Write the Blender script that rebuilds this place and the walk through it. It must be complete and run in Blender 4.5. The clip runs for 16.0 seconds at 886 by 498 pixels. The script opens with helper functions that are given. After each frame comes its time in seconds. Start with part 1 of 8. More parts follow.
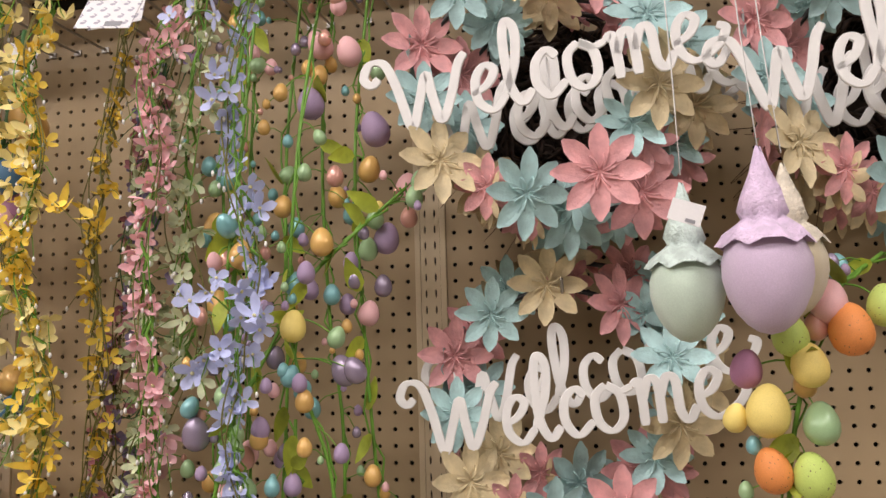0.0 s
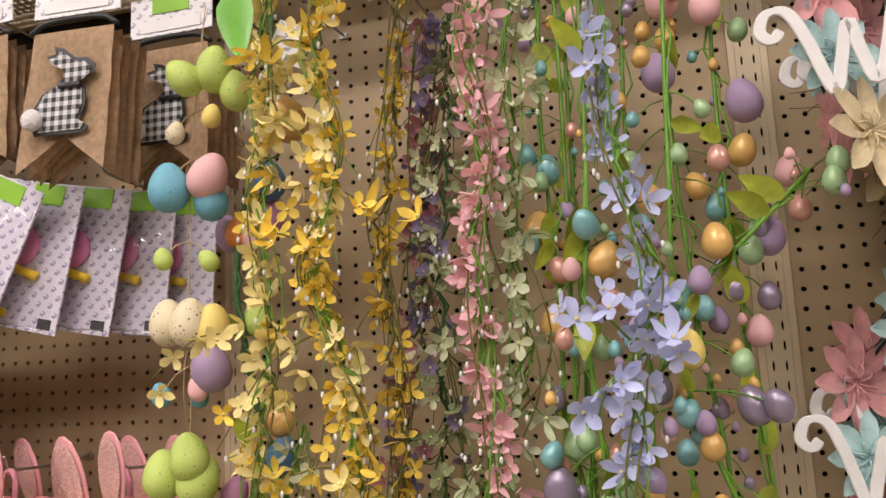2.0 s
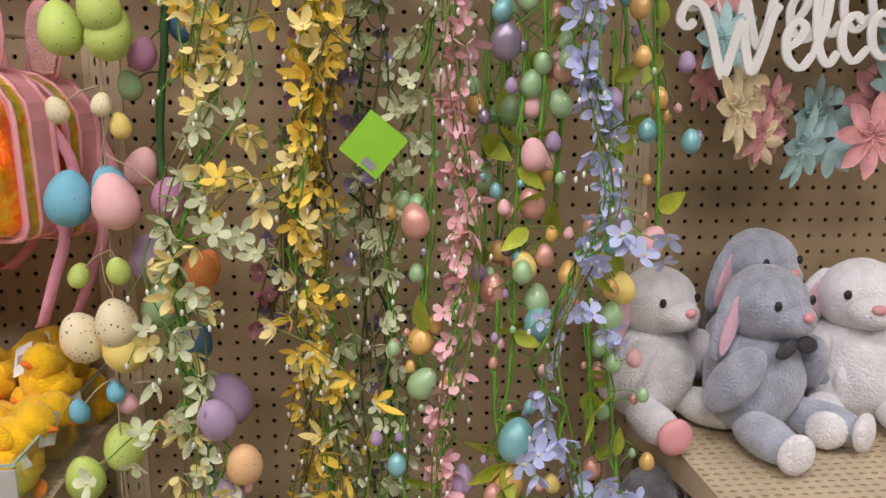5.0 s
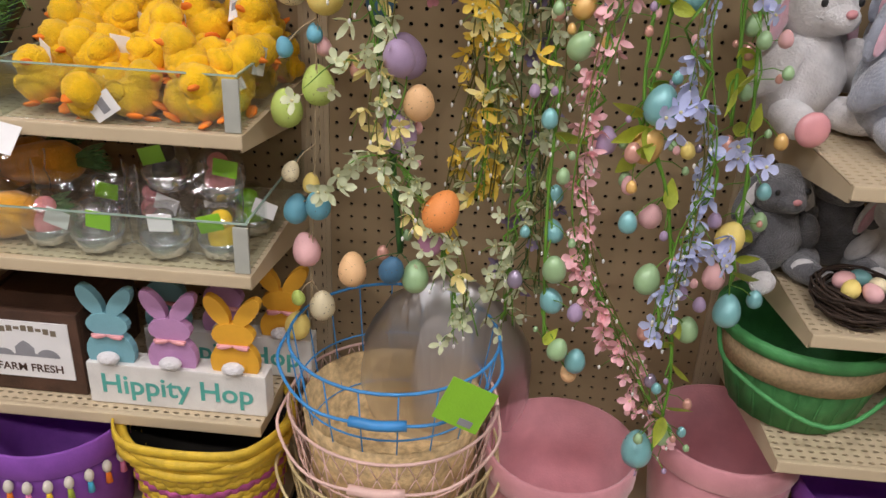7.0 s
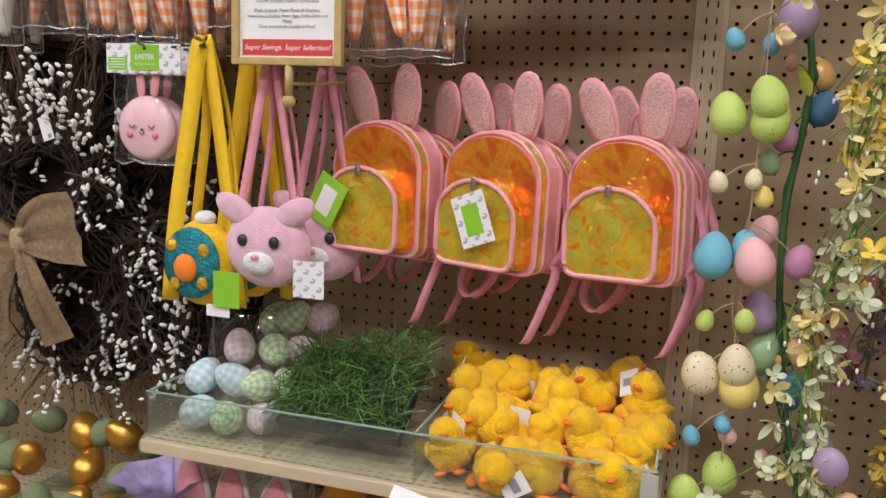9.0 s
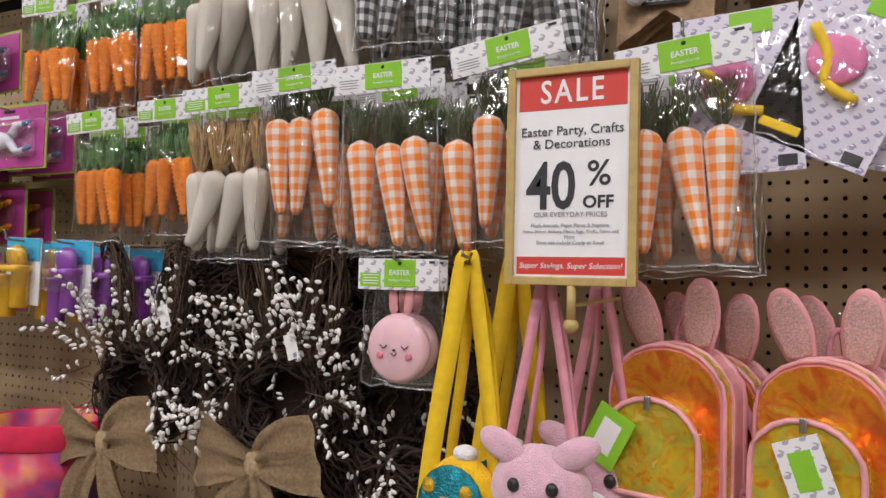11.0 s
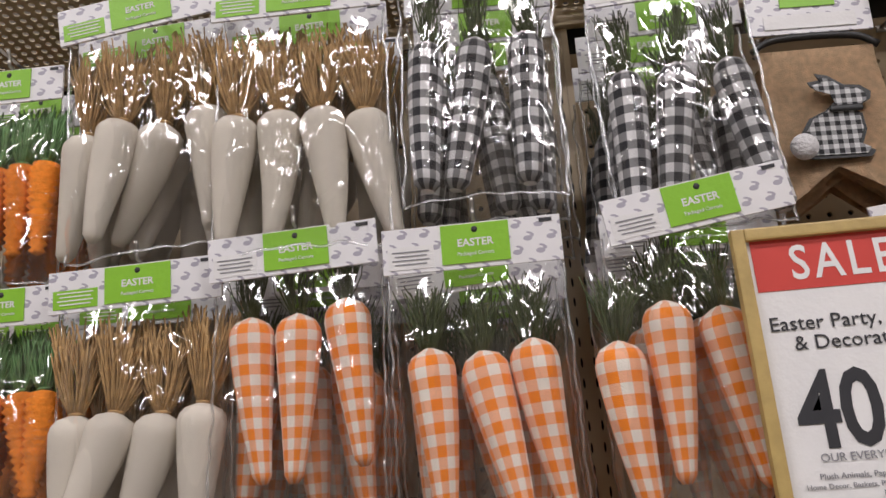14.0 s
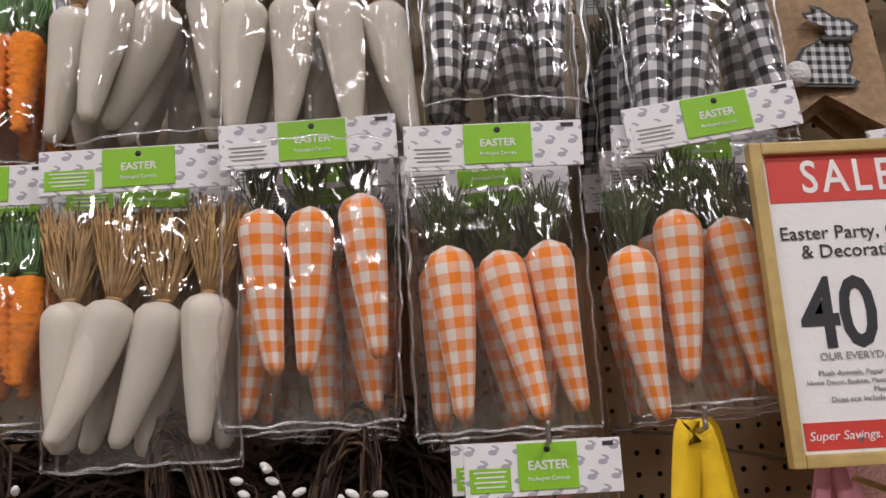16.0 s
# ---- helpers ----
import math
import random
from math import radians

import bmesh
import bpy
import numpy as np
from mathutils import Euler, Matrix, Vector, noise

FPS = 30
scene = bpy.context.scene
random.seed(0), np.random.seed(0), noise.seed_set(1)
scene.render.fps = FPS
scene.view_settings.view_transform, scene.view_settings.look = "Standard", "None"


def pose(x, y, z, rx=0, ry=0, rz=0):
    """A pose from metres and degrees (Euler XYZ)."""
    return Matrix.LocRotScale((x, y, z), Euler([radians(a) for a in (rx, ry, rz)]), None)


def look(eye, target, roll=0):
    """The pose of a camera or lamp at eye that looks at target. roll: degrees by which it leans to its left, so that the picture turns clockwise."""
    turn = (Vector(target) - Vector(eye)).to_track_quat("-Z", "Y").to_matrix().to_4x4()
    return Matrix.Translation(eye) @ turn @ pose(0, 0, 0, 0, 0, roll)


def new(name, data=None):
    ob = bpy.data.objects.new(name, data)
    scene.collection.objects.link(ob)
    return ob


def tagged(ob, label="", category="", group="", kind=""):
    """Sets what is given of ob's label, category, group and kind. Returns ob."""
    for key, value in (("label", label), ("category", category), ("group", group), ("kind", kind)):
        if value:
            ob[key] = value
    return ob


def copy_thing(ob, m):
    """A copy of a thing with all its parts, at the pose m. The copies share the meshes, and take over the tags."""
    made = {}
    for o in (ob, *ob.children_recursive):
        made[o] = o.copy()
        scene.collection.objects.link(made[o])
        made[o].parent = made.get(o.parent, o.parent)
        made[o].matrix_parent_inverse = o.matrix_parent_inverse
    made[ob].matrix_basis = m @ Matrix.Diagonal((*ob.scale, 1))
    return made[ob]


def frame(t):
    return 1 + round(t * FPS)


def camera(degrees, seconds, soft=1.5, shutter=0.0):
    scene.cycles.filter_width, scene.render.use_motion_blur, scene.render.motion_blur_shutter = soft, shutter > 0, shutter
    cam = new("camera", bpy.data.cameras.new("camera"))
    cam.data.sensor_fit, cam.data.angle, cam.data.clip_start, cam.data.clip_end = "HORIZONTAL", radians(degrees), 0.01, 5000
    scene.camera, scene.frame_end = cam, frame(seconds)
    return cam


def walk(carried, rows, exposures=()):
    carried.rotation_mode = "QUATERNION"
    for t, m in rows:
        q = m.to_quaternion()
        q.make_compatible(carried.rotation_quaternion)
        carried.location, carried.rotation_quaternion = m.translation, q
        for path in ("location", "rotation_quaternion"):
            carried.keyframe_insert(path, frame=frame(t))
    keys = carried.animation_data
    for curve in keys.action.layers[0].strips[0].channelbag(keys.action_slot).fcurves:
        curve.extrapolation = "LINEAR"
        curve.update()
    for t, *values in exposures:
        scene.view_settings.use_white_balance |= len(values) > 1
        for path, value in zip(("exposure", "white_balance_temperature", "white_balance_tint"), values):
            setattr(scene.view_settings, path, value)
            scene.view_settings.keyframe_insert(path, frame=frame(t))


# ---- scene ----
cam = camera(57.3, 16.0, soft=1.5)
PATH = [
    (0, (0.265, -1.242, 1.522), (-0.119, 0.703, 1.786), -1.6),
    (0.5, (0.198, -1.167, 1.53), (-0.429, 0.712, 1.808), -2.0),
    (1, (0.117, -1.11, 1.538), (-0.635, 0.721, 1.824), -1.2),
    (1.5, (0.001, -1.098, 1.545), (-0.7, 0.75, 1.853), -1.4),
    (2, (-0.126, -1.114, 1.548), (-0.655, 0.789, 1.861), -2.5),
    (2.5, (-0.187, -1.073, 1.545), (-0.632, 0.856, 1.828), -3.0),
    (3, (-0.238, -1.004, 1.53), (-0.577, 0.945, 1.82), -3.1),
    (3.5, (-0.286, -1.006, 1.507), (-0.458, 0.98, 1.662), -2.5),
    (4, (-0.372, -1.067, 1.473), (-0.342, 0.932, 1.405), -1.6),
    (4.5, (-0.415, -1.133, 1.424), (-0.223, 0.84, 1.154), 0.0),
    (4.7, (-0.412, -1.158, 1.411), (-0.212, 0.807, 1.093), 0.2),
    (6.8, (-0.379, -1.347, 1.232), (-0.425, 0.467, 0.392), 1.3),
    (7, (-0.431, -1.366, 1.245), (-0.556, 0.439, 0.392), 2.8),
    (7.5, (-0.531, -1.394, 1.251), (-0.907, 0.41, 0.474), 3.2),
    (8, (-0.625, -1.385, 1.288), (-1.139, 0.431, 0.626), 2.5),
    (8.5, (-0.707, -1.383, 1.354), (-1.256, 0.482, 0.884), 2.6),
    (9, (-0.762, -1.378, 1.423), (-1.346, 0.51, 1.112), 2.3),
    (9.2, (-0.759, -1.37, 1.435), (-1.389, 0.513, 1.197), 2.2),
    (11.3, (-1.067, -1.266, 1.501), (-2.059, 0.468, 1.582), 1.3),
    (11.5, (-1.118, -1.241, 1.498), (-2.142, 0.475, 1.577), 1.3),
    (12, (-1.27, -1.217, 1.504), (-2.249, 0.525, 1.584), 0.6),
    (12.5, (-1.401, -1.201, 1.52), (-2.161, 0.642, 1.67), -1.7),
    (13, (-1.49, -1.119, 1.532), (-1.969, 0.81, 1.751), -2.6),
    (13.5, (-1.532, -1.041, 1.543), (-1.943, 0.848, 2.056), -2.1),
    (14, (-1.596, -1.001, 1.565), (-1.778, 0.896, 2.172), -4.0),
    (14.5, (-1.65, -0.994, 1.562), (-1.626, 0.908, 2.179), -4.5),
    (15, (-1.683, -0.991, 1.542), (-1.623, 0.936, 2.074), -3.4),
    (15.5, (-1.699, -0.995, 1.534), (-1.646, 0.955, 1.978), -3.0),
    (16, (-1.712, -1.002, 1.539), (-1.651, 0.95, 1.974), -3.1),
]
EXPOSURE = [(0, 0.18, 6700, 13), (3.0, 0.16, 6900, 15), (4.5, 0.10, 6500, 13), (7.0, 0.08, 6350, 11), (9.2, 0.05, 6250, 10), (11.3, -0.13, 6250, 10), (13.2, -0.13, 6300, 11), (14.0, -0.32, 6350, 12), (16, -0.36, 6350, 13)]
walk(cam, [(t, look(eye, target, roll)) for t, eye, target, roll in PATH], EXPOSURE)

# ---------- light ----------
world = bpy.data.worlds.new("world")
scene.world = world
world.use_nodes = True
world.node_tree.nodes["Background"].inputs[0].default_value = (1.0, 0.93, 0.84, 1)
world.node_tree.nodes["Background"].inputs[1].default_value = 0.25
LAMP_POWER = 30.5
LAMP_COLOUR = (1.0, 0.95, 0.975)
LAMP_PLACES = [(-5.2, -1.75), (-2.95, -1.75), (-0.6, -1.75), (2.2, -1.75), (-2.9, -3.4), (-0.9, -3.4), (1.1, -3.4)]
LAMP_HEIGHT = 3.55
for lx, ly in LAMP_PLACES:
    lamp = bpy.data.lights.new("tube_light", "AREA")
    lamp.shape, lamp.size, lamp.size_y = "RECTANGLE", 1.2, 0.22
    lamp.energy, lamp.color = LAMP_POWER, LAMP_COLOUR
    new("tube_light", lamp).matrix_world = pose(lx, ly, LAMP_HEIGHT - 0.05)

# ---------- materials ----------


def mat(name, col, rough=0.5, metal=0.0, vary=0.12, scale=30.0, bump=0.1, bscale=250.0, rand=0.0, coat=0.0, sheen=0.0, trans=0.0, sss=0.0):
    m = bpy.data.materials.new(name)
    m.use_nodes = True
    nt = m.node_tree
    b = nt.nodes["Principled BSDF"]
    co = nt.nodes.new("ShaderNodeTexCoord")
    n1 = nt.nodes.new("ShaderNodeTexNoise")
    n1.inputs["Scale"].default_value, n1.inputs["Detail"].default_value = scale, 5
    nt.links.new(co.outputs["Object"], n1.inputs["Vector"])
    ramp = nt.nodes.new("ShaderNodeMapRange")
    ramp.inputs["From Min"].default_value, ramp.inputs["From Max"].default_value = 0.3, 0.7
    ramp.inputs["To Min"].default_value, ramp.inputs["To Max"].default_value = 1 - vary, 1 + vary
    nt.links.new(n1.outputs["Fac"], ramp.inputs["Value"])
    hsv = nt.nodes.new("ShaderNodeHueSaturation")
    hsv.inputs["Color"].default_value = (*col, 1)
    last = ramp.outputs["Result"]
    if rand:
        info = nt.nodes.new("ShaderNodeObjectInfo")
        r2 = nt.nodes.new("ShaderNodeMapRange")
        r2.inputs["To Min"].default_value, r2.inputs["To Max"].default_value = 1 - rand, 1 + rand
        nt.links.new(info.outputs["Random"], r2.inputs["Value"])
        mul = nt.nodes.new("ShaderNodeMath")
        mul.operation = "MULTIPLY"
        nt.links.new(last, mul.inputs[0])
        nt.links.new(r2.outputs["Result"], mul.inputs[1])
        last = mul.outputs[0]
    nt.links.new(last, hsv.inputs["Value"])
    nt.links.new(hsv.outputs["Color"], b.inputs["Base Color"])
    b.inputs["Roughness"].default_value, b.inputs["Metallic"].default_value = rough, metal
    b.inputs["Coat Weight"].default_value, b.inputs["Coat Roughness"].default_value = coat, 0.12
    b.inputs["Sheen Weight"].default_value = sheen
    b.inputs["Transmission Weight"].default_value = trans
    if sss:
        b.inputs["Subsurface Weight"].default_value = sss
        b.inputs["Subsurface Radius"].default_value = (0.01, 0.006, 0.004)
    if bump:
        n2 = nt.nodes.new("ShaderNodeTexNoise")
        n2.inputs["Scale"].default_value, n2.inputs["Detail"].default_value = bscale, 3
        nt.links.new(co.outputs["Object"], n2.inputs["Vector"])
        bp = nt.nodes.new("ShaderNodeBump")
        bp.inputs["Strength"].default_value, bp.inputs["Distance"].default_value = bump, 0.004
        nt.links.new(n2.outputs["Fac"], bp.inputs["Height"])
        nt.links.new(bp.outputs["Normal"], b.inputs["Normal"])
    return m


def math_node(nt, op, a, b=None):
    n = nt.nodes.new("ShaderNodeMath")
    n.operation = op
    for i, v in enumerate((a, b)):
        if v is None:
            continue
        if isinstance(v, (int, float)):
            n.inputs[i].default_value = v
        else:
            nt.links.new(v, n.inputs[i])
    return n.outputs[0]


def check_mat(name, dark, light, nu, nv, rough=0.85, half=0.8):
    """Woven gingham: two crossing sets of stripes, half tone where they meet the white."""
    m = mat(name, light, rough, vary=0.06, bump=0.25, bscale=700, sheen=0.3)
    nt = m.node_tree
    uv = nt.nodes.new("ShaderNodeTexCoord")
    sep = nt.nodes.new("ShaderNodeSeparateXYZ")
    nt.links.new(uv.outputs["UV"], sep.inputs[0])
    s = []
    for out, k in ((sep.outputs[0], nu), (sep.outputs[1], nv)):
        s.append(math_node(nt, "GREATER_THAN", math_node(nt, "FRACT", math_node(nt, "MULTIPLY", out, k)), 0.5))
    both = math_node(nt, "POWER", math_node(nt, "MULTIPLY", math_node(nt, "ADD", s[0], s[1]), 0.5), half)
    mix = nt.nodes.new("ShaderNodeMix")
    mix.data_type = "RGBA"
    nt.links.new(both, mix.inputs[0])
    mix.inputs[6].default_value, mix.inputs[7].default_value = (*light, 1), (*dark, 1)
    hsv = nt.nodes["Hue/Saturation/Value"]
    nt.links.new(mix.outputs[2], hsv.inputs["Color"])
    return m


def dotted_mat(name, base, spot, cell=0.011, size=0.28, rough=0.45):
    """Printed card or paper: small marks in staggered rows."""
    m = mat(name, base, rough, vary=0.03, bump=0.02)
    nt = m.node_tree
    co = nt.nodes["Texture Coordinate"]
    sep = nt.nodes.new("ShaderNodeSeparateXYZ")
    nt.links.new(co.outputs["Object"], sep.inputs[0])
    row = math_node(nt, "DIVIDE", sep.outputs[2], cell)
    odd = math_node(nt, "MULTIPLY", math_node(nt, "FLOOR", row), 0.5)
    col = math_node(nt, "ADD", math_node(nt, "DIVIDE", sep.outputs[0], cell * 1.7), odd)
    dx = math_node(nt, "MULTIPLY", math_node(nt, "SUBTRACT", math_node(nt, "FRACT", col), 0.5), 1.7)
    dz = math_node(nt, "SUBTRACT", math_node(nt, "FRACT", row), 0.5)
    on = None
    # body, head and swept-back ears of one small rabbit
    for ex, ez, rx, rz, lean in ((-0.06, -0.12, 1.25, 0.72, 0.0), (0.26, 0.10, 0.55, 0.5, 0.0), (0.08, 0.30, 0.85, 0.3, 0.25)):
        px = math_node(nt, "DIVIDE", math_node(nt, "SUBTRACT", dx, ex), size * rx)
        pz = math_node(nt, "DIVIDE", math_node(nt, "ADD", math_node(nt, "SUBTRACT", dz, ez), math_node(nt, "MULTIPLY", dx, lean)), size * rz)
        hit = math_node(nt, "LESS_THAN", math_node(nt, "ADD", math_node(nt, "MULTIPLY", px, px), math_node(nt, "MULTIPLY", pz, pz)), 1.0)
        on = hit if on is None else math_node(nt, "MAXIMUM", on, hit)
    mix = nt.nodes.new("ShaderNodeMix")
    mix.data_type = "RGBA"
    nt.links.new(on, mix.inputs[0])
    mix.inputs[6].default_value, mix.inputs[7].default_value = (*base, 1), (*spot, 1)
    nt.links.new(mix.outputs[2], nt.nodes["Hue/Saturation/Value"].inputs["Color"])
    return m


def speckled(name, col, spot=(0.12, 0.08, 0.05), amount=0.2):
    """Matt craft egg with small dark flecks."""
    m = mat(name, col, 0.62, vary=0.06, bump=0.08, rand=0.06)
    nt = m.node_tree
    vor = nt.nodes.new("ShaderNodeTexVoronoi")
    vor.inputs["Scale"].default_value = 10
    nt.links.new(nt.nodes["Texture Coordinate"].outputs["Object"], vor.inputs["Vector"])
    sz = nt.nodes.new("ShaderNodeSeparateColor")
    nt.links.new(vor.outputs["Color"], sz.inputs[0])
    lim = math_node(nt, "MULTIPLY", sz.outputs[0], amount)
    on = math_node(nt, "LESS_THAN", vor.outputs["Distance"], lim)
    mix = nt.nodes.new("ShaderNodeMix")
    mix.data_type = "RGBA"
    nt.links.new(on, mix.inputs[0])
    mix.inputs[6].default_value, mix.inputs[7].default_value = (*col, 1), (*spot, 1)
    nt.links.new(mix.outputs[2], nt.nodes["Hue/Saturation/Value"].inputs["Color"])
    return m


def film_mat(name, clear=0.86, rough=0.08, tint=(1, 1, 1), most=0.3, crease=0.5):
    """Thin clear plastic: mostly see-through, with a gloss."""
    m = bpy.data.materials.new(name)
    m.use_nodes = True
    nt = m.node_tree
    nt.nodes.remove(nt.nodes["Principled BSDF"])
    tr = nt.nodes.new("ShaderNodeBsdfTransparent")
    tr.inputs[0].default_value = (*tint, 1)
    gl = nt.nodes.new("ShaderNodeBsdfGlossy")
    gl.inputs["Roughness"].default_value = rough
    fr = nt.nodes.new("ShaderNodeFresnel")
    fr.inputs["IOR"].default_value = 1.5
    co = nt.nodes.new("ShaderNodeTexCoord")
    nz = nt.nodes.new("ShaderNodeTexNoise")
    nz.noise_type = "RIDGED_MULTIFRACTAL"
    nz.inputs["Scale"].default_value, nz.inputs["Detail"].default_value = 36, 3
    nz.inputs["Distortion"].default_value = 0.5
    mp = nt.nodes.new("ShaderNodeMapping")
    mp.inputs["Rotation"].default_value = (0, 0.5, 0)
    mp.inputs["Scale"].default_value = (2.0, 1.0, 0.5)
    nt.links.new(co.outputs["Object"], mp.inputs["Vector"])
    nt.links.new(mp.outputs["Vector"], nz.inputs["Vector"])
    bp = nt.nodes.new("ShaderNodeBump")
    bp.inputs["Strength"].default_value, bp.inputs["Distance"].default_value = crease, 0.0045
    nt.links.new(nz.outputs["Fac"], bp.inputs["Height"])
    nt.links.new(bp.outputs["Normal"], gl.inputs["Normal"])
    mx = nt.nodes.new("ShaderNodeMixShader")
    nt.links.new(math_node(nt, "MINIMUM", math_node(nt, "ADD", fr.outputs[0], 1 - clear - 0.04), most), mx.inputs[0])
    nt.links.new(tr.outputs[0], mx.inputs[1])
    nt.links.new(gl.outputs[0], mx.inputs[2])
    nt.links.new(mx.outputs[0], nt.nodes["Material Output"].inputs["Surface"])
    return m


PEG = mat("painted hardboard", (0.41, 0.305, 0.175), 0.55, vary=0.07, scale=6, bump=0.06, bscale=400)
STEEL = mat("cream enamelled steel", (0.58, 0.47, 0.31), 0.4, vary=0.05, scale=12, bump=0.03)
# near black: paints shade behind holes and inside baskets; also one ornament figure
DARK = mat("near black and painted shade", (0.02, 0.016, 0.012), 0.9, bump=0)
BLACK = mat("black plastic", (0.02, 0.02, 0.02), 0.4, vary=0.2)
METAL = mat("zinc wire", (0.42, 0.40, 0.37), 0.42, 1.0, vary=0.1)
WHITE = mat("white paint", (0.80, 0.79, 0.76), 0.5, vary=0.04)
CARD = dotted_mat("rabbit printed card", (0.82, 0.81, 0.82), (0.42, 0.40, 0.47), 0.0125, 0.27)
PAPER = mat("white paper", (0.82, 0.81, 0.80), 0.6, vary=0.03)
LIMECARD = mat("lime green card", (0.26, 0.56, 0.03), 0.45, vary=0.04)
INK = mat("ink", (0.03, 0.03, 0.035), 0.6, bump=0)
GREYINK = mat("grey ink", (0.28, 0.28, 0.3), 0.6, bump=0)
REDINK = mat("red ink", (0.62, 0.055, 0.04), 0.5, vary=0.03, bump=0)
GOLDWOOD = mat("gold painted frame", (0.50, 0.36, 0.13), 0.45, vary=0.12, scale=60)
FILM = film_mat("clear bag film", 0.88, 0.06, most=0.42, crease=1.0)
SEAM = film_mat("heat sealed film edge", 0.74, 0.3, most=0.36, crease=0.4)
GLASS = film_mat("clear acrylic", 0.93, 0.04, (0.90, 0.95, 0.92), crease=0.0)
GLASSEDGE = mat("polished acrylic edge", (0.34, 0.46, 0.38), 0.2, vary=0.1, coat=0.5)
FROST = mat("frosted plastic", (0.42, 0.43, 0.38), 0.5, vary=0.08)
BURLAPB = mat("pale burlap", (0.70, 0.50, 0.31), 0.95, vary=0.16, scale=120, bump=0.4, bscale=700)
BURLAP = mat("burlap", (0.52, 0.37, 0.21), 0.95, vary=0.22, scale=180, bump=0.7, bscale=900)
FELTPINK = mat("pink velour", (0.62, 0.27, 0.30), 0.95, vary=0.15, scale=14, bump=0.15, sheen=0.6)
TWIGL = mat("lighter brown twig", (0.095, 0.055, 0.032), 0.85, vary=0.35, scale=80, bump=0.5)
TWIG = mat("dark brown twig", (0.038, 0.022, 0.014), 0.85, vary=0.35, scale=80, bump=0.5)
PIP = mat("white berry", (0.82, 0.80, 0.76), 0.5, vary=0.05)
STEMG = mat("green stem", (0.13, 0.30, 0.03), 0.55, vary=0.25)
STEMD = mat("dark green stem", (0.035, 0.11, 0.025), 0.6, vary=0.25)
STEMB = mat("olive twig", (0.16, 0.15, 0.035), 0.7, vary=0.3)
LEAF = mat("yellow green leaf", (0.36, 0.42, 0.04), 0.5, vary=0.25, scale=50, bump=0.2, rand=0.25)
CANVAS = mat("cream canvas", (0.69, 0.635, 0.545), 0.9, vary=0.06, scale=20, bump=0.4, bscale=900)
RAFFIA = mat("raffia straw", (0.44, 0.27, 0.11), 0.75, vary=0.3, scale=90, bump=0.3)
GREENS = mat("green paper tops", (0.075, 0.098, 0.035), 0.7, vary=0.35, scale=60)
GREENS2 = mat("bright green tops", (0.13, 0.26, 0.09), 0.7, vary=0.35, scale=60)
TWINE = mat("orange twine", (0.84, 0.25, 0.02), 0.85, vary=0.25, scale=70, bump=0.5, rand=0.1)
CHECKO = check_mat("orange gingham", (0.92, 0.25, 0.008), (0.86, 0.79, 0.70), 6, 8, half=0.72)
CHECKB = check_mat("black gingham", (0.012, 0.012, 0.016), (0.72, 0.71, 0.71), 6, 9, half=0.5)
BUFFALO = check_mat("buffalo check", (0.012, 0.012, 0.014), (0.7, 0.7, 0.7), 5, 5)
PINKTRIM = mat("pink vinyl", (0.80, 0.36, 0.38), 0.35, vary=0.06, coat=0.3)
GLITTER = mat("pink glitter", (0.84, 0.50, 0.46), 0.35, 0.3, vary=0.3, scale=400, bump=0.8, bscale=900)


def holo_mat(name, stops):
    """Creased iridescent vinyl: bands of warm colour under a sharp gloss."""
    m = mat(name, stops[0], 0.16, 0.55, vary=0.2, scale=20, bump=1.0, bscale=26, coat=0.6)
    nt = m.node_tree
    nz = nt.nodes.new("ShaderNodeTexNoise")
    nz.inputs["Scale"].default_value, nz.inputs["Detail"].default_value, nz.inputs["Distortion"].default_value = 14, 3, 2.2
    nt.links.new(nt.nodes["Texture Coordinate"].outputs["Object"], nz.inputs["Vector"])
    ramp = nt.nodes.new("ShaderNodeValToRGB")
    els = ramp.color_ramp.elements
    els[0].position, els[0].color = 0.36, (*stops[0], 1)
    els[1].position, els[1].color = 0.66, (*stops[-1], 1)
    for i, c in enumerate(stops[1:-1]):
        els.new(0.36 + 0.3 * (i + 1) / (len(stops) - 1)).color = (*c, 1)
    nt.links.new(nz.outputs["Fac"], ramp.inputs["Fac"])
    nt.links.new(ramp.outputs["Color"], nt.nodes["Hue/Saturation/Value"].inputs["Color"])
    nt.nodes["Bump"].inputs["Distance"].default_value = 0.012
    return m


HOLO = holo_mat("orange holographic vinyl", [(0.80, 0.16, 0.02), (0.88, 0.36, 0.02), (0.85, 0.22, 0.04), (0.86, 0.55, 0.05)])
HOLO2 = holo_mat("yellow holographic vinyl", [(0.84, 0.30, 0.02), (0.86, 0.60, 0.03), (0.60, 0.62, 0.08), (0.88, 0.42, 0.02), (0.85, 0.70, 0.12)])
YSTRAP = mat("yellow webbing", (0.86, 0.56, 0.01), 0.75, vary=0.08, scale=60, bump=0.3, bscale=900)
PSTRAP = mat("pink webbing", (0.74, 0.31, 0.38), 0.75, vary=0.08, scale=60, bump=0.3, bscale=900)
PLUSHP = mat("pink plush", (0.84, 0.50, 0.60), 0.95, vary=0.12, scale=60, bump=0.8, bscale=500, sheen=0.8)
PLUSHG = mat("grey plush", (0.37, 0.40, 0.48), 0.95, vary=0.25, scale=35, bump=1.0, bscale=260, sheen=0.8)
PLUSHD = mat("dark grey plush", (0.13, 0.13, 0.14), 0.95, vary=0.3, scale=40, bump=1.0, bscale=260, sheen=0.6)
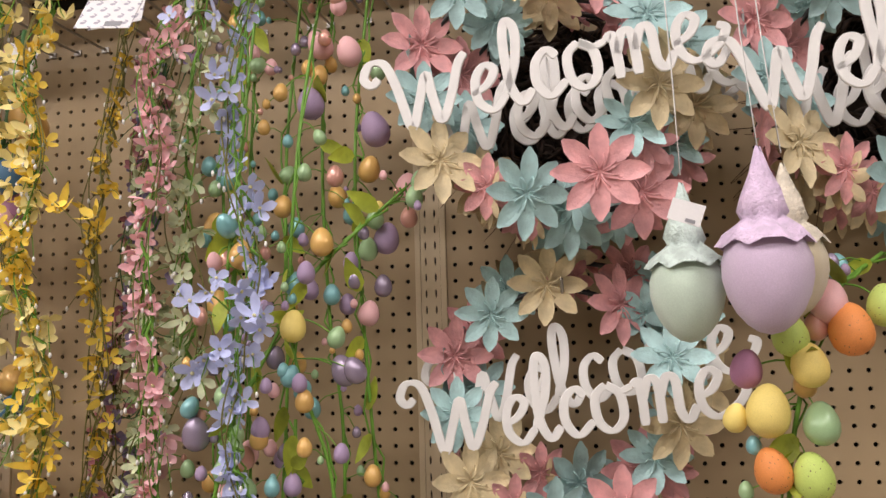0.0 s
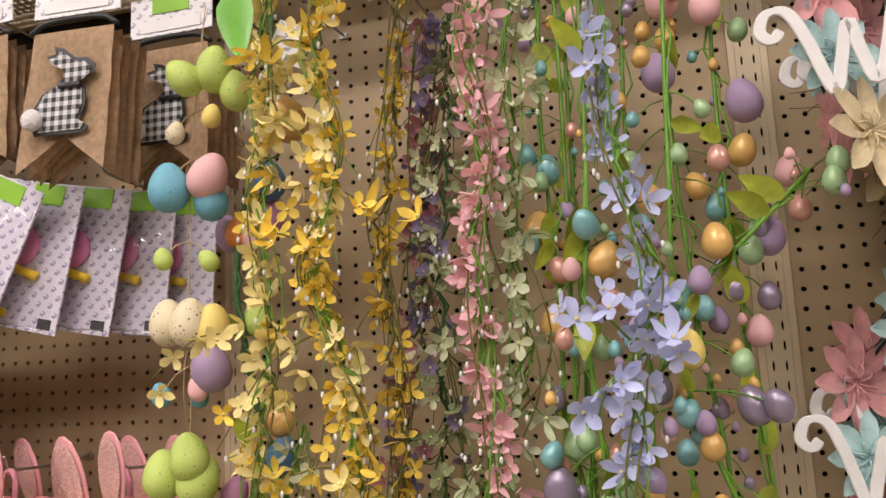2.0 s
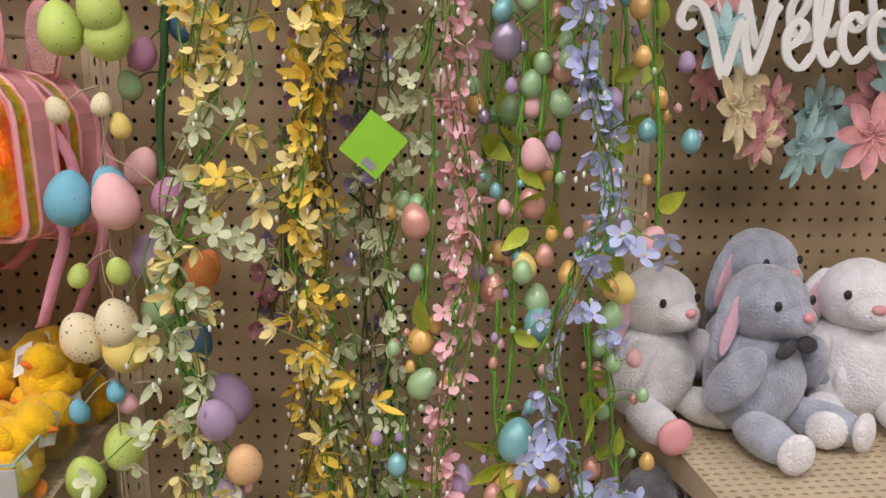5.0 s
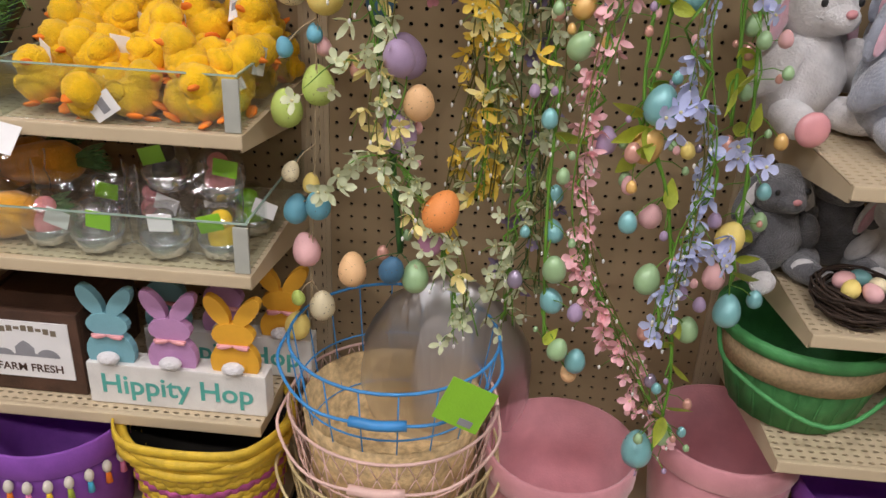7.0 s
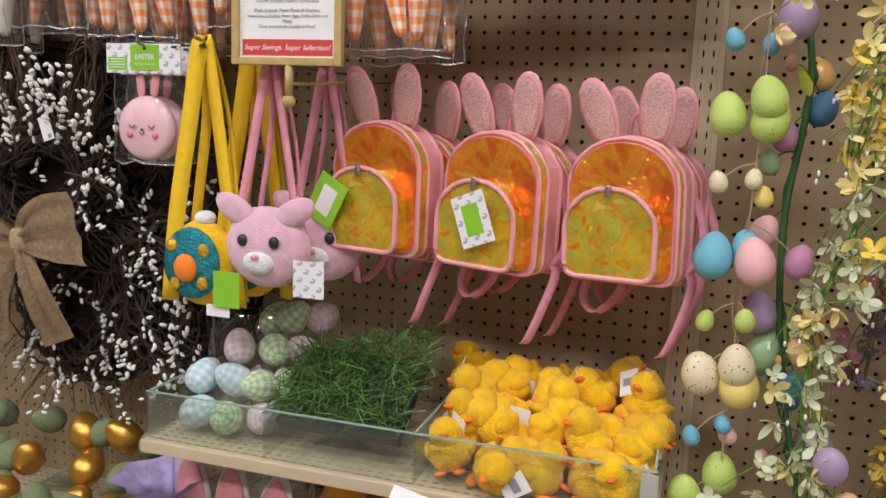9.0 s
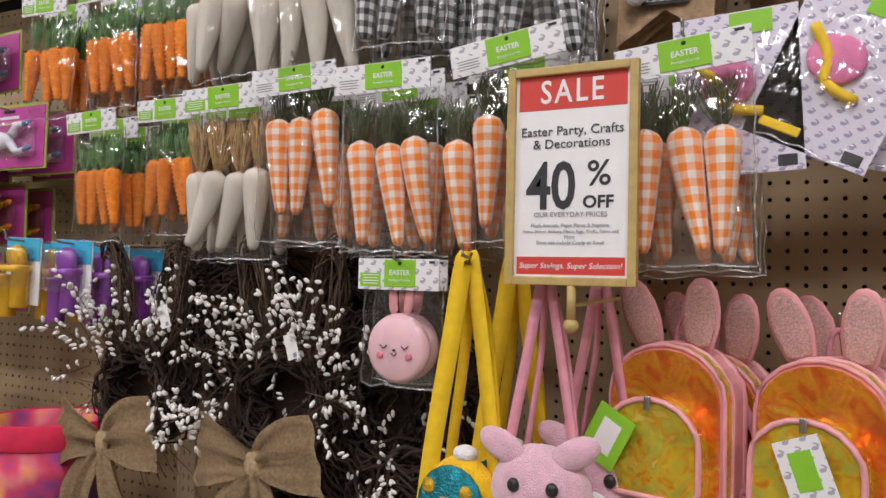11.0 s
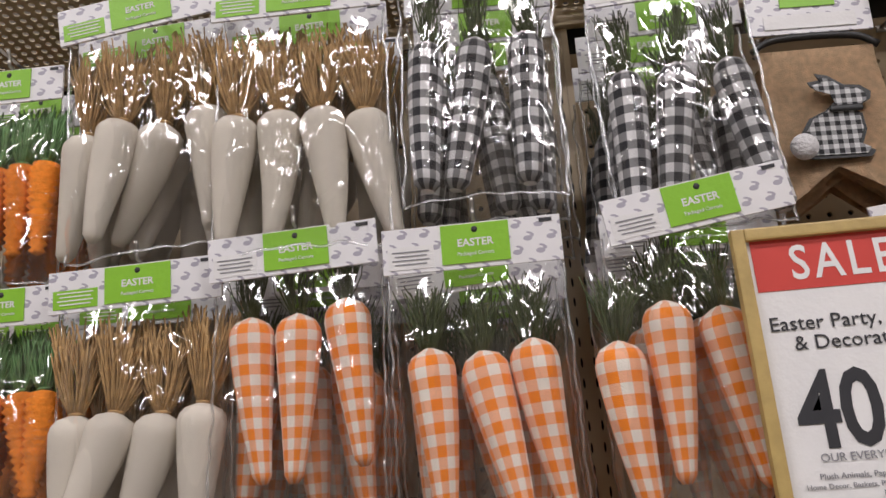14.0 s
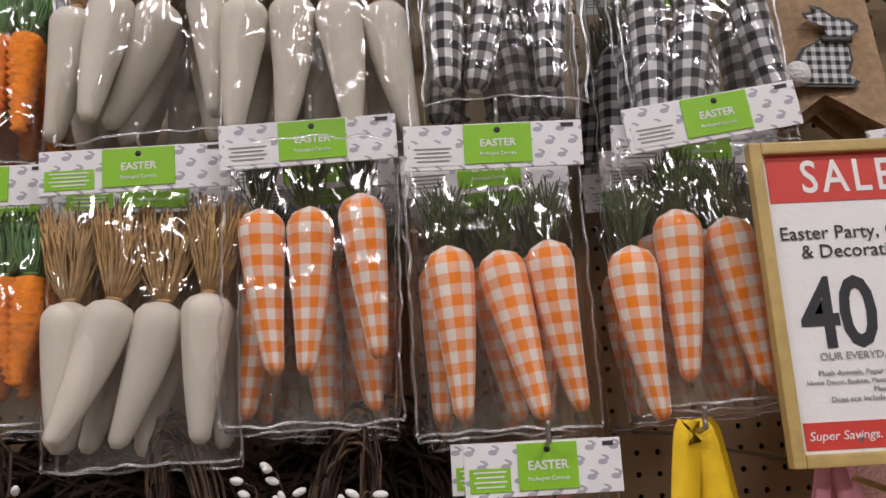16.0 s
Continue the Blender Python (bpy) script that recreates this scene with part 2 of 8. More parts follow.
PLUSHW = mat("white plush", (0.82, 0.80, 0.80), 0.95, vary=0.12, scale=35, bump=1.0, bscale=260, sheen=0.6)
PLUSHT = mat("blush plush", (0.62, 0.40, 0.34), 0.95, vary=0.2, scale=35, bump=1.0, bscale=260, sheen=0.6)
PLUSHY = mat("yellow fluff", (0.95, 0.56, 0.002), 0.95, vary=0.16, scale=60, bump=1.0, bscale=350, sheen=0.15, rand=0.1)
BEAK = mat("orange felt", (0.84, 0.22, 0.02), 0.9, vary=0.1)
GRASS = mat("artificial grass", (0.060, 0.135, 0.022), 0.5, vary=0.3, scale=30)
isl = GRASS.node_tree.nodes.new("ShaderNodeNewGeometry")
islr = GRASS.node_tree.nodes.new("ShaderNodeMapRange")
islr.inputs["To Min"].default_value, islr.inputs["To Max"].default_value = 0.35, 2.1
GRASS.node_tree.links.new(isl.outputs["Random Per Island"], islr.inputs["Value"])
GRASS.node_tree.links.new(islr.outputs["Result"], GRASS.node_tree.nodes["Hue/Saturation/Value"].inputs["Value"])
DWOOD = mat("dark walnut wood", (0.075, 0.035, 0.02), 0.6, vary=0.35, scale=18, bump=0.3)
WOODW = mat("white washed wood", (0.76, 0.74, 0.70), 0.65, vary=0.08, scale=25, bump=0.2)
SLATE = mat("taupe board", (0.20, 0.16, 0.11), 0.75, vary=0.12)
TEALINK = mat("teal paint", (0.10, 0.42, 0.36), 0.6, bump=0)
PETALS = {
    "yellow": mat("yellow silk petal", (0.92, 0.67, 0.10), 0.7, vary=0.16, scale=60, rand=0.14, sss=0.0),
    "butter": mat("butter silk petal", (0.92, 0.79, 0.34), 0.7, vary=0.12, scale=60, rand=0.12),
    "pink": mat("pink silk petal", (0.95, 0.56, 0.60), 0.7, vary=0.16, scale=60, rand=0.16),
    "blue": mat("periwinkle silk petal", (0.60, 0.65, 0.93), 0.7, vary=0.10, scale=60, rand=0.10),
    "white": mat("pale green silk petal", (0.70, 0.75, 0.50), 0.7, vary=0.12, scale=60, rand=0.14),
    "mauve": mat("dusty mauve silk petal", (0.52, 0.22, 0.26), 0.75, vary=0.2, scale=60, rand=0.25),
    "violet": mat("violet silk petal", (0.27, 0.22, 0.36), 0.75, vary=0.2, scale=60, rand=0.2),
    "sage": mat("sage silk petal", (0.33, 0.38, 0.19), 0.75, vary=0.2, scale=60, rand=0.2),
}
for petal_mat in PETALS.values():
    nt = petal_mat.node_tree
    bs = nt.nodes["Principled BSDF"]
    tl = nt.nodes.new("ShaderNodeBsdfTranslucent")
    nt.links.new(bs.inputs["Base Color"].links[0].from_socket, tl.inputs["Color"])
    mx = nt.nodes.new("ShaderNodeMixShader")
    mx.inputs[0].default_value = 0.22
    nt.links.new(bs.outputs[0], mx.inputs[1])
    nt.links.new(tl.outputs[0], mx.inputs[2])
    nt.links.new(mx.outputs[0], nt.nodes["Material Output"].inputs["Surface"])
EGGC = {
    "lime": speckled("lime craft egg", (0.52, 0.66, 0.16)), "blue": speckled("sky blue craft egg", (0.16, 0.44, 0.56)),
    "pink": speckled("pink craft egg", (0.80, 0.46, 0.46), amount=0.05), "cream": speckled("cream speckled egg", (0.80, 0.70, 0.46), amount=0.3),
    "yellow": speckled("yellow craft egg", (0.86, 0.68, 0.20), amount=0.05), "lilac": speckled("lilac craft egg", (0.40, 0.29, 0.44), amount=0.08),
    "plum": speckled("orchid craft egg", (0.48, 0.22, 0.36), amount=0.05), "dkblue": speckled("denim blue craft egg", (0.06, 0.16, 0.27)),
    "gold": mat("golden pearl egg", (0.74, 0.45, 0.14), 0.35, 0.15, vary=0.05, coat=0.3, rand=0.1), "orange": speckled("orange craft egg", (0.84, 0.30, 0.08)),
    "peach": speckled("peach craft egg", (0.84, 0.52, 0.26)), "green": mat("green pearl egg", (0.34, 0.52, 0.27), 0.35, 0.1, vary=0.05, coat=0.3, rand=0.1),
    "teal": mat("teal pearl egg", (0.22, 0.49, 0.50), 0.3, 0.15, vary=0.05, coat=0.4, rand=0.1), "rose": mat("rose pearl egg", (0.66, 0.34, 0.27), 0.28, 0.25, vary=0.05, coat=0.4),
    "pearl": mat("lilac pearl egg", (0.34, 0.28, 0.38), 0.25, 0.4, vary=0.05, coat=0.5),
}

# ---------- shape helpers ----------


def finish(bm, name, material, smooth=True):
    me = bpy.data.meshes.new(name)
    bmesh.ops.recalc_face_normals(bm, faces=bm.faces)
    bm.to_mesh(me)
    bm.free()
    if smooth:
        for p in me.polygons:
            p.use_smooth = True
    for m in material if isinstance(material, (list, tuple)) else (material,):
        me.materials.append(m)
    return me


def part(name, bm, material, parent=None, label="", m=None, smooth=True):
    """Links a bmesh, or a ready mesh, as one mesh object under a thing or a part."""
    me = finish(bm, name, material, smooth) if isinstance(bm, bmesh.types.BMesh) else bm
    ob = new(name, me)
    ob.parent = parent
    if m is not None:
        ob.matrix_basis = m
    return tagged(ob, label)


def thing(name, m, label, category, group="", kind=""):
    ob = new(name)
    ob.empty_display_size = 0.02
    ob.matrix_basis = m
    return tagged(ob, label, category, group, kind)


def box(sx, sy, sz, bevel=0.0, at=(0, 0, 0), bm=None):
    own = bm is None
    bm = bm or bmesh.new()
    made = bmesh.ops.create_cube(bm, size=1, matrix=Matrix.LocRotScale(at, None, (sx, sy, sz)))
    if bevel:
        edges = list({e for v in made["verts"] for e in v.link_edges})
        bmesh.ops.bevel(bm, geom=edges, offset=bevel, segments=2, affect="EDGES", profile=0.7)
    return bm


def lathe(profile, n=16, squash=1.0, bm=None):
    """A turned shape about z from (radius, z) pairs, with a UV round and along it."""
    bm = bm or bmesh.new()
    uv = bm.loops.layers.uv.verify()
    rings = [[bm.verts.new((r * math.cos(a), r * math.sin(a) * squash, z)) for a in (2 * math.pi * k / n for k in range(n))] for r, z in profile]
    for i in range(len(rings) - 1):
        for k in range(n):
            f = bm.faces.new((rings[i][k], rings[i][(k + 1) % n], rings[i + 1][(k + 1) % n], rings[i + 1][k]))
            for loop, (u, v) in zip(f.loops, ((k, i), (k + 1, i), (k + 1, i + 1), (k, i + 1))):
                loop[uv].uv = (u / n, v / (len(rings) - 1))
    most = max(r for r, _ in profile)
    for ring, (r, _) in ((rings[0], profile[0]), (rings[-1], profile[-1])):
        if r < 0.5 * most:
            bm.faces.new(ring)
    return bm


def tube(points, radius, n=6, bm=None, taper=1.0):
    bm = bm or bmesh.new()
    pts = [Vector(p) for p in points]
    rings = []
    for i, p in enumerate(pts):
        d = (pts[min(i + 1, len(pts) - 1)] - pts[max(i - 1, 0)]).normalized()
        s = d.cross(Vector((0, 0, 1)) if abs(d.z) < 0.9 else Vector((0, 1, 0))).normalized()
        u = s.cross(d)
        r = radius * (1 + (taper - 1) * i / max(1, len(pts) - 1))
        rings.append([bm.verts.new(p + r * (math.cos(a) * s + math.sin(a) * u)) for a in (2 * math.pi * k / n for k in range(n))])
    for i in range(len(rings) - 1):
        for k in range(n):
            bm.faces.new((rings[i][k], rings[i][(k + 1) % n], rings[i + 1][(k + 1) % n], rings[i + 1][k]))
    bm.faces.new(rings[0])
    bm.faces.new(rings[-1])
    return bm


def smooth_line(pts, steps=6):
    """A rounded line through the points."""
    p = [Vector(q) for q in pts]
    p = [2 * p[0] - p[1]] + p + [2 * p[-1] - p[-2]]
    out = []
    for i in range(1, len(p) - 2):
        for k in range(steps):
            t = k / steps
            a, b, c, d = p[i - 1 : i + 3]
            out.append(0.5 * (2 * b + (c - a) * t + (2 * a - 5 * b + 4 * c - d) * t * t + (3 * b - a - 3 * c + d) * t**3))
    return out + [p[-2]]


def ribbon(points, width, thick, side=(1, 0, 0), bm=None):
    """A flat band along points, its width along side."""
    bm = bm or bmesh.new()
    pts = [Vector(p) for p in points]
    s = Vector(side).normalized()
    rings = []
    for i, p in enumerate(pts):
        d = (pts[min(i + 1, len(pts) - 1)] - pts[max(i - 1, 0)]).normalized()
        u = d.cross(s).normalized()
        w = s if abs(d.dot(s)) < 0.2 else u.cross(d)
        rings.append([bm.verts.new(p + a * width / 2 * w + b * thick / 2 * u) for a, b in ((-1, -1), (1, -1), (1, 1), (-1, 1))])
    for i in range(len(rings) - 1):
        for k in range(4):
            bm.faces.new((rings[i][k], rings[i][(k + 1) % 4], rings[i + 1][(k + 1) % 4], rings[i + 1][k]))
    bm.faces.new(rings[0])
    bm.faces.new(rings[-1])
    return bm


def outline_plate(points, thick, bm=None, y=0.0):
    """A flat plate in the xz plane from an outline, with thickness along y."""
    bm = bm or bmesh.new()
    f = [bm.verts.new((x, y, z)) for x, z in points]
    b = [bm.verts.new((x, y + thick, z)) for x, z in points]
    bm.faces.new(f)
    bm.faces.new(list(reversed(b)))
    for i in range(len(f)):
        j = (i + 1) % len(f)
        bm.faces.new((f[i], b[i], b[j], f[j]))
    return bm


def ellipsoid(rx, ry, rz, at=(0, 0, 0), turn=(0, 0, 0), bm=None, u=14, v=9):
    bm = bm or bmesh.new()
    m = Matrix.Translation(at) @ pose(0, 0, 0, *turn) @ Matrix.Diagonal((rx, ry, rz, 1))
    bmesh.ops.create_uvsphere(bm, u_segments=u, v_segments=v, radius=1, matrix=m)
    return bm


def text_mesh(words, size, material, name="lettering", align="CENTER", extrude=0.0002, bold=0.0, shear=0.0, spacing=1.0):
    cu = bpy.data.curves.new(name, "FONT")
    cu.body, cu.size, cu.align_x, cu.extrude, cu.offset, cu.shear = words, size, align, extrude, bold, shear
    cu.space_character = spacing
    cu.resolution_u = 3
    ob = bpy.data.objects.new(name, cu)
    me = bpy.data.meshes.new_from_object(ob)
    bpy.data.objects.remove(ob)
    me.name = name
    me.transform(pose(0, 0, 0, 90, 0, 0))
    me.materials.clear()
    me.materials.append(material)
    return me


def perforated(name, nx, ny, cx, cy, rx, ry, depth, material):
    """A sheet of nx by ny cells in the xy plane, each with a hole through it."""
    ang = [math.pi / 4 * k + math.pi / 8 for k in range(8)]
    ix, iy = np.meshgrid(np.arange(nx), np.arange(ny), indexing="ij")
    cxs, cys = (ix.ravel() + 0.5) * cx, (iy.ravel() + 0.5) * cy
    hx, hy = cx / 2, cy / 2
    outer = [(hx, hy * 0.41), (hx * 0.41, hy), (-hx * 0.41, hy), (-hx, hy * 0.41), (-hx, -hy * 0.41), (-hx * 0.41, -hy), (hx * 0.41, -hy), (hx, -hy * 0.41)]
    corner = [(hx, hy), (-hx, hy), (-hx, -hy), (hx, -hy)]
    local = [(x, y, 0) for x, y in outer] + [(rx * math.cos(a), ry * math.sin(a), 0) for a in ang] + [(rx * math.cos(a), ry * math.sin(a), -depth) for a in ang] + [(x, y, 0) for x, y in corner]
    order = [(0, 24, 1), (2, 25, 3), (4, 26, 5), (6, 27, 7)]
    faces = []
    for k in range(8):
        j = (k + 1) % 8
        faces.append((k, j, 8 + j, 8 + k))
        faces.append((8 + k, 8 + j, 16 + j, 16 + k))
    local = np.array(local)
    n = len(cxs)
    verts = (local[None] + np.stack([cxs, cys, 0 * cxs], -1)[:, None]).reshape(-1, 3)
    quads = (np.array(faces)[None] + (np.arange(n) * 28)[:, None, None]).reshape(-1, 4)
    tris = (np.array(order)[None] + (np.arange(n) * 28)[:, None, None]).reshape(-1, 3)
    me = bpy.data.meshes.new(name)
    me.from_pydata(verts.tolist(), [], quads.tolist() + tris.tolist())
    me.materials.append(material)
    me.update()
    return me


rnd = random.Random(7)

# ---------- the room ----------


def slab(name, x0, x1, y0, y1, z0, z1, material, label, category, bevel=0.0):
    ob = part(name, box(x1 - x0, y1 - y0, z1 - z0, bevel, ((x0 + x1) / 2, (y0 + y1) / 2, (z0 + z1) / 2)), material, smooth=False)
    return tagged(ob, label, category, kind="structure")


FLOORM = mat("vinyl floor tile", (0.30, 0.27, 0.22), 0.3, vary=0.08, scale=4, bump=0.02)
CEILM = mat("ceiling tile", (0.62, 0.60, 0.57), 0.9, vary=0.05, scale=20)
WALLM = mat("store wall paint", (0.28, 0.25, 0.21), 0.8, vary=0.06, scale=3)
slab("floor", -6.2, 4.2, -5.2, 0.4, -0.1, 0, FLOORM, "beige vinyl store floor", "floor")
slab("ceiling", -6.2, 4.2, -5.2, 0.4, 3.6, 3.7, CEILM, "white tiled store ceiling", "ceiling")
slab("wall_north", -6.2, 4.2, 0.3, 0.4, 0, 3.6, WALLM, "plain painted store wall behind the shelving", "wall")
slab("wall_south", -6.2, 4.2, -5.2, -5.1, 0, 3.6, WALLM, "plain painted store wall", "wall")
slab("wall_west", -6.2, -6.1, -5.1, 0.3, 0, 3.6, WALLM, "plain painted store wall", "wall")
slab("wall_east", 4.1, 4.2, -5.1, 0.3, 0, 3.6, WALLM, "plain painted store wall", "wall")

TUBE = bpy.data.materials.new("lit diffuser")
TUBE.use_nodes = True
TUBE.node_tree.nodes["Principled BSDF"].inputs["Emission Color"].default_value = (1.0, 0.93, 0.82, 1)
TUBE.node_tree.nodes["Principled BSDF"].inputs["Emission Strength"].default_value = 6.0
for lx, ly in LAMP_PLACES:
    fix = thing("ceiling_light", pose(lx, ly, LAMP_HEIGHT), "white fluorescent ceiling light with a lit diffuser", "ceiling light", "ceiling lights")
    part("housing", box(1.26, 0.28, 0.05, 0.006, (0, 0, 0.025)), WHITE, fix, smooth=False)
    part("diffuser", box(1.2, 0.22, 0.02, 0.004, (0, 0, -0.012)), TUBE, fix, "glowing diffuser", smooth=False)

# bays of pegboard between slotted uprights
BAY, HOLE = 0.762, 0.0254
FIRST, LAST = -5, 2
PHASE = {-5: 0.4, -4: 0.44, -3: 0.2, -2: 0.03, -1: 0.63, 0: 0.55, 1: 0.3}
pegboards = {}
for k in range(FIRST, LAST):
    left = k * BAY
    z0 = 0.17 + PHASE[k] * HOLE - HOLE / 2 - (0.17 % HOLE)
    me = perforated("pegboard", 28, 79, HOLE, HOLE, 0.0036, 0.0036, 0.005, PEG)
    me.transform(pose(0, 0, 0, 90, 0, 0))
    ob = new("wall_%d" % (k - FIRST + 1), me)
    ob.location = (left + 0.0254, 0, z0)
    tagged(ob, "tan painted pegboard back panel with rows of holes", "pegboard", kind="structure")
    pegboards[k] = ob
    # added near-black sheet, painted shade seen through the peg holes
    slab("hole_shade_sheet", left + 0.01, left + BAY - 0.01, 0.012, 0.02, 0.0, 2.25, DARK, "added dark sheet that paints the shade in the pegboard holes", "panel")
    slab("baseboard", left, left + BAY, -0.02, 0.0, 0.0, z0, STEEL, "cream steel lower back panel", "panel")
for k in range(FIRST, LAST + 1):
    ux = k * BAY
    me = perforated("upright_face", 2, 80, 0.0155, HOLE, 0.0016, 0.0068, 0.004, STEEL)
    me.transform(pose(0, 0, 0, 90, 0, 0))
    up = thing("upright", pose(ux, 0, 0), "cream steel slotted shelving upright", "upright", "slotted uprights", "structure")
    part("slotted_face", me, STEEL, up, m=pose(-0.0155, -0.004, 0.16))
    for side in (-1, 1):
        part("side_strip", box(0.0095, 0.008, 2.03, 0.0015, (side * 0.0204, -0.001, 1.175)), STEEL, up, smooth=False)
    # added dark strip: the shade inside the slots as plain colour
    part("painted_slot_shade", box(0.03, 0.002, 2.03, 0, (0, 0.006, 1.175)), DARK, up, smooth=False)

# top canopy shelf
for k in range(FIRST, LAST):
    deck = thing("top_shelf", pose(k * BAY + 0.004, 0, 2.195), "cream perforated steel top shelf above the pegboard", "shelf", "top shelves", "structure")
    me = perforated("deck", 50, 15, 0.0151, 0.0145, 0.0042, 0.0042, 0.0015, STEEL)
    part("deck", me, STEEL, deck, m=pose(0, -0.2175, 0.02))
    part("front_lip", box(0.754, 0.012, 0.035, 0.003, (0.377, -0.2235, 0.012)), STEEL, deck, smooth=False)
    part("back_rail", box(0.754, 0.014, 0.03, 0.003, (0.377, -0.008, 0.005)), STEEL, deck, smooth=False)


def hook(x, z, reach, drop=0.0, y0=0.0):
    """A zinc peg hook with its back plate and raised tip."""
    h = thing("peg_hook", pose(x, y0, z), "zinc wire peg hook in the pegboard", "hook", "peg hooks")
    pts = smooth_line([(0, 0.003, 0.012), (0, -0.012, 0.004), (0, -reach * 0.5, 0 + drop), (0, -reach + 0.012, 0.002 + drop), (0, -reach, 0.012 + drop), (0, -reach - 0.004, 0.022 + drop)], 3)
    part("wire", tube(pts, 0.0023, 6), METAL, h)
    part("back_plate", box(0.014, 0.003, 0.010, 0.001, (0, -0.0025, 0.004)), METAL, h, smooth=False)
    return h


def shelf(k, z, depth=0.36, fence=True, dividers=(), reach=0.0):
    x0 = k * BAY + 0.012 - reach
    w = BAY - 0.024 + reach
    s = thing("shelf", pose(x0, 0, z), "cream perforated steel shelf" + (" with clear acrylic fence" if fence else ""), "shelf", "gondola shelves", "structure")
    nx, ny = int(w / 0.0165), int((depth - 0.02) / 0.0145)
    me = perforated("deck", nx, ny, w / nx, (depth - 0.02) / ny, 0.0052, 0.003, 0.002, STEEL)
    part("deck", me, STEEL, s, m=pose(0, -depth + 0.01, 0))
    part("underside", box(w - 0.01, depth - 0.03, 0.002, 0, (w / 2, -depth / 2, -0.022)), STEEL, s, smooth=False)
    part("front_lip", box(w, 0.010, 0.020, 0.003, (w / 2, -depth + 0.004, -0.009)), STEEL, s, smooth=False)
    for side in (0.004, w - 0.004):
        part("bracket", outline_plate([(-depth + 0.01, -0.003), (-0.003, -0.003), (-0.003, -0.075), (-0.05, -0.07), (-depth + 0.01, -0.026)], 0.003), STEEL, s, m=pose(side, 0, 0, 0, 0, 90), smooth=False)
    if fence:
        f = part("fence", box(w - 0.01, 0.003, 0.075, 0.001, (w / 2, -depth + 0.012, 0.039)), GLASS, s, "clear acrylic fence", smooth=False)
        f.visible_shadow = False
        for d in (0.008, *dividers, w - 0.008):
            end = part("divider", box(0.003, depth - 0.03, 0.075, 0.001, (d, -depth / 2, 0.039)), GLASS, s, "clear acrylic divider", smooth=False)
            end.visible_shadow = False
            part("divider_edge", box(0.0034, depth - 0.03, 0.0022, 0, (d, -depth / 2, 0.0776)), GLASSEDGE, s, "pale green acrylic edge", smooth=False)
        part("fence_edge", box(w - 0.01, 0.0034, 0.0022, 0, (w / 2, -depth + 0.012, 0.0776)), GLASSEDGE, s, "pale green acrylic edge", smooth=False)
        part("end_cap", box(0.022, 0.004, 0.072, 0.001, (w - 0.014, -depth + 0.008, 0.038)), FROST, s, "frosted end cap", smooth=False)
    return s

# ---------- egg places: colour, x, y, z, millimetres across ----------
EGGS_LEFT = [
    ("lime", -0.695, -0.257, 1.937, 42),
    ("lime", -0.658, -0.245, 1.947, 48),
    ("lime", -0.635, -0.233, 1.920, 44),
    ("blue", -0.715, -0.257, 1.796, 51),
    ("pink", -0.667, -0.245, 1.808, 50),
    ("blue", -0.671, -0.233, 1.781, 44),
    ("cream", -0.710, -0.251, 1.868, 24),
    ("yellow", -0.666, -0.239, 1.888, 25),
    ("lime", -0.722, -0.257, 1.707, 24),
    ("lime", -0.666, -0.245, 1.702, 24),
    ("cream", -0.730, -0.233, 1.630, 48),
    ("cream", -0.688, -0.251, 1.627, 48),
    ("yellow", -0.665, -0.239, 1.620, 48),
    ("pink", -0.673, -0.257, 1.547, 24),
    ("blue", -0.731, -0.245, 1.542, 25),
    ("blue", -0.686, -0.233, 1.538, 23),
    ("lilac", -0.659, -0.251, 1.571, 48),
    ("lime", -0.731, -0.239, 1.447, 49),
    ("lime", -0.684, -0.257, 1.469, 47),
    ("lime", -0.678, -0.245, 1.442, 50),
]
EGGS_LEFT2 = [
    ("cream", -0.736, -0.257, 1.359, 25),
    ("cream", -0.692, -0.245, 1.365, 23),
    ("yellow", -0.677, -0.233, 1.341, 25),
    ("blue", -0.734, -0.251, 1.261, 52),
    ("blue", -0.691, -0.239, 1.271, 43),
    ("pink", -0.682, -0.257, 1.258, 53),
    ("plum", -0.626, -0.245, 1.260, 39),
    ("lime", -0.736, -0.233, 1.168, 25),
    ("lime", -0.686, -0.251, 1.177, 28),
    ("cream", -0.736, -0.239, 1.095, 53),
    ("cream", -0.691, -0.257, 1.116, 49),
    ("yellow", -0.686, -0.245, 1.087, 54),
    ("blue", -0.741, -0.257, 1.010, 24),
    ("blue", -0.701, -0.245, 1.029, 23),
    ("pink", -0.693, -0.233, 1.010, 25),
    ("lime", -0.743, -0.251, 0.922, 47),
    ("lime", -0.699, -0.239, 0.955, 48),
    ("cream", -0.737, -0.262, 0.830, 26),
    ("yellow", -0.710, -0.250, 0.809, 26),
    ("blue", -0.737, -0.238, 0.761, 39),
]
EGGS_LEFT2_B = [
    ("blue", -0.699, -0.256, 0.778, 39),
    ("pink", -0.722, -0.244, 0.696, 44),
    ("lime", -0.733, -0.262, 0.619, 22),
    ("cream", -0.697, -0.250, 0.602, 42),
    ("yellow", -0.742, -0.238, 0.554, 43),
]
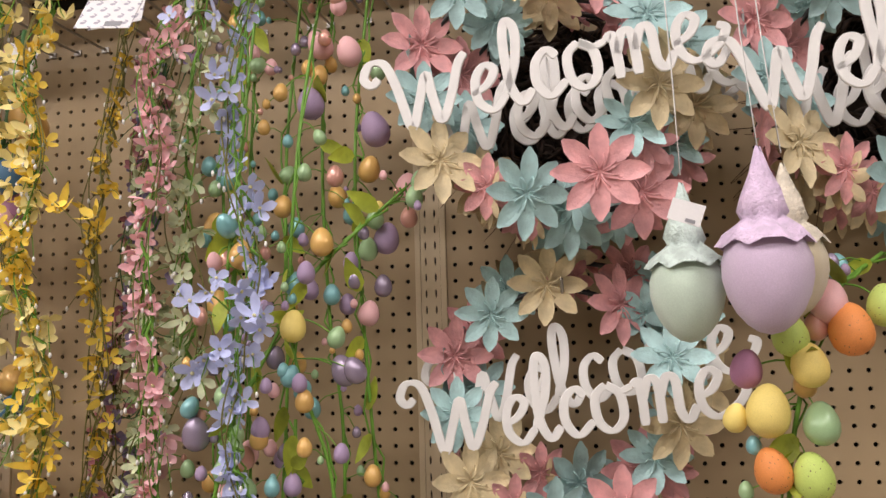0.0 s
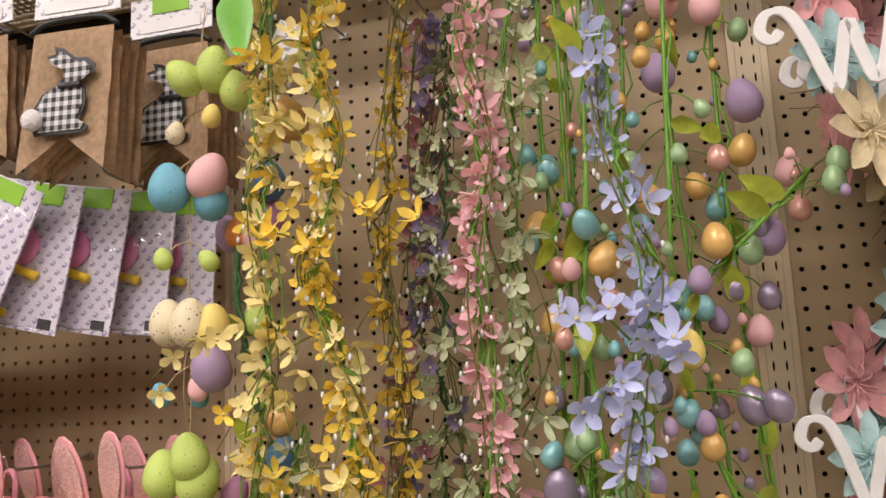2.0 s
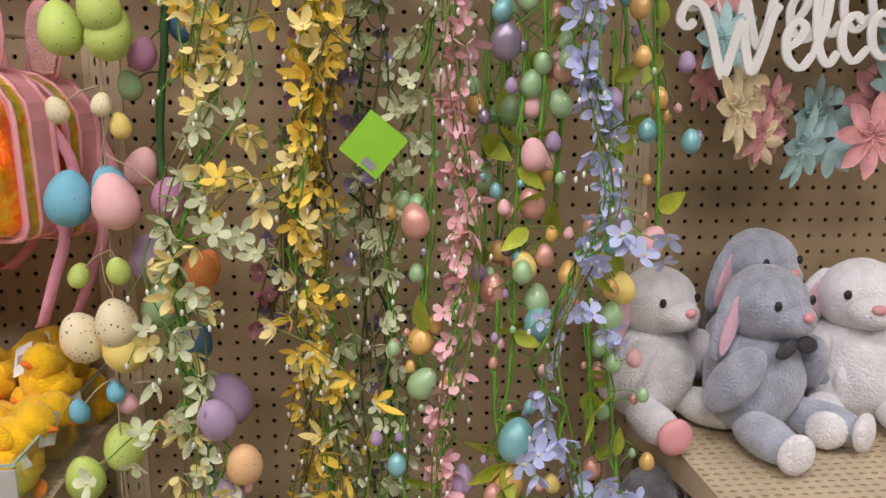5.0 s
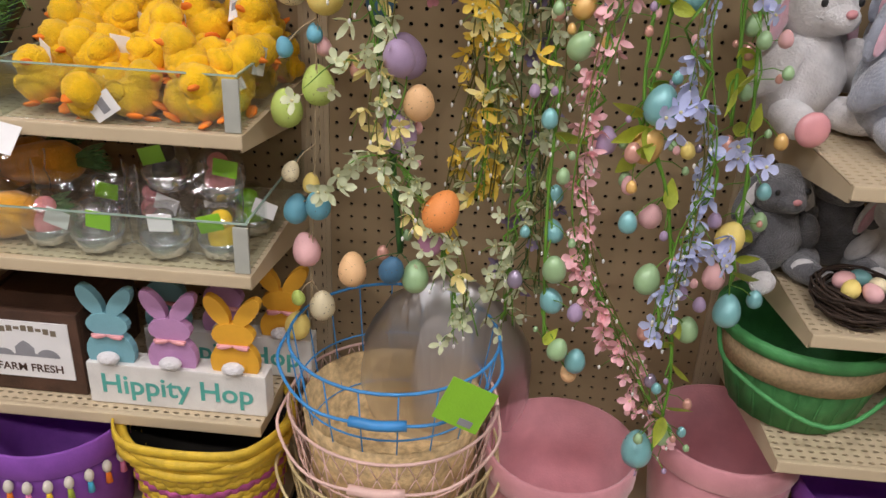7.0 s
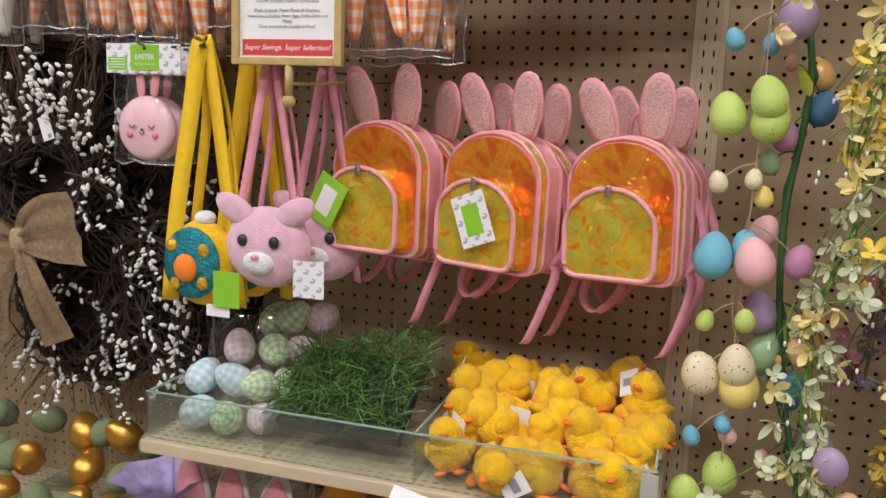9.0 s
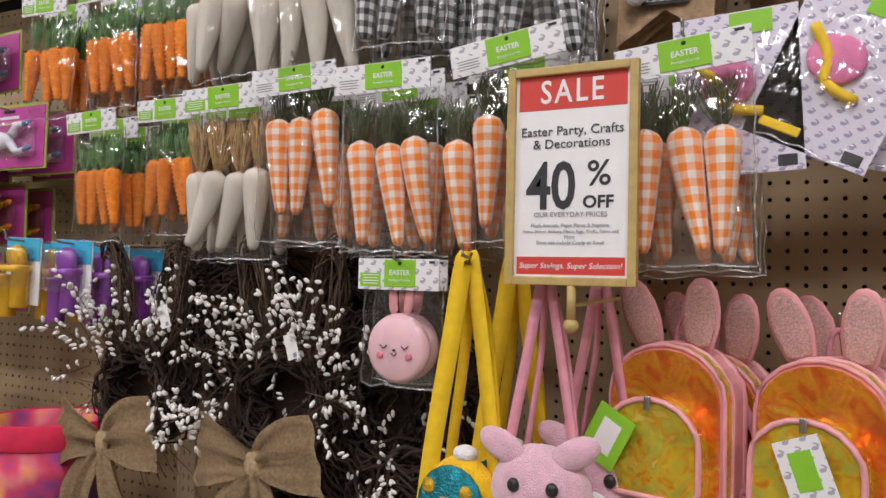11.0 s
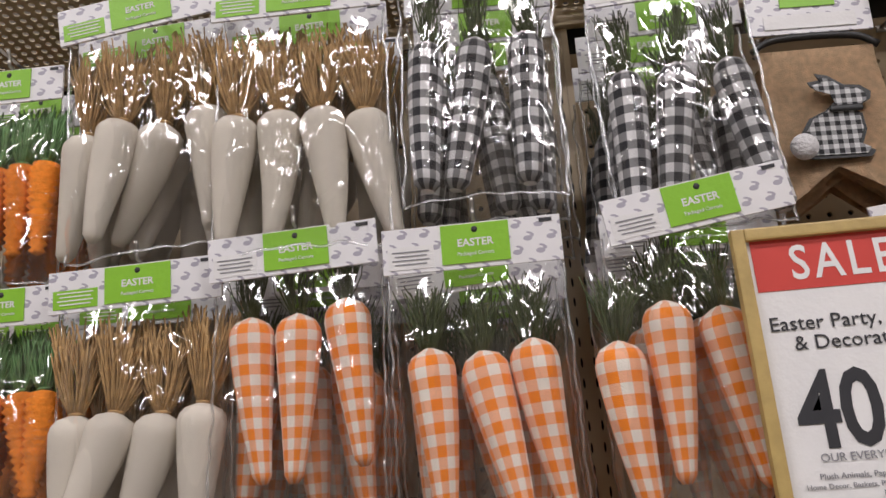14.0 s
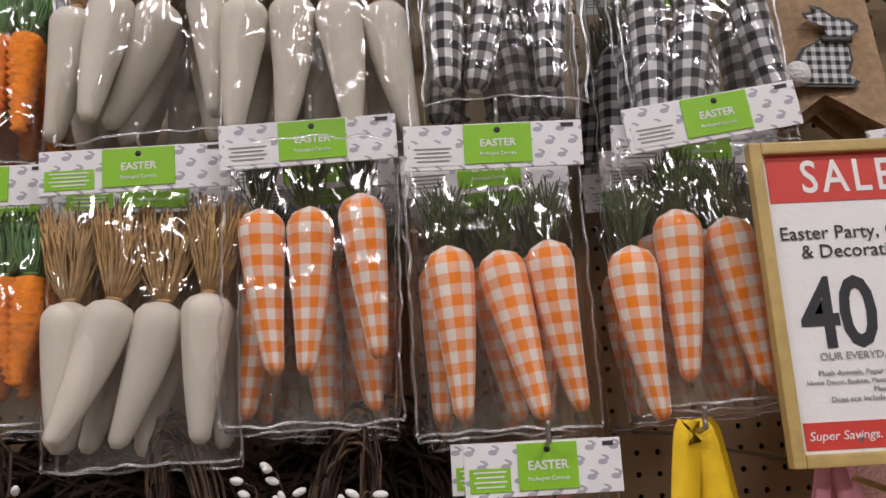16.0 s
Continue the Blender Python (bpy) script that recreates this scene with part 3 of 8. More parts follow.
EGGS_MIXED = [
    ("dkblue", -0.618, -0.182, 1.813, 46),
    ("gold", -0.597, -0.170, 1.897, 55),
    ("plum", -0.630, -0.158, 1.771, 47),
    ("pink", -0.636, -0.176, 1.745, 46),
    ("lilac", -0.684, -0.164, 1.750, 41),
    ("orange", -0.660, -0.182, 1.748, 37),
    ("dkblue", -0.610, -0.170, 1.460, 41),
    ("gold", -0.617, -0.158, 1.506, 40),
    ("lime", -0.638, -0.176, 1.630, 39),
    ("plum", -0.655, -0.202, 1.421, 33),
    ("lilac", -0.665, -0.190, 1.178, 49),
    ("green", -0.645, -0.178, 1.126, 54),
    ("orange", -0.597, -0.196, 1.169, 35),
    ("pink", -0.669, -0.184, 1.290, 40),
    ("green", -0.672, -0.202, 1.386, 29),
    ("orange", -0.601, -0.212, 1.167, 41),
    ("peach", -0.609, -0.200, 1.133, 38),
    ("green", -0.654, -0.188, 1.119, 51),
    ("dkblue", -0.615, -0.206, 1.076, 45),
    ("lilac", -0.578, -0.194, 0.995, 55),
]
EGGS_MIXED_B = [
    ("lilac", -0.574, -0.312, 1.017, 44),
    ("peach", -0.547, -0.300, 0.956, 44),
    ("lilac", -0.575, -0.288, 0.909, 51),
    ("orange", -0.509, -0.306, 0.803, 52),
    ("plum", -0.524, -0.294, 0.752, 39),
    ("dkblue", -0.578, -0.312, 0.707, 38),
    ("green", -0.544, -0.300, 0.693, 41),
    ("peach", -0.641, -0.288, 0.690, 44),
]
EGGS_RIGHT = [
    ("lilac", -0.119, -0.212, 1.875, 38),
    ("lilac", -0.031, -0.200, 1.834, 40),
    ("teal", -0.068, -0.188, 1.721, 27),
    ("gold", -0.038, -0.206, 1.777, 30),
    ("gold", -0.088, -0.194, 1.745, 27),
    ("pink", -0.063, -0.212, 1.944, 35),
    ("pink", -0.109, -0.200, 1.964, 36),
    ("green", -0.028, -0.188, 1.921, 23),
    ("gold", -0.108, -0.206, 1.916, 24),
    ("lilac", -0.019, -0.194, 1.683, 35),
    ("green", -0.040, -0.212, 1.667, 26),
    ("rose", 0.014, -0.200, 1.709, 24),
    ("pink", 0.009, -0.188, 1.754, 30),
    ("pearl", -0.060, -0.206, 1.628, 24),
    ("pearl", -0.025, -0.194, 1.619, 25),
    ("pink", -0.040, -0.212, 1.582, 28),
    ("green", -0.158, -0.200, 1.779, 23),
    ("yellow", -0.031, -0.188, 1.726, 17),
]
EGGS_RIGHT2 = [
    ("teal", -0.203, -0.292, 1.696, 28),
    ("gold", -0.187, -0.280, 1.660, 33),
    ("gold", -0.137, -0.268, 1.721, 25),
    ("gold", -0.078, -0.286, 1.669, 30),
    ("teal", -0.117, -0.274, 1.618, 27),
    ("yellow", -0.114, -0.292, 1.565, 33),
    ("pearl", -0.142, -0.280, 1.527, 24),
    ("pearl", -0.057, -0.268, 1.509, 33),
    ("pearl", -0.037, -0.286, 1.509, 28),
    ("green", -0.064, -0.274, 1.550, 23),
    ("teal", -0.118, -0.292, 1.504, 23),
    ("teal", -0.106, -0.280, 1.486, 22),
    ("green", -0.219, -0.268, 1.480, 23),
    ("pearl", -0.246, -0.286, 1.435, 36),
    ("rose", -0.184, -0.274, 1.618, 22),
    ("pink", -0.220, -0.292, 1.651, 20),
    ("gold", -0.135, -0.280, 1.870, 20),
    ("green", -0.172, -0.268, 1.915, 21),
    ("green", -0.080, -0.286, 1.804, 17),
    ("gold", -0.161, -0.274, 1.827, 17),
]
EGGS_RIGHT3 = [
    ("pink", -0.213, -0.292, 1.311, 31),
    ("rose", -0.212, -0.280, 1.254, 31),
    ("rose", -0.253, -0.268, 1.150, 33),
    ("teal", -0.202, -0.286, 1.112, 35),
    ("green", -0.202, -0.274, 1.138, 32),
    ("rose", -0.347, -0.292, 1.237, 34),
    ("yellow", -0.219, -0.280, 1.181, 29),
    ("gold", -0.338, -0.268, 1.091, 32),
    ("green", -0.338, -0.286, 1.042, 35),
    ("green", -0.111, -0.274, 1.113, 33),
    ("pink", -0.072, -0.292, 1.209, 33),
    ("gold", -0.165, -0.280, 1.170, 26),
    ("yellow", -0.096, -0.268, 1.148, 33),
    ("teal", -0.118, -0.286, 1.210, 26),
    ("green", -0.214, -0.274, 1.389, 27),
    ("teal", -0.251, -0.292, 1.468, 23),
    ("green", -0.182, -0.280, 1.367, 27),
    ("pink", -0.183, -0.268, 1.410, 25),
]
EGGS_RIGHT4 = [
    ("teal", -0.229, -0.312, 0.977, 46),
    ("gold", -0.238, -0.300, 0.921, 46),
    ("lilac", -0.291, -0.288, 0.918, 32),
    ("yellow", -0.184, -0.306, 0.917, 20),
    ("pink", -0.216, -0.294, 0.815, 33),
    ("teal", -0.249, -0.312, 0.810, 27),
    ("green", -0.207, -0.300, 0.719, 38),
    ("teal", -0.348, -0.288, 0.778, 29),
    ("green", -0.342, -0.306, 0.726, 36),
    ("teal", -0.341, -0.294, 0.668, 35),
    ("green", -0.324, -0.312, 0.595, 31),
    ("teal", -0.294, -0.300, 0.570, 33),
    ("peach", -0.301, -0.288, 0.540, 25),
    ("teal", -0.088, -0.306, 0.681, 41),
    ("pink", -0.113, -0.294, 0.729, 33),
    ("yellow", -0.107, -0.312, 0.799, 41),
    ("pink", -0.253, -0.300, 0.860, 22),
    ("green", -0.134, -0.288, 0.634, 34),
    ("teal", -0.180, -0.306, 0.420, 50),
    ("green", -0.143, -0.294, 0.447, 35),
]
EGGS_RIGHT4_B = [
    ("peach", -0.071, -0.312, 0.617, 26),
    ("pink", -0.129, -0.300, 0.409, 26),
]

# ---------- flower garlands ----------


def petal(bm, length, width, turn, cup=0.25, fold=0.12, tip=0.8):
    """One curved petal, five steps long, folded along its middle."""
    c, s = math.cos(turn), math.sin(turn)
    rows = []
    for i in range(6):
        t = i / 5
        half = width / 2 * (math.sin(math.pi * min(0.985, 0.07 + 0.93 * t**tip)) ** (0.8 if tip < 1.3 else 0.62))
        zz = length * cup * t * t
        row = []
        for q in (-1, 0, 1):
            x, y = t * length, q * half
            row.append(bm.verts.new((x * c - y * s, x * s + y * c, zz + abs(q) * half * fold * 2)))
        rows.append(row)
    for i in range(5):
        for q in range(2):
            bm.faces.new((rows[i][q], rows[i][q + 1], rows[i + 1][q + 1], rows[i + 1][q]))
    return bm


def blossom_mesh(name, n, length, width, cup, material, centre, seed, tip=1.7):
    r = random.Random(seed)
    bm = bmesh.new()
    for k in range(n):
        petal(bm, length * r.uniform(0.85, 1.1), width * r.uniform(0.9, 1.1), 2 * math.pi * k / n + r.uniform(-0.2, 0.2), cup * r.uniform(0.4, 1.5), 0.14, tip)
    k0 = len(bm.faces)
    ellipsoid(length * 0.13, length * 0.13, length * 0.16, (0, 0, length * 0.06), bm=bm, u=6, v=4)
    bm.faces.ensure_lookup_table()
    for f in bm.faces[k0:]:
        f.material_index = 1
    return finish(bm, name, (material, centre))


CENTRE = mat("cream stamen", (0.72, 0.66, 0.34), 0.6)
BLOSSOM = {
    "forsythia": [blossom_mesh("blossom", 4, 0.0165, 0.0105, c, PETALS["yellow"], CENTRE, s) for s, c in ((1, 0.35), (2, 0.7), (3, 0.9), (22, 1.2))],
    "butter": [blossom_mesh("blossom", 4, 0.0175, 0.0115, c, PETALS["butter"], CENTRE, s) for s, c in ((4, 0.35), (5, 0.8), (6, 1.1), (23, 1.5))],
    "pink": [blossom_mesh("blossom", 4, 0.0165, 0.0120, c, PETALS["pink"], CENTRE, s) for s, c in ((7, 0.35), (8, 0.8), (9, 1.2))],
    "blue": [blossom_mesh("blossom", 4, 0.0185, 0.0125, c, PETALS["blue"], CENTRE, s) for s, c in ((10, 0.15), (11, 0.45), (12, 0.9))],
    "white": [blossom_mesh("blossom", 4, 0.0175, 0.0115, c, PETALS["white"], CENTRE, s) for s, c in ((13, 0.35), (14, 0.7), (15, 1.1))],
    "mauve": [blossom_mesh("blossom", 5, 0.0145, 0.011, 0.5, PETALS["mauve"], CENTRE, s) for s in (16, 17)],
    "violet": [blossom_mesh("blossom", 5, 0.0145, 0.011, 0.5, PETALS["violet"], CENTRE, s) for s in (18, 19)],
    "sage": [blossom_mesh("blossom", 4, 0.0135, 0.0115, 0.5, PETALS["sage"], CENTRE, s) for s in (20, 21)],
}


def along(pts, t):
    t = max(0, min(1, t)) * (len(pts) - 1)
    i = min(int(t), len(pts) - 2)
    return Vector(pts[i]).lerp(Vector(pts[i + 1]), t - i)


def garland(label, pts, kinds, n, spread, stem=STEMG, seed=1, stems=2, size=1.0, pips=True, category="garland"):
    """A hanging strand: stems, side twigs, small pips and n blossoms."""
    r = random.Random(seed)
    g = thing("flower_garland", pose(0, 0, 0), label, category, "flower garlands")
    line = smooth_line(pts, 8)
    for s in range(stems):
        jit = [p + Vector((r.gauss(0, 0.006), r.gauss(0, 0.006), 0)) for p in line]
        part("stem", tube(jit, 0.0022 if s == 0 else 0.0014, 5), stem, g)
    for s in range(3):
        ph, am = r.uniform(0, 6.28), spread * r.uniform(0.5, 1.1)
        wav = [p + Vector((am * math.sin(ph + i * 0.22), -0.012 * abs(math.cos(ph + i * 0.3)), 0)) for i, p in enumerate(line)]
        part("tendril", tube(wav, 0.0011, 4), STEMB if s else stem, g)
    tw, pp = bmesh.new(), bmesh.new()
    for i in range(n):
        t = (i + r.random()) / n
        p = along(line, t)
        a = r.uniform(0, 2 * math.pi)
        off = Vector((math.cos(a) * spread * r.uniform(0.3, 1.15), -abs(math.sin(a)) * spread * 0.7 + 0.01, -r.uniform(0, 0.035)))
        q = p + off
        tube(smooth_line([p, p + off * 0.5 + Vector((0, 0, -0.006)), q], 2), 0.0009, 3, tw)
        if pips and r.random() < 0.5:
            e = q + Vector((off.x * 0.7 + r.gauss(0, 0.012), -0.01, -r.uniform(0.0, 0.05)))
            tube([q, q.lerp(e, 0.5) + Vector((0, 0, 0.003)), e], 0.0007, 3, tw)
            ellipsoid(0.0022, 0.0022, 0.004, e, bm=pp, u=5, v=4)
        me = r.choice(BLOSSOM[r.choice(kinds)])
        way = Vector((off.x * 14 + r.gauss(0, 0.65), -1.0, r.gauss(-0.2, 0.65)))
        rot = way.to_track_quat("Z", "Y").to_matrix().to_4x4() @ pose(0, 0, 0, 0, 0, r.uniform(0, 360))
        part("blossom", me, None, g, m=Matrix.Translation(q) @ rot @ Matrix.Scale(size * r.uniform(0.75, 1.06), 4))
    tagged(part("twig_tangle", tw, stem, g), kind="stuff")
    if len(pp.verts):
        tagged(part("bud_scatter", pp, PIP, g, "tiny cream buds"), kind="stuff")
    else:
        pp.free()
    return g


def spray(g, base, tip, kinds, n, seed, stem=STEMB):
    """A side spray of a garland with a curved twig and blossoms."""
    r = random.Random(seed)
    a, b = Vector(base), Vector(tip)
    line = smooth_line([a, a.lerp(b, 0.5) + Vector((0, -0.01, 0.025)), b], 6)
    part("spray_twig", tube(line, 0.0014, 5, taper=0.5), stem, g)
    for i in range(n):
        q = along(line, 0.15 + 0.85 * (i + r.random()) / n) + Vector((r.gauss(0, 0.01), r.gauss(-0.005, 0.006), r.gauss(0, 0.012)))
        way = Vector((r.gauss(0, 0.6), -1.0, r.gauss(0, 0.6)))
        rot = way.to_track_quat("Z", "Y").to_matrix().to_4x4() @ pose(0, 0, 0, 0, 0, r.uniform(0, 360))
        part("blossom", r.choice(BLOSSOM[r.choice(kinds)]), None, g, m=Matrix.Translation(q) @ rot @ Matrix.Scale(r.uniform(0.8, 1.15), 4))


garland("pink silk blossom garland hanging from a peg hook", [(-0.315, -0.2, 2.07), (-0.318, -0.28, 1.93), (-0.305, -0.29, 1.79), (-0.325, -0.29, 1.66), (-0.305, -0.29, 1.50), (-0.30, -0.29, 1.35), (-0.285, -0.29, 1.22), (-0.308, -0.295, 1.05), (-0.315, -0.30, 0.90), (-0.295, -0.30, 0.74), (-0.23, -0.30, 0.61), (-0.13, -0.30, 0.44)], ["pink"], 215, 0.018, seed=11, size=1.0)
gb = garland("periwinkle silk hydrangea garland hanging from a peg hook", [(-0.165, -0.26, 2.08), (-0.18, -0.33, 1.90), (-0.166, -0.34, 1.76), (-0.138, -0.34, 1.64), (-0.165, -0.34, 1.54), (-0.17, -0.345, 1.44), (-0.15, -0.34, 1.36), (-0.14, -0.34, 1.26), (-0.205, -0.34, 1.10), (-0.16, -0.34, 0.92), (-0.172, -0.34, 0.80), (-0.195, -0.34, 0.66)], ["blue"], 120, 0.014, seed=12, size=1.0)
for i, (bz, tx, tz, n) in enumerate(((1.575, -0.225, 1.585, 5), (1.57, -0.115, 1.56, 6), (1.53, -0.20, 1.50, 5), (1.20, -0.075, 1.215, 6), (1.13, -0.13, 1.09, 5), (1.93, -0.24, 1.93, 3), (1.84, -0.205, 1.82, 3), (0.98, -0.25, 0.955, 5), (0.90, -0.11, 0.93, 5), (0.80, -0.12, 0.76, 6))):
    spray(gb, (-0.165, -0.34, bz), (tx, -0.365, tz), ["blue"], n, 70 + i, STEMG)
garland("pale green silk dogwood garland on a peg hook", [(-0.285, -0.2, 2.06), (-0.287, -0.24, 1.85), (-0.29, -0.24, 1.70), (-0.278, -0.24, 1.56), (-0.33, -0.24, 1.44), (-0.37, -0.24, 1.25), (-0.375, -0.25, 1.0), (-0.40, -0.25, 0.77), (-0.41, -0.25, 0.60)], ["white"], 120, 0.03, stem=STEMG, seed=13)
g1 = garland("bright yellow forsythia garland hanging from a peg hook", [(-0.48, -0.26, 2.06), (-0.50, -0.30, 1.92), (-0.475, -0.30, 1.80), (-0.50, -0.30, 1.69), (-0.475, -0.30, 1.60), (-0.455, -0.30, 1.50), (-0.47, -0.29, 1.36), (-0.48, -0.27, 1.18), (-0.45, -0.24, 1.0), (-0.46, -0.23, 0.80)], ["forsythia", "forsythia", "butter"], 150, 0.021, seed=14, size=1.05)
g2 = garland("yellow forsythia garland with trailing sprays", [(-0.585, -0.25, 2.06), (-0.57, -0.28, 1.95), (-0.56, -0.28, 1.86), (-0.575, -0.28, 1.74), (-0.56, -0.29, 1.62), (-0.57, -0.29, 1.50), (-0.575, -0.29, 1.40)], ["butter", "butter", "forsythia"], 80, 0.020, seed=15, size=1.08)
for i in range(6):
    z0 = 1.93 - 0.16 * i
    sd = 1 if i % 2 else -1
    spray(g1 if i % 3 else g2, (-0.49 - 0.05 * (i % 2), -0.285, z0), (-0.49 + sd * (0.085 + 0.02 * (i % 3)), -0.31, z0 - 0.03 - 0.05 * (i % 3)), ["forsythia", "butter"], 5, 50 + i)
spray(g2, (-0.58, -0.28, 1.86), (-0.46, -0.32, 1.76), ["butter", "forsythia"], 7, 31)
spray(g2, (-0.57, -0.29, 1.60), (-0.70, -0.31, 1.56), ["butter"], 5, 32)
spray(g2, (-0.57, -0.29, 1.72), (-0.47, -0.30, 1.64), ["forsythia"], 7, 33)
garland("yellow forsythia garland against the pegboard", [(-0.44, -0.15, 2.05), (-0.44, -0.19, 1.86), (-0.455, -0.20, 1.72), (-0.45, -0.2, 1.60), (-0.44, -0.2, 1.48), (-0.45, -0.2, 1.30), (-0.47, -0.2, 1.10), (-0.485, -0.2, 0.92), (-0.51, -0.2, 0.72)], ["forsythia"], 80, 0.018, stem=STEMB, seed=16)
garland("dusty mauve blossom garland behind the yellow strands", [(-0.42, -0.1, 2.04), (-0.42, -0.13, 1.86), (-0.43, -0.13, 1.70), (-0.46, -0.13, 1.52), (-0.47, -0.13, 1.36), (-0.50, -0.13, 1.22), (-0.53, -0.13, 1.08)], ["mauve", "mauve", "violet"], 130, 0.028, stem=STEMB, seed=17, pips=False)
garland("sage and violet blossom garland behind the pink strand", [(-0.38, -0.12, 2.04), (-0.385, -0.15, 1.86), (-0.40, -0.15, 1.68), (-0.40, -0.15, 1.50), (-0.41, -0.15, 1.30), (-0.38, -0.15, 1.10), (-0.37, -0.15, 0.85), (-0.385, -0.15, 0.62)], ["sage", "sage", "violet", "white"], 190, 0.04, stem=STEMD, seed=18)
g3 = garland("pale green silk blossom garland with long sprays", [(-0.545, -0.22, 1.50), (-0.56, -0.29, 1.38), (-0.59, -0.30, 1.27), (-0.61, -0.30, 1.17), (-0.61, -0.30, 1.06), (-0.59, -0.3, 0.96), (-0.57, -0.3, 0.86), (-0.51, -0.3, 0.76), (-0.48, -0.29, 0.60)], ["white", "white", "butter"], 110, 0.036, stem=STEMG, seed=19, size=1.05)
spray(g3, (-0.60, -0.30, 1.22), (-0.49, -0.33, 1.19), ["white"], 5, 41, STEMG)
spray(g3, (-0.60, -0.30, 1.00), (-0.70, -0.32, 0.97), ["white"], 5, 42, STEMG)
spray(g3, (-0.58, -0.30, 0.88), (-0.68, -0.32, 0.82), ["white"], 8, 43, STEMG)
garland("mixed yellow and pale blossom garland low on the pegboard", [(-0.50, -0.2, 1.34), (-0.47, -0.24, 1.20), (-0.44, -0.24, 1.08), (-0.44, -0.22, 0.95), (-0.45, -0.22, 0.82)], ["white", "forsythia", "sage"], 60, 0.04, stem=STEMG, seed=20)
for hx in (-0.315, -0.165, -0.285, -0.48, -0.585, -0.44, -0.40, -0.69, -0.64, -0.10, -0.05, -0.2):
    hook(hx + 0.004, 2.075, 0.27)

# ---------- egg garlands ----------


def egg_mesh(material, n=14):
    prof = []
    for i in range(11):
        a = math.pi * i / 10
        z = -math.cos(a) * 0.64
        r = math.sin(a) * 0.5 * (1 - 0.16 * (z / 0.64))
        prof.append((max(r, 0.004), z))
    return finish(lathe(prof, n), "egg", material)


EGG = {c: egg_mesh(m) for c, m in EGGC.items()}
bm = bmesh.new()
petal(bm, 0.045, 0.024, 0, 0.2, 0.15, 0.7)
LEAFMESH = finish(bm, "leaf", LEAF)


def egg_garland(label, eggs, lines, stem=STEMG, seed=1, small=30, small_colours=("teal", "rose", "green", "pearl", "gold", "green", "lilac", "pink"), leaves=10, thick=0.0024, radius=0.05):
    """Eggs on wired stems, with small balls and leaves along them."""
    r = random.Random(seed)
    g = thing("egg_garland", pose(0, 0, 0), label, "egg garland", "egg garlands")
    smooth = [smooth_line(l, 8) for l in lines]
    for l in smooth:
        part("stem", tube(l, thick, 6), stem, g)
        part("stem", tube([p + Vector((r.gauss(0, 0.005), r.gauss(0, 0.005), 0)) for p in l], thick * 0.6, 5), stem, g)
    flat = [p for l in smooth for p in l]
    tw = bmesh.new()
    for c, x, y, z, mm in eggs:
        q = Vector((x, y, z))
        near = min(flat, key=lambda p: (p - q - Vector((0, 0, 0.03))).length)
        tube(smooth_line([near, near.lerp(q, 0.5) + Vector((0, 0, 0.006)), q], 3), 0.001, 4, tw)
        rot = pose(0, 0, 0, r.gauss(0, 12), r.gauss(0, 14), r.uniform(0, 360))
        part("egg", EGG[c], None, g, m=Matrix.Translation(q) @ rot @ Matrix.Scale(mm / 1000 * 0.98, 4))
    for i in range(small):
        p = r.choice(flat)
        q = p + Vector((r.uniform(-radius, radius), r.uniform(-0.03, 0.02), r.uniform(-0.04, 0.02)))
        tube([p, p.lerp(q, 0.5) + Vector((0, 0, 0.005)), q], 0.0008, 3, tw)
        part("egg", EGG[r.choice(small_colours)], None, g, m=Matrix.Translation(q) @ pose(0, 0, 0, 0, 0, r.uniform(0, 90)) @ Matrix.Scale(r.choice((0.008, 0.010, 0.012, 0.015, 0.019, 0.023)), 4))
    for i in range(leaves):
        p = r.choice(flat)
        way = Vector((r.gauss(0, 0.6), -0.7, r.gauss(-0.3, 0.4)))
        rot = way.to_track_quat("Z", "Y").to_matrix().to_4x4() @ pose(0, 0, 0, 0, 0, r.uniform(0, 360))
        part("leaf", LEAFMESH, None, g, m=Matrix.Translation(p + Vector((0, -0.008, 0))) @ rot @ Matrix.Scale(r.uniform(0.7, 1.15), 4))
    tagged(part("twig_tangle", tw, stem, g), kind="stuff")
    return g


TWINES = mat("natural string", (0.45, 0.34, 0.2), 0.9)
egg_garland("string garland of speckled pastel craft eggs", EGGS_LEFT + EGGS_LEFT2 + EGGS_LEFT2_B, [[(-0.70, -0.2, 2.06), (-0.695, -0.24, 1.8), (-0.69, -0.245, 1.5), (-0.695, -0.245, 1.2), (-0.70, -0.25, 0.95), (-0.715, -0.25, 0.60)]], TWINES, 3, 0, leaves=0, thick=0.0009)
egg_garland("thick dark green garland with matt coloured eggs", EGGS_MIXED + EGGS_MIXED_B, [[(-0.625, -0.15, 2.06), (-0.635, -0.18, 1.85), (-0.66, -0.19, 1.68), (-0.63, -0.19, 1.5), (-0.645, -0.19, 1.3), (-0.63, -0.2, 1.1), (-0.60, -0.24, 0.95), (-0.57, -0.28, 0.72)]], STEMD, 4, 10, leaves=3, thick=0.0045)
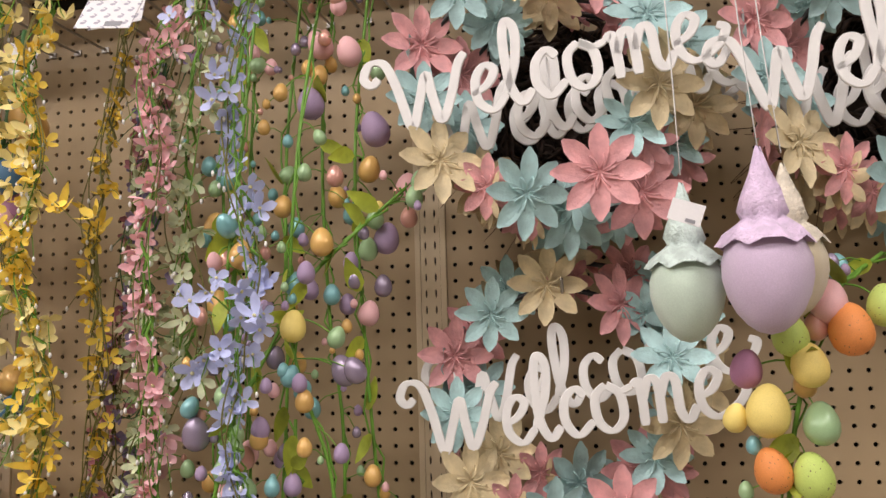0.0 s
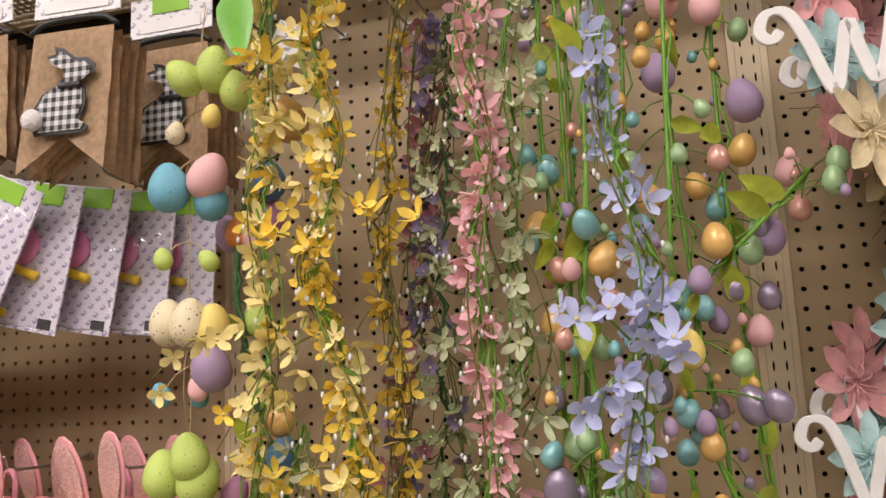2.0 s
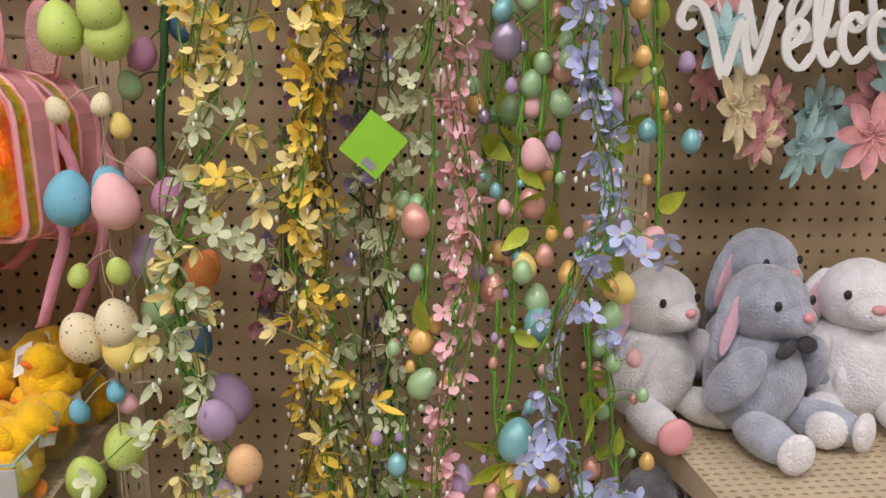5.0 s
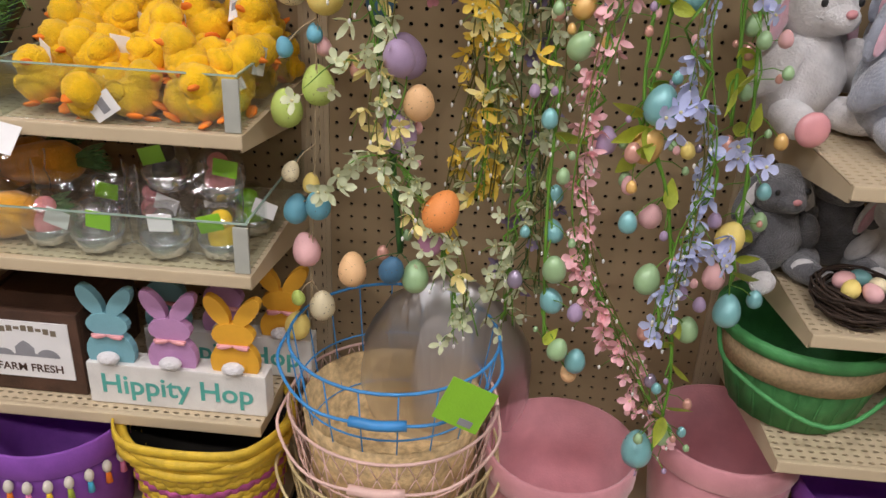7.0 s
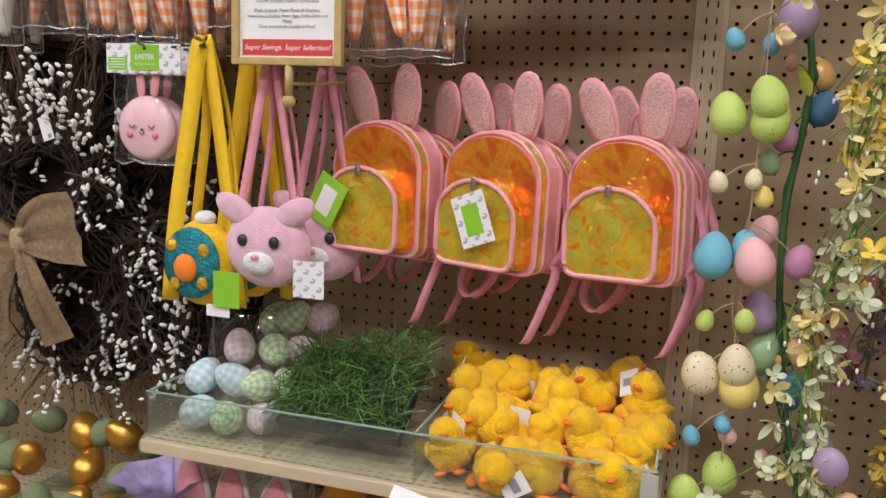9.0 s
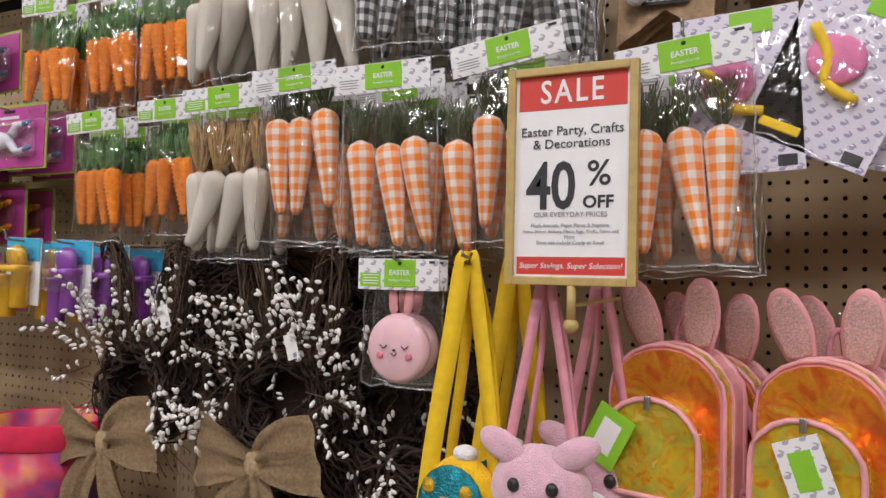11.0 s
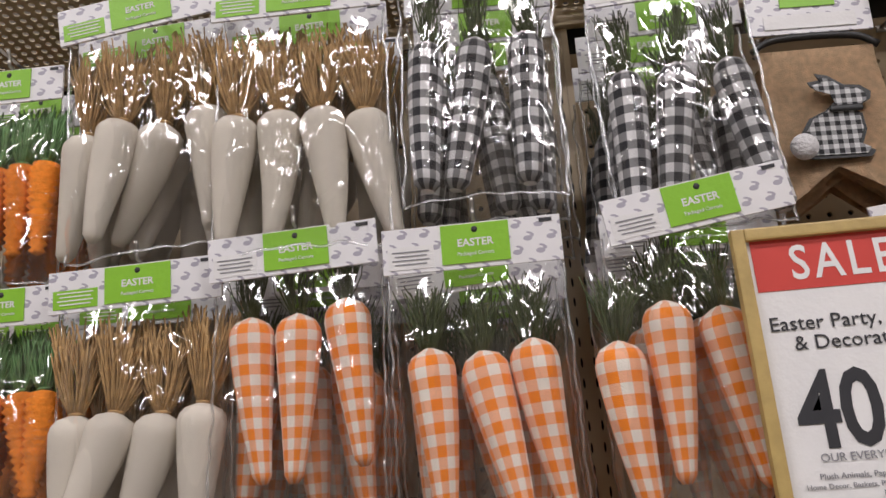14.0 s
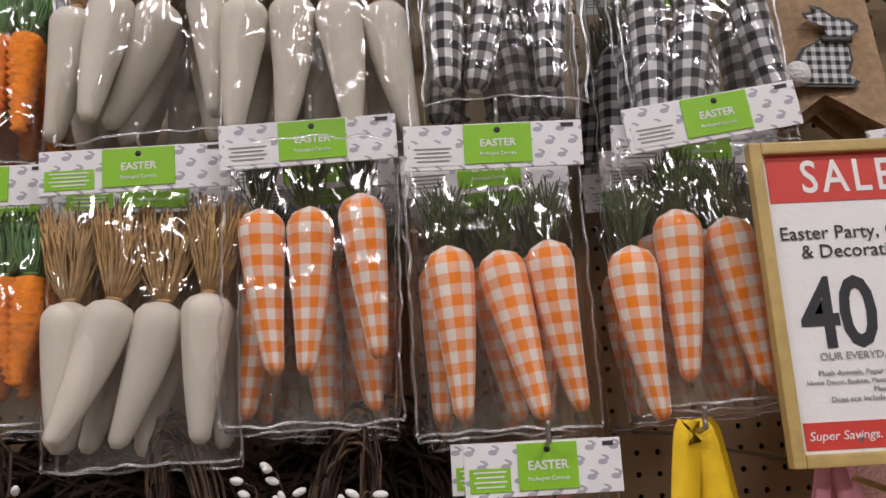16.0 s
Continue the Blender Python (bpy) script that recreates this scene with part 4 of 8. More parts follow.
egg_garland("green wired garland of pearly pastel eggs and leaves", EGGS_RIGHT, [[(-0.10, -0.15, 2.08), (-0.11, -0.19, 1.85), (-0.10, -0.2, 1.6), (-0.08, -0.2, 1.4), (-0.09, -0.2, 1.1)], [(-0.05, -0.15, 2.08), (-0.06, -0.2, 1.8), (-0.05, -0.2, 1.55), (-0.03, -0.2, 1.3)], [(0.02, -0.24, 1.74), (-0.04, -0.27, 1.68), (-0.10, -0.28, 1.62), (-0.15, -0.29, 1.53), (-0.2, -0.3, 1.43)]], STEMG, 5, 65, leaves=20)
egg_garland("bright green garland of golden teal and lilac eggs", EGGS_RIGHT2, [[(-0.2, -0.2, 2.08), (-0.2, -0.26, 1.8), (-0.21, -0.28, 1.6), (-0.2, -0.28, 1.4), (-0.22, -0.28, 1.2)], [(-0.15, -0.16, 2.08), (-0.16, -0.2, 1.8), (-0.155, -0.21, 1.5), (-0.17, -0.21, 1.2)], [(-0.235, -0.16, 2.08), (-0.23, -0.2, 1.8), (-0.235, -0.21, 1.5), (-0.24, -0.21, 1.2)], [(-0.1, -0.2, 2.08), (-0.115, -0.27, 1.8), (-0.12, -0.28, 1.55), (-0.07, -0.28, 1.38), (-0.06, -0.28, 1.2)]], STEMG, 6, 70, leaves=20)
egg_garland("green garland of small pastel eggs beside the pink blossoms", [("green", -0.235, -0.22, 1.47, 30), ("gold", -0.25, -0.22, 1.60, 34), ("gold", -0.265, -0.2, 1.71, 36), ("teal", -0.25, -0.2, 1.78, 30), ("green", -0.225, -0.22, 1.36, 34), ("pearl", -0.255, -0.22, 1.52, 24), ("rose", -0.24, -0.22, 1.66, 26), ("green", -0.265, -0.22, 1.28, 36)], [[(-0.25, -0.16, 2.08), (-0.255, -0.2, 1.85), (-0.245, -0.21, 1.6), (-0.255, -0.21, 1.35), (-0.26, -0.21, 1.1)], [(-0.225, -0.15, 2.06), (-0.225, -0.18, 1.7), (-0.22, -0.18, 1.3)]], STEMG, 10, 55, leaves=16)
egg_garland("green garland with rose teal and yellow eggs", EGGS_RIGHT3, [[(-0.22, -0.27, 1.45), (-0.23, -0.28, 1.25), (-0.23, -0.28, 1.1), (-0.25, -0.29, 0.9)], [(-0.12, -0.27, 1.45), (-0.12, -0.28, 1.3), (-0.14, -0.28, 1.15), (-0.13, -0.29, 0.95)], [(-0.32, -0.24, 1.4), (-0.33, -0.27, 1.2), (-0.34, -0.27, 1.05)]], STEMG, 8, 65, leaves=20)
egg_garland("trailing green garland of pastel eggs above the baskets", EGGS_RIGHT4, [[(-0.25, -0.28, 1.15), (-0.25, -0.3, 0.98), (-0.2, -0.3, 0.85), (-0.17, -0.3, 0.7), (-0.15, -0.31, 0.55), (-0.16, -0.31, 0.40)], [(-0.36, -0.28, 1.0), (-0.36, -0.3, 0.8), (-0.345, -0.3, 0.6)], [(-0.12, -0.28, 1.1), (-0.1, -0.3, 0.9), (-0.09, -0.3, 0.72)]], STEMG, 9, 65, leaves=22)

# hang tags on the garlands
def hang_tag(x, y, z, w, h, material, tilt, turn, label, group="hang tags", code=True):
    t = thing("hang_tag", pose(x, y, z, tilt, turn, 0), label, "tag", group)
    part("card", box(w, 0.0012, h, 0, (0, 0, -h / 2)), material, t, smooth=False)
    if code:
        part("barcode", box(w * 0.3, 0.0004, h * 0.16, 0, (w * 0.18, -0.001, -h * 0.85)), GREYINK, t, smooth=False)
    return t


hang_tag(-0.385, -0.27, 2.03, 0.085, 0.055, CARD, -25, 6, "white rabbit-printed card tag at the top of a garland")
hang_tag(-0.41, -0.22, 2.06, 0.085, 0.055, CARD, -20, -4, "white rabbit-printed card tag at the top of a garland")
hang_tag(-0.535, -0.26, 1.98, 0.05, 0.05, CARD, 0, 25, "white rabbit-printed card tag on a yellow garland")
hang_tag(-0.375, -0.31, 1.345, 0.052, 0.055, LIMECARD, 0, 40, "lime green square card tag on a garland")
hang_tag(-0.12, -0.22, 2.075, 0.085, 0.05, CARD, -25, 0, "white rabbit-printed card tag at the top of a garland")
big_leaf = thing("leaf_tag", pose(-0.60, -0.30, 2.02), "glossy bright green leaf-shaped tag on a garland", "leaf", "")
bm = bmesh.new()
petal(bm, 0.10, 0.05, -1.4, 0.1, 0.1, 0.7)
part("blade", finish(bm, "blade", mat("glossy leaf green", (0.12, 0.40, 0.02), 0.3)), None, big_leaf, m=pose(0, 0, 0, 90, 0, 0))

# ---------- metal welcome wreaths ----------
FLOWERC = {
    "pink": mat("weathered pink enamel", (0.74, 0.36, 0.36), 0.5, 0.0, vary=0.3, scale=35, bump=0.3, rand=0.1),
    "cream": mat("weathered cream enamel", (0.72, 0.60, 0.36), 0.5, 0.0, vary=0.25, scale=35, bump=0.3, rand=0.1),
    "teal": mat("weathered teal enamel", (0.42, 0.63, 0.62), 0.5, 0.0, vary=0.25, scale=35, bump=0.3, rand=0.1),
}


def tin_flower(colour):
    bm = bmesh.new()
    for k in range(8):
        petal(bm, 0.053, 0.0225, math.pi / 4 * k + 0.05 * math.sin(k * 3), 0.10 + 0.06 * math.sin(k * 5), 0.20, 1.45)
    for k in range(8):
        a = math.pi / 4 * (k + 0.5)
        tube(smooth_line([(0.003 * math.cos(a), 0.003 * math.sin(a), 0.004), (0.012 * math.cos(a), 0.012 * math.sin(a), 0.010), (0.02 * math.cos(a + 0.15), 0.02 * math.sin(a + 0.15), 0.006)], 2), 0.0011, 4, bm)
    return finish(bm, "tin_flower", FLOWERC[colour])


TIN = {c: tin_flower(c) for c in FLOWERC}
STROKES = [
    [(0.12, 1.22), (-0.04, 1.10), (-0.18, 1.28), (-0.02, 1.55), (0.28, 1.48), (0.45, 0.95), (0.62, 0.06), (0.84, 0.50), (1.08, 1.08), (1.14, 0.55), (1.24, 0.06), (1.50, 0.50), (1.74, 1.10), (1.92, 1.32)],
    [(1.92, 0.42), (2.25, 0.56), (2.42, 0.82), (2.24, 0.95), (2.03, 0.70), (2.02, 0.26), (2.28, 0.02), (2.58, 0.28)],
    [(2.58, 0.28), (2.86, 0.90), (2.96, 1.50), (2.82, 1.74), (2.70, 1.35), (2.68, 0.45), (2.86, 0.03), (3.10, 0.25)],
    [(3.66, 0.78), (3.48, 0.95), (3.24, 0.74), (3.20, 0.32), (3.42, 0.02), (3.76, 0.26)],
    [(4.10, 0.95), (3.86, 0.72), (3.86, 0.24), (4.10, 0.02), (4.36, 0.24), (4.36, 0.72), (4.12, 0.94), (4.34, 0.78), (4.62, 0.84)],
    [(4.62, 0.84), (4.76, 0.92), (4.78, 0.50), (4.76, 0.04)],
    [(4.78, 0.52), (4.96, 0.94), (5.12, 0.84), (5.12, 0.40), (5.10, 0.04)],
    [(5.12, 0.52), (5.32, 0.94), (5.48, 0.82), (5.48, 0.24), (5.62, 0.03), (5.82, 0.30)],
    [(5.82, 0.42), (6.14, 0.56), (6.30, 0.82), (6.12, 0.95), (5.92, 0.70), (5.92, 0.26), (6.18, 0.02), (6.60, 0.22), (6.80, 0.50), (6.66, 0.62)],
]


def script_word(unit):
    """The cut metal word, as thick flat strokes."""
    bm = bmesh.new()
    for s in STROKES:
        line = smooth_line([(x, 0, z) for x, z in s], 6)
        rings = []
        for i, p in enumerate(line):
            d = (line[min(i + 1, len(line) - 1)] - line[max(i - 1, 0)]).normalized()
            n = Vector((-d.z, 0, d.x))
            w = (0.060 + 0.038 * abs(d.z)) * (0.75 if i in (0, len(line) - 1) else 1)
            rings.append([bm.verts.new((p + n * w * a + Vector((0, b * 0.028, 0))) * unit) for a, b in ((-1, -0.6), (-0.8, -1), (0.8, -1), (1, -0.6), (1, 1), (-1, 1))])
        for i in range(len(rings) - 1):
            for k in range(6):
                bm.faces.new((rings[i][k], rings[i][(k + 1) % 6], rings[i + 1][(k + 1) % 6], rings[i + 1][k]))
        bm.faces.new(rings[0])
        bm.faces.new(rings[-1])
    return finish(bm, "welcome_lettering", WHITE, smooth=False)


WORD = script_word(0.0625)
wreath = thing("welcome_wreath", pose(0.19, -0.24, 1.87), "metal flower wreath with white script word Welcome", "wreath", "welcome wreaths")
part("ring", tube([(0.15 * math.cos(a), 0.012, 0.15 * math.sin(a)) for a in (2 * math.pi * k / 40 for k in range(41))], 0.004, 6), BLACK, wreath)
RINGF = [("pink", 158, 0.155, 1.05), ("teal", 188, 0.14, 0.95), ("cream", 222, 0.158, 1.08), ("pink", 245, 0.15, 0.8), ("teal", 265, 0.152, 1.1), ("pink", 300, 0.155, 1.12), ("teal", 330, 0.14, 0.9), ("cream", 350, 0.155, 1.08), ("teal", 22, 0.155, 1.0), ("pink", 58, 0.15, 1.05), ("cream", 96, 0.155, 1.05), ("teal", 128, 0.145, 0.95)]
for i, (c, ang, rad, sc) in enumerate(RINGF):
    a = radians(ang)
    part("flower", TIN[c], None, wreath, m=pose(rad * math.cos(a), -0.004 - 0.014 * (i % 3), rad * math.sin(a), 90, 0, ang * 3 % 45) @ pose(0, 0, 0, rnd.gauss(0, 9), rnd.gauss(0, 9), 0) @ Matrix.Scale(sc, 4))
for i in range(9):
    a = 2 * math.pi * i / 9 + 0.1
    part("flower", TIN[("cream", "teal", "pink")[i % 3]], None, wreath, m=pose(0.162 * math.cos(a), 0.010, 0.162 * math.sin(a), 90, 0, i * 20) @ Matrix.Scale(0.78, 4))
part("word", WORD, None, wreath, "white painted metal script word", m=pose(-0.185, -0.05, -0.075, 0, -9, 0))
for wx, wy, wz in ((0.235, -0.185, 1.85), (0.605, -0.24, 1.865), (0.65, -0.185, 1.845), (0.20, -0.13, 1.46), (0.225, -0.085, 1.50), (0.96, -0.2, 1.86), (0.225, -0.13, 1.855), (0.635, -0.12, 1.85)):
    copy_thing(wreath, pose(wx, wy, wz, 0, rnd.uniform(-3, 3), 0))
for hx, hz in ((0.21, 2.0), (0.62, 2.0), (0.21, 1.6)):
    hook(hx, hz, 0.25 if hz > 1.8 else 0.15)

# large tulle egg ornaments and an egg cluster hanging out in front
for c, col, x, y, z, s, hat in (("mint", (0.62, 0.76, 0.62), 0.345, -0.42, 1.575, 0.072, (0.62, 0.74, 0.68)), ("lavender", (0.70, 0.55, 0.72), 0.412, -0.46, 1.585, 0.080, (0.74, 0.58, 0.76)), ("cream", (0.72, 0.62, 0.42), 0.445, -0.40, 1.595, 0.07, (0.75, 0.68, 0.55))):
    o = thing("egg_ornament", pose(x, y, z), c + " fabric-wrapped hanging egg with a gathered tulle top", "ornament", "hanging egg ornaments")
    em = mat(c + " fabric egg", col, 0.85, vary=0.08, scale=60, bump=0.4, bscale=500, sheen=0.5)
    part("egg", egg_mesh(em, 20), None, o, m=Matrix.Rotation(math.pi, 4, "X") @ Matrix.Scale(s, 4))
    bm = bmesh.new()
    hm = mat(c + " gathered tulle", hat, 0.9, vary=0.2, scale=80, bump=0.6, bscale=300)
    prof = [(0.0475, 0.035), (0.0405, 0.046), (0.026, 0.056), (0.019, 0.062), (0.025, 0.070), (0.021, 0.086), (0.012, 0.108), (0.003, 0.136)]
    lathe([(r * s / 0.09, zz * s / 0.09) for r, zz in prof], 18, bm=bm)
    for v in bm.verts:
        a = math.atan2(v.co.y, v.co.x)
        k = 1 + 0.09 * math.sin(a * 9) + 0.07 * math.sin(a * 4 + v.co.z * 60)
        v.co.z += 0.004 * math.sin(a * 7)
        v.co.x *= k
        v.co.y *= k
    part("tulle_top", bm, hm, o)
    part("hanger", tube([(0, 0, 0.12), (0.004, 0.05, 0.22), (0.006, 0.12, 0.42)], 0.0008, 4), WHITE, o)
hang_tag(0.345, -0.49, 1.655, 0.03, 0.02, PAPER, 0, 20, "small white paper tag on a fabric egg")
egg_garland("garland of bright plastic eggs hanging in front", [("yellow", 0.414, -0.40, 1.462, 42), ("yellow", 0.455, -0.40, 1.505, 36), ("orange", 0.495, -0.40, 1.538, 42), ("lime", 0.44, -0.395, 1.535, 36), ("pink", 0.48, -0.39, 1.565, 36), ("lime", 0.45, -0.40, 1.40, 38), ("orange", 0.415, -0.395, 1.405, 36), ("plum", 0.40, -0.38, 1.502, 32), ("green", 0.46, -0.405, 1.45, 34), ("yellow", 0.385, -0.39, 1.455, 24), ("orange", 0.49, -0.38, 1.35, 36), ("lime", 0.53, -0.39, 1.56, 34)], [[(0.56, -0.3, 1.62), (0.49, -0.36, 1.57), (0.45, -0.38, 1.48), (0.43, -0.38, 1.36), (0.45, -0.38, 1.25)]], STEMG, 22, 14, leaves=10)

# ---------- packaged bunny craft kits and burlap banners ----------


def header(parent, w, h, line2="Packaged Carrots", m=None, lime=False):
    """Folded printed card that closes a bag, with its green panel and lettering."""
    c = part("header_card", box(w, 0.003, h, 0.0006, (0, 0, -h / 2)), CARD, parent, "white rabbit-printed header card", m=m, smooth=False)
    part("label_panel", box(w * 0.38, 0.001, h * 0.86, 0, (0.004, -0.0022, -h * 0.46)), LIMECARD, c, "lime green label panel", smooth=False)
    part("title", LETTERS["EASTER"], None, c, "white title lettering", m=pose(0.004, -0.003, -h * 0.52) @ Matrix.Scale(h / 0.045, 4))
    part("subtitle", LETTERS[line2], None, c, m=pose(0.004, -0.003, -h * 0.72) @ Matrix.Scale(h / 0.045, 4))
    if lime:
        part("warning_panel", box(w * 0.26, 0.0006, h * 0.44, 0, (-w * 0.34, -0.0019, -h * 0.68)), LIMECARD, c, "lime green warning panel", smooth=False)
    else:
        part("warning_panel", box(w * 0.26, 0.0005, h * 0.50, 0, (-w * 0.34, -0.0018, -h * 0.66)), PAPER, c, "white warning panel", smooth=False)
    for k in range(4):
        part("small_print", box(w * (0.21 - 0.03 * (k % 2)), 0.0004, h * 0.028, 0, (-w * 0.34, -0.0024, -h * (0.53 + 0.09 * k))), PAPER if lime else GREYINK, c, "line of small print", smooth=False)
    part("price", box(w * 0.07, 0.0005, h * 0.08, 0, (w * 0.42, -0.002, -h * 0.1)), INK, c, smooth=False)
    part("hang_hole", lathe([(0.0005, -0.0004), (0.003, -0.0004), (0.003, 0.0004), (0.0005, 0.0004)], 10), BLACK, c, m=pose(0.004, -0.0024, -0.007, 90, 0, 0))
    return c


LETTERS = {
    "EASTER": text_mesh("EASTER", 0.0105, PAPER, "title", bold=0.0002),
    "Packaged Carrots": text_mesh("Packaged Carrots", 0.0050, PAPER, "subtitle"),
}


def film_bag(parent, w, h, depth, seed, top=0.0, name="bag"):
    """A clear bag: the front sheet wraps round the sides and carries sharp creases."""
    r = random.Random(seed)
    bm = bmesh.new()
    nx, nz = 30, 38
    off = Vector((r.uniform(0, 50), r.uniform(0, 50), 0))
    creases = []
    for k in range(44):
        a = r.choice((r.gauss(1.57, 0.35), r.gauss(0.9, 0.3), r.gauss(2.2, 0.3), r.uniform(0, 3.14)))
        creases.append((r.uniform(-w / 2, w / 2), top - r.uniform(0, h), math.cos(a), math.sin(a), r.uniform(0.02, 0.07), r.uniform(0.002, 0.0045), r.choice((-1, -1, 1)) * r.uniform(0.0012, 0.0036)))
    grid = []
    for i in range(nx + 1):
        col = []
        for j in range(nz + 1):
            u, v = i / nx, j / nz
            x, z = (u - 0.5) * w, top - v * h
            bulge = (math.sin(math.pi * u) ** 0.55) * (math.sin(math.pi * min(1, 0.10 + v * 0.86)) ** 0.3)
            y = -depth / 2 * bulge + 0.006 * noise.noise(Vector((x * 13, z * 9, 2.0)) + off) * (0.4 + bulge)
            for cx, cz, ca, sa, ln, wd, ht in creases:
                along_, across = (x - cx) * ca + (z - cz) * sa, (z - cz) * ca - (x - cx) * sa
                if abs(along_) < ln and abs(across) < 4 * wd:
                    y += ht * math.exp(-abs(across) / wd) * (1 - (along_ / ln) ** 2)
            col.append(bm.verts.new((x + 0.004 * noise.noise(Vector((0, z * 40, 9)) + off), y, z + 0.005 * noise.noise(Vector((x * 40, 0, 4)) + off))))
        grid.append(col)
    for i in range(nx):
        for j in range(nz):
            bm.faces.new((grid[i][j], grid[i][j + 1], grid[i + 1][j + 1], grid[i + 1][j]))
    rims = (([v.co.copy() for v in grid[0]], (1, 0, 0)), ([c[nz].co.copy() for c in grid], (0, 0, 1)), ([v.co.copy() for v in grid[nx]], (1, 0, 0)))
    b = part(name, bm, FILM, parent, "crinkled clear plastic bag")
    b.visible_shadow = False
    for rim, across in rims:
        seal = part("sealed_edge", ribbon(rim, 0.0028, 0.0004, across), SEAM, parent)
        seal.visible_shadow = False
    return b


def rabbit_outline(s):
    """A sitting rabbit in profile, its ears swept back."""
    pts = [(-0.42, -0.5), (0.30, -0.5), (0.36, -0.42), (0.22, -0.34), (0.30, -0.12), (0.28, 0.10), (0.14, 0.20), (0.28, 0.22), (0.40, 0.30), (0.42, 0.40), (0.30, 0.50), (0.12, 0.52), (-0.05, 0.66), (-0.20, 0.70), (-0.16, 0.60), (-0.30, 0.58), (-0.26, 0.50), (-0.06, 0.42), (-0.02, 0.28), (-0.14, 0.16), (-0.34, 0.06), (-0.46, -0.14), (-0.48, -0.36)]
    return [(x * s, z * s) for x, z in pts]


def uv_flat(me, scale):
    uv = me.uv_layers.new(name="UVMap")
    for loop in me.loops:
        co = me.vertices[loop.vertex_index].co
        uv.data[loop.index].uv = (co.x * scale, co.z * scale)
    return me


RABBIT_TRIM = finish(outline_plate([(x * 1.17, z * 1.10) for x, z in rabbit_outline(0.090)], 0.001), "rabbit_trim", BLACK, False)
RABBIT_CHECK = uv_flat(finish(outline_plate(rabbit_outline(0.090), 0.0015), "rabbit_patch", BUFFALO, False), 16)


def banner(x, y, z, turn, label, layers=5, size=1.0):
    b = thing("burlap_banner", pose(x, y, z, 0, turn, 0), label, "banner", "burlap banners")
    for i in range(layers):
        r = random.Random(i * 3 + int(x * 50))
        bm = bmesh.new()
        w, h, sway = 0.126, 0.195, r.gauss(0, 0.004)
        nx, nz = 8, 8
        grid = []
        for a in range(nx + 1):
            col = []
            for c in range(nz + 1):
                u, v = a / nx, c / nz
                zb = -h + 0.05 * (1 - abs(2 * u - 1))
                zz = v * zb
                col.append(bm.verts.new(((u - 0.5) * (w + 0.012 * v) + r.gauss(0, 0.0012) + 0.003 * i + sway * v, i * 0.013 + 0.004 * math.sin(u * 5 + i) * v - 0.01 * v, zz - 0.003 * i + sway * (u - 0.5))))
            grid.append(col)
        for a in range(nx):
            for c in range(nz):
                bm.faces.new((grid[a][c], grid[a + 1][c], grid[a + 1][c + 1], grid[a][c + 1]))
        bmesh.ops.solidify(bm, geom=bm.faces[:], thickness=0.0018)
        part("pennant", bm, BURLAPB, b)
    part("rabbit_trim", RABBIT_TRIM, None, b, "black felt edging", m=pose(0.006, -0.016, -0.098) @ Matrix.Scale(size, 4))
    part("rabbit_patch", RABBIT_CHECK, None, b, "black and white buffalo check rabbit", m=pose(0.006, -0.0175, -0.098) @ Matrix.Scale(size, 4))
    part("tail", ellipsoid(0.0145, 0.011, 0.0145, (-0.036, -0.024, -0.128)), PLUSHW, b, "white pompom tail")
    part("ribbon_bow", box(0.034, 0.004, 0.007, 0.002, (0.014, -0.019, -0.084)), BLACK, b, "black ribbon bow")
    part("hanging_cord", tube(smooth_line([(-0.068, 0, 0), (-0.04, 0, 0.014), (0.04, 0, 0.014), (0.068, 0, 0)], 4), 0.004, 6), BLACK, b, "black cord")
    c = part("header_card", box(0.135, 0.003, 0.06, 0.0006, (0, 0.004, 0.052)), CARD, b, "white rabbit-printed card", smooth=False)
    part("label_panel", box(0.06, 0.001, 0.025, 0, (0, 0.0015, 0.068)), LIMECARD, c, "lime green label panel", smooth=False)
    part("banner_picture", box(0.10, 0.001, 0.018, 0, (0, 0.0015, 0.037)), PAPER, c, "small printed banner picture", smooth=False)
    return b


banner(-0.852, -0.27, 2.022, 2, "stack of burlap pennants with a buffalo check rabbit patch")
banner(-0.79, -0.15, 2.035, 0, "stack of burlap pennants beside the rabbit banner", 6)
banner(-1.245, -0.16, 2.025, 3, "burlap banner pack with a checked rabbit and pompom tail", 5, 0.84)
banner(-1.09, -0.20, 2.07, -3, "burlap banner pack hanging on a peg hook", 6)
for hx in (-0.845, -0.79, -1.245, -1.09):
    hook(hx, 2.125, 0.2)

KITY, KITP, KITL = mat("yellow felt", (0.84, 0.56, 0.03), 0.8), mat("magenta felt", (0.72, 0.22, 0.40), 0.8), mat("lilac print", (0.50, 0.42, 0.62), 0.7, vary=0.3, scale=60)
KITCARD = dotted_mat("lilac rabbit printed card", (0.70, 0.66, 0.74), (0.33, 0.29, 0.44), 0.0115, 0.26)


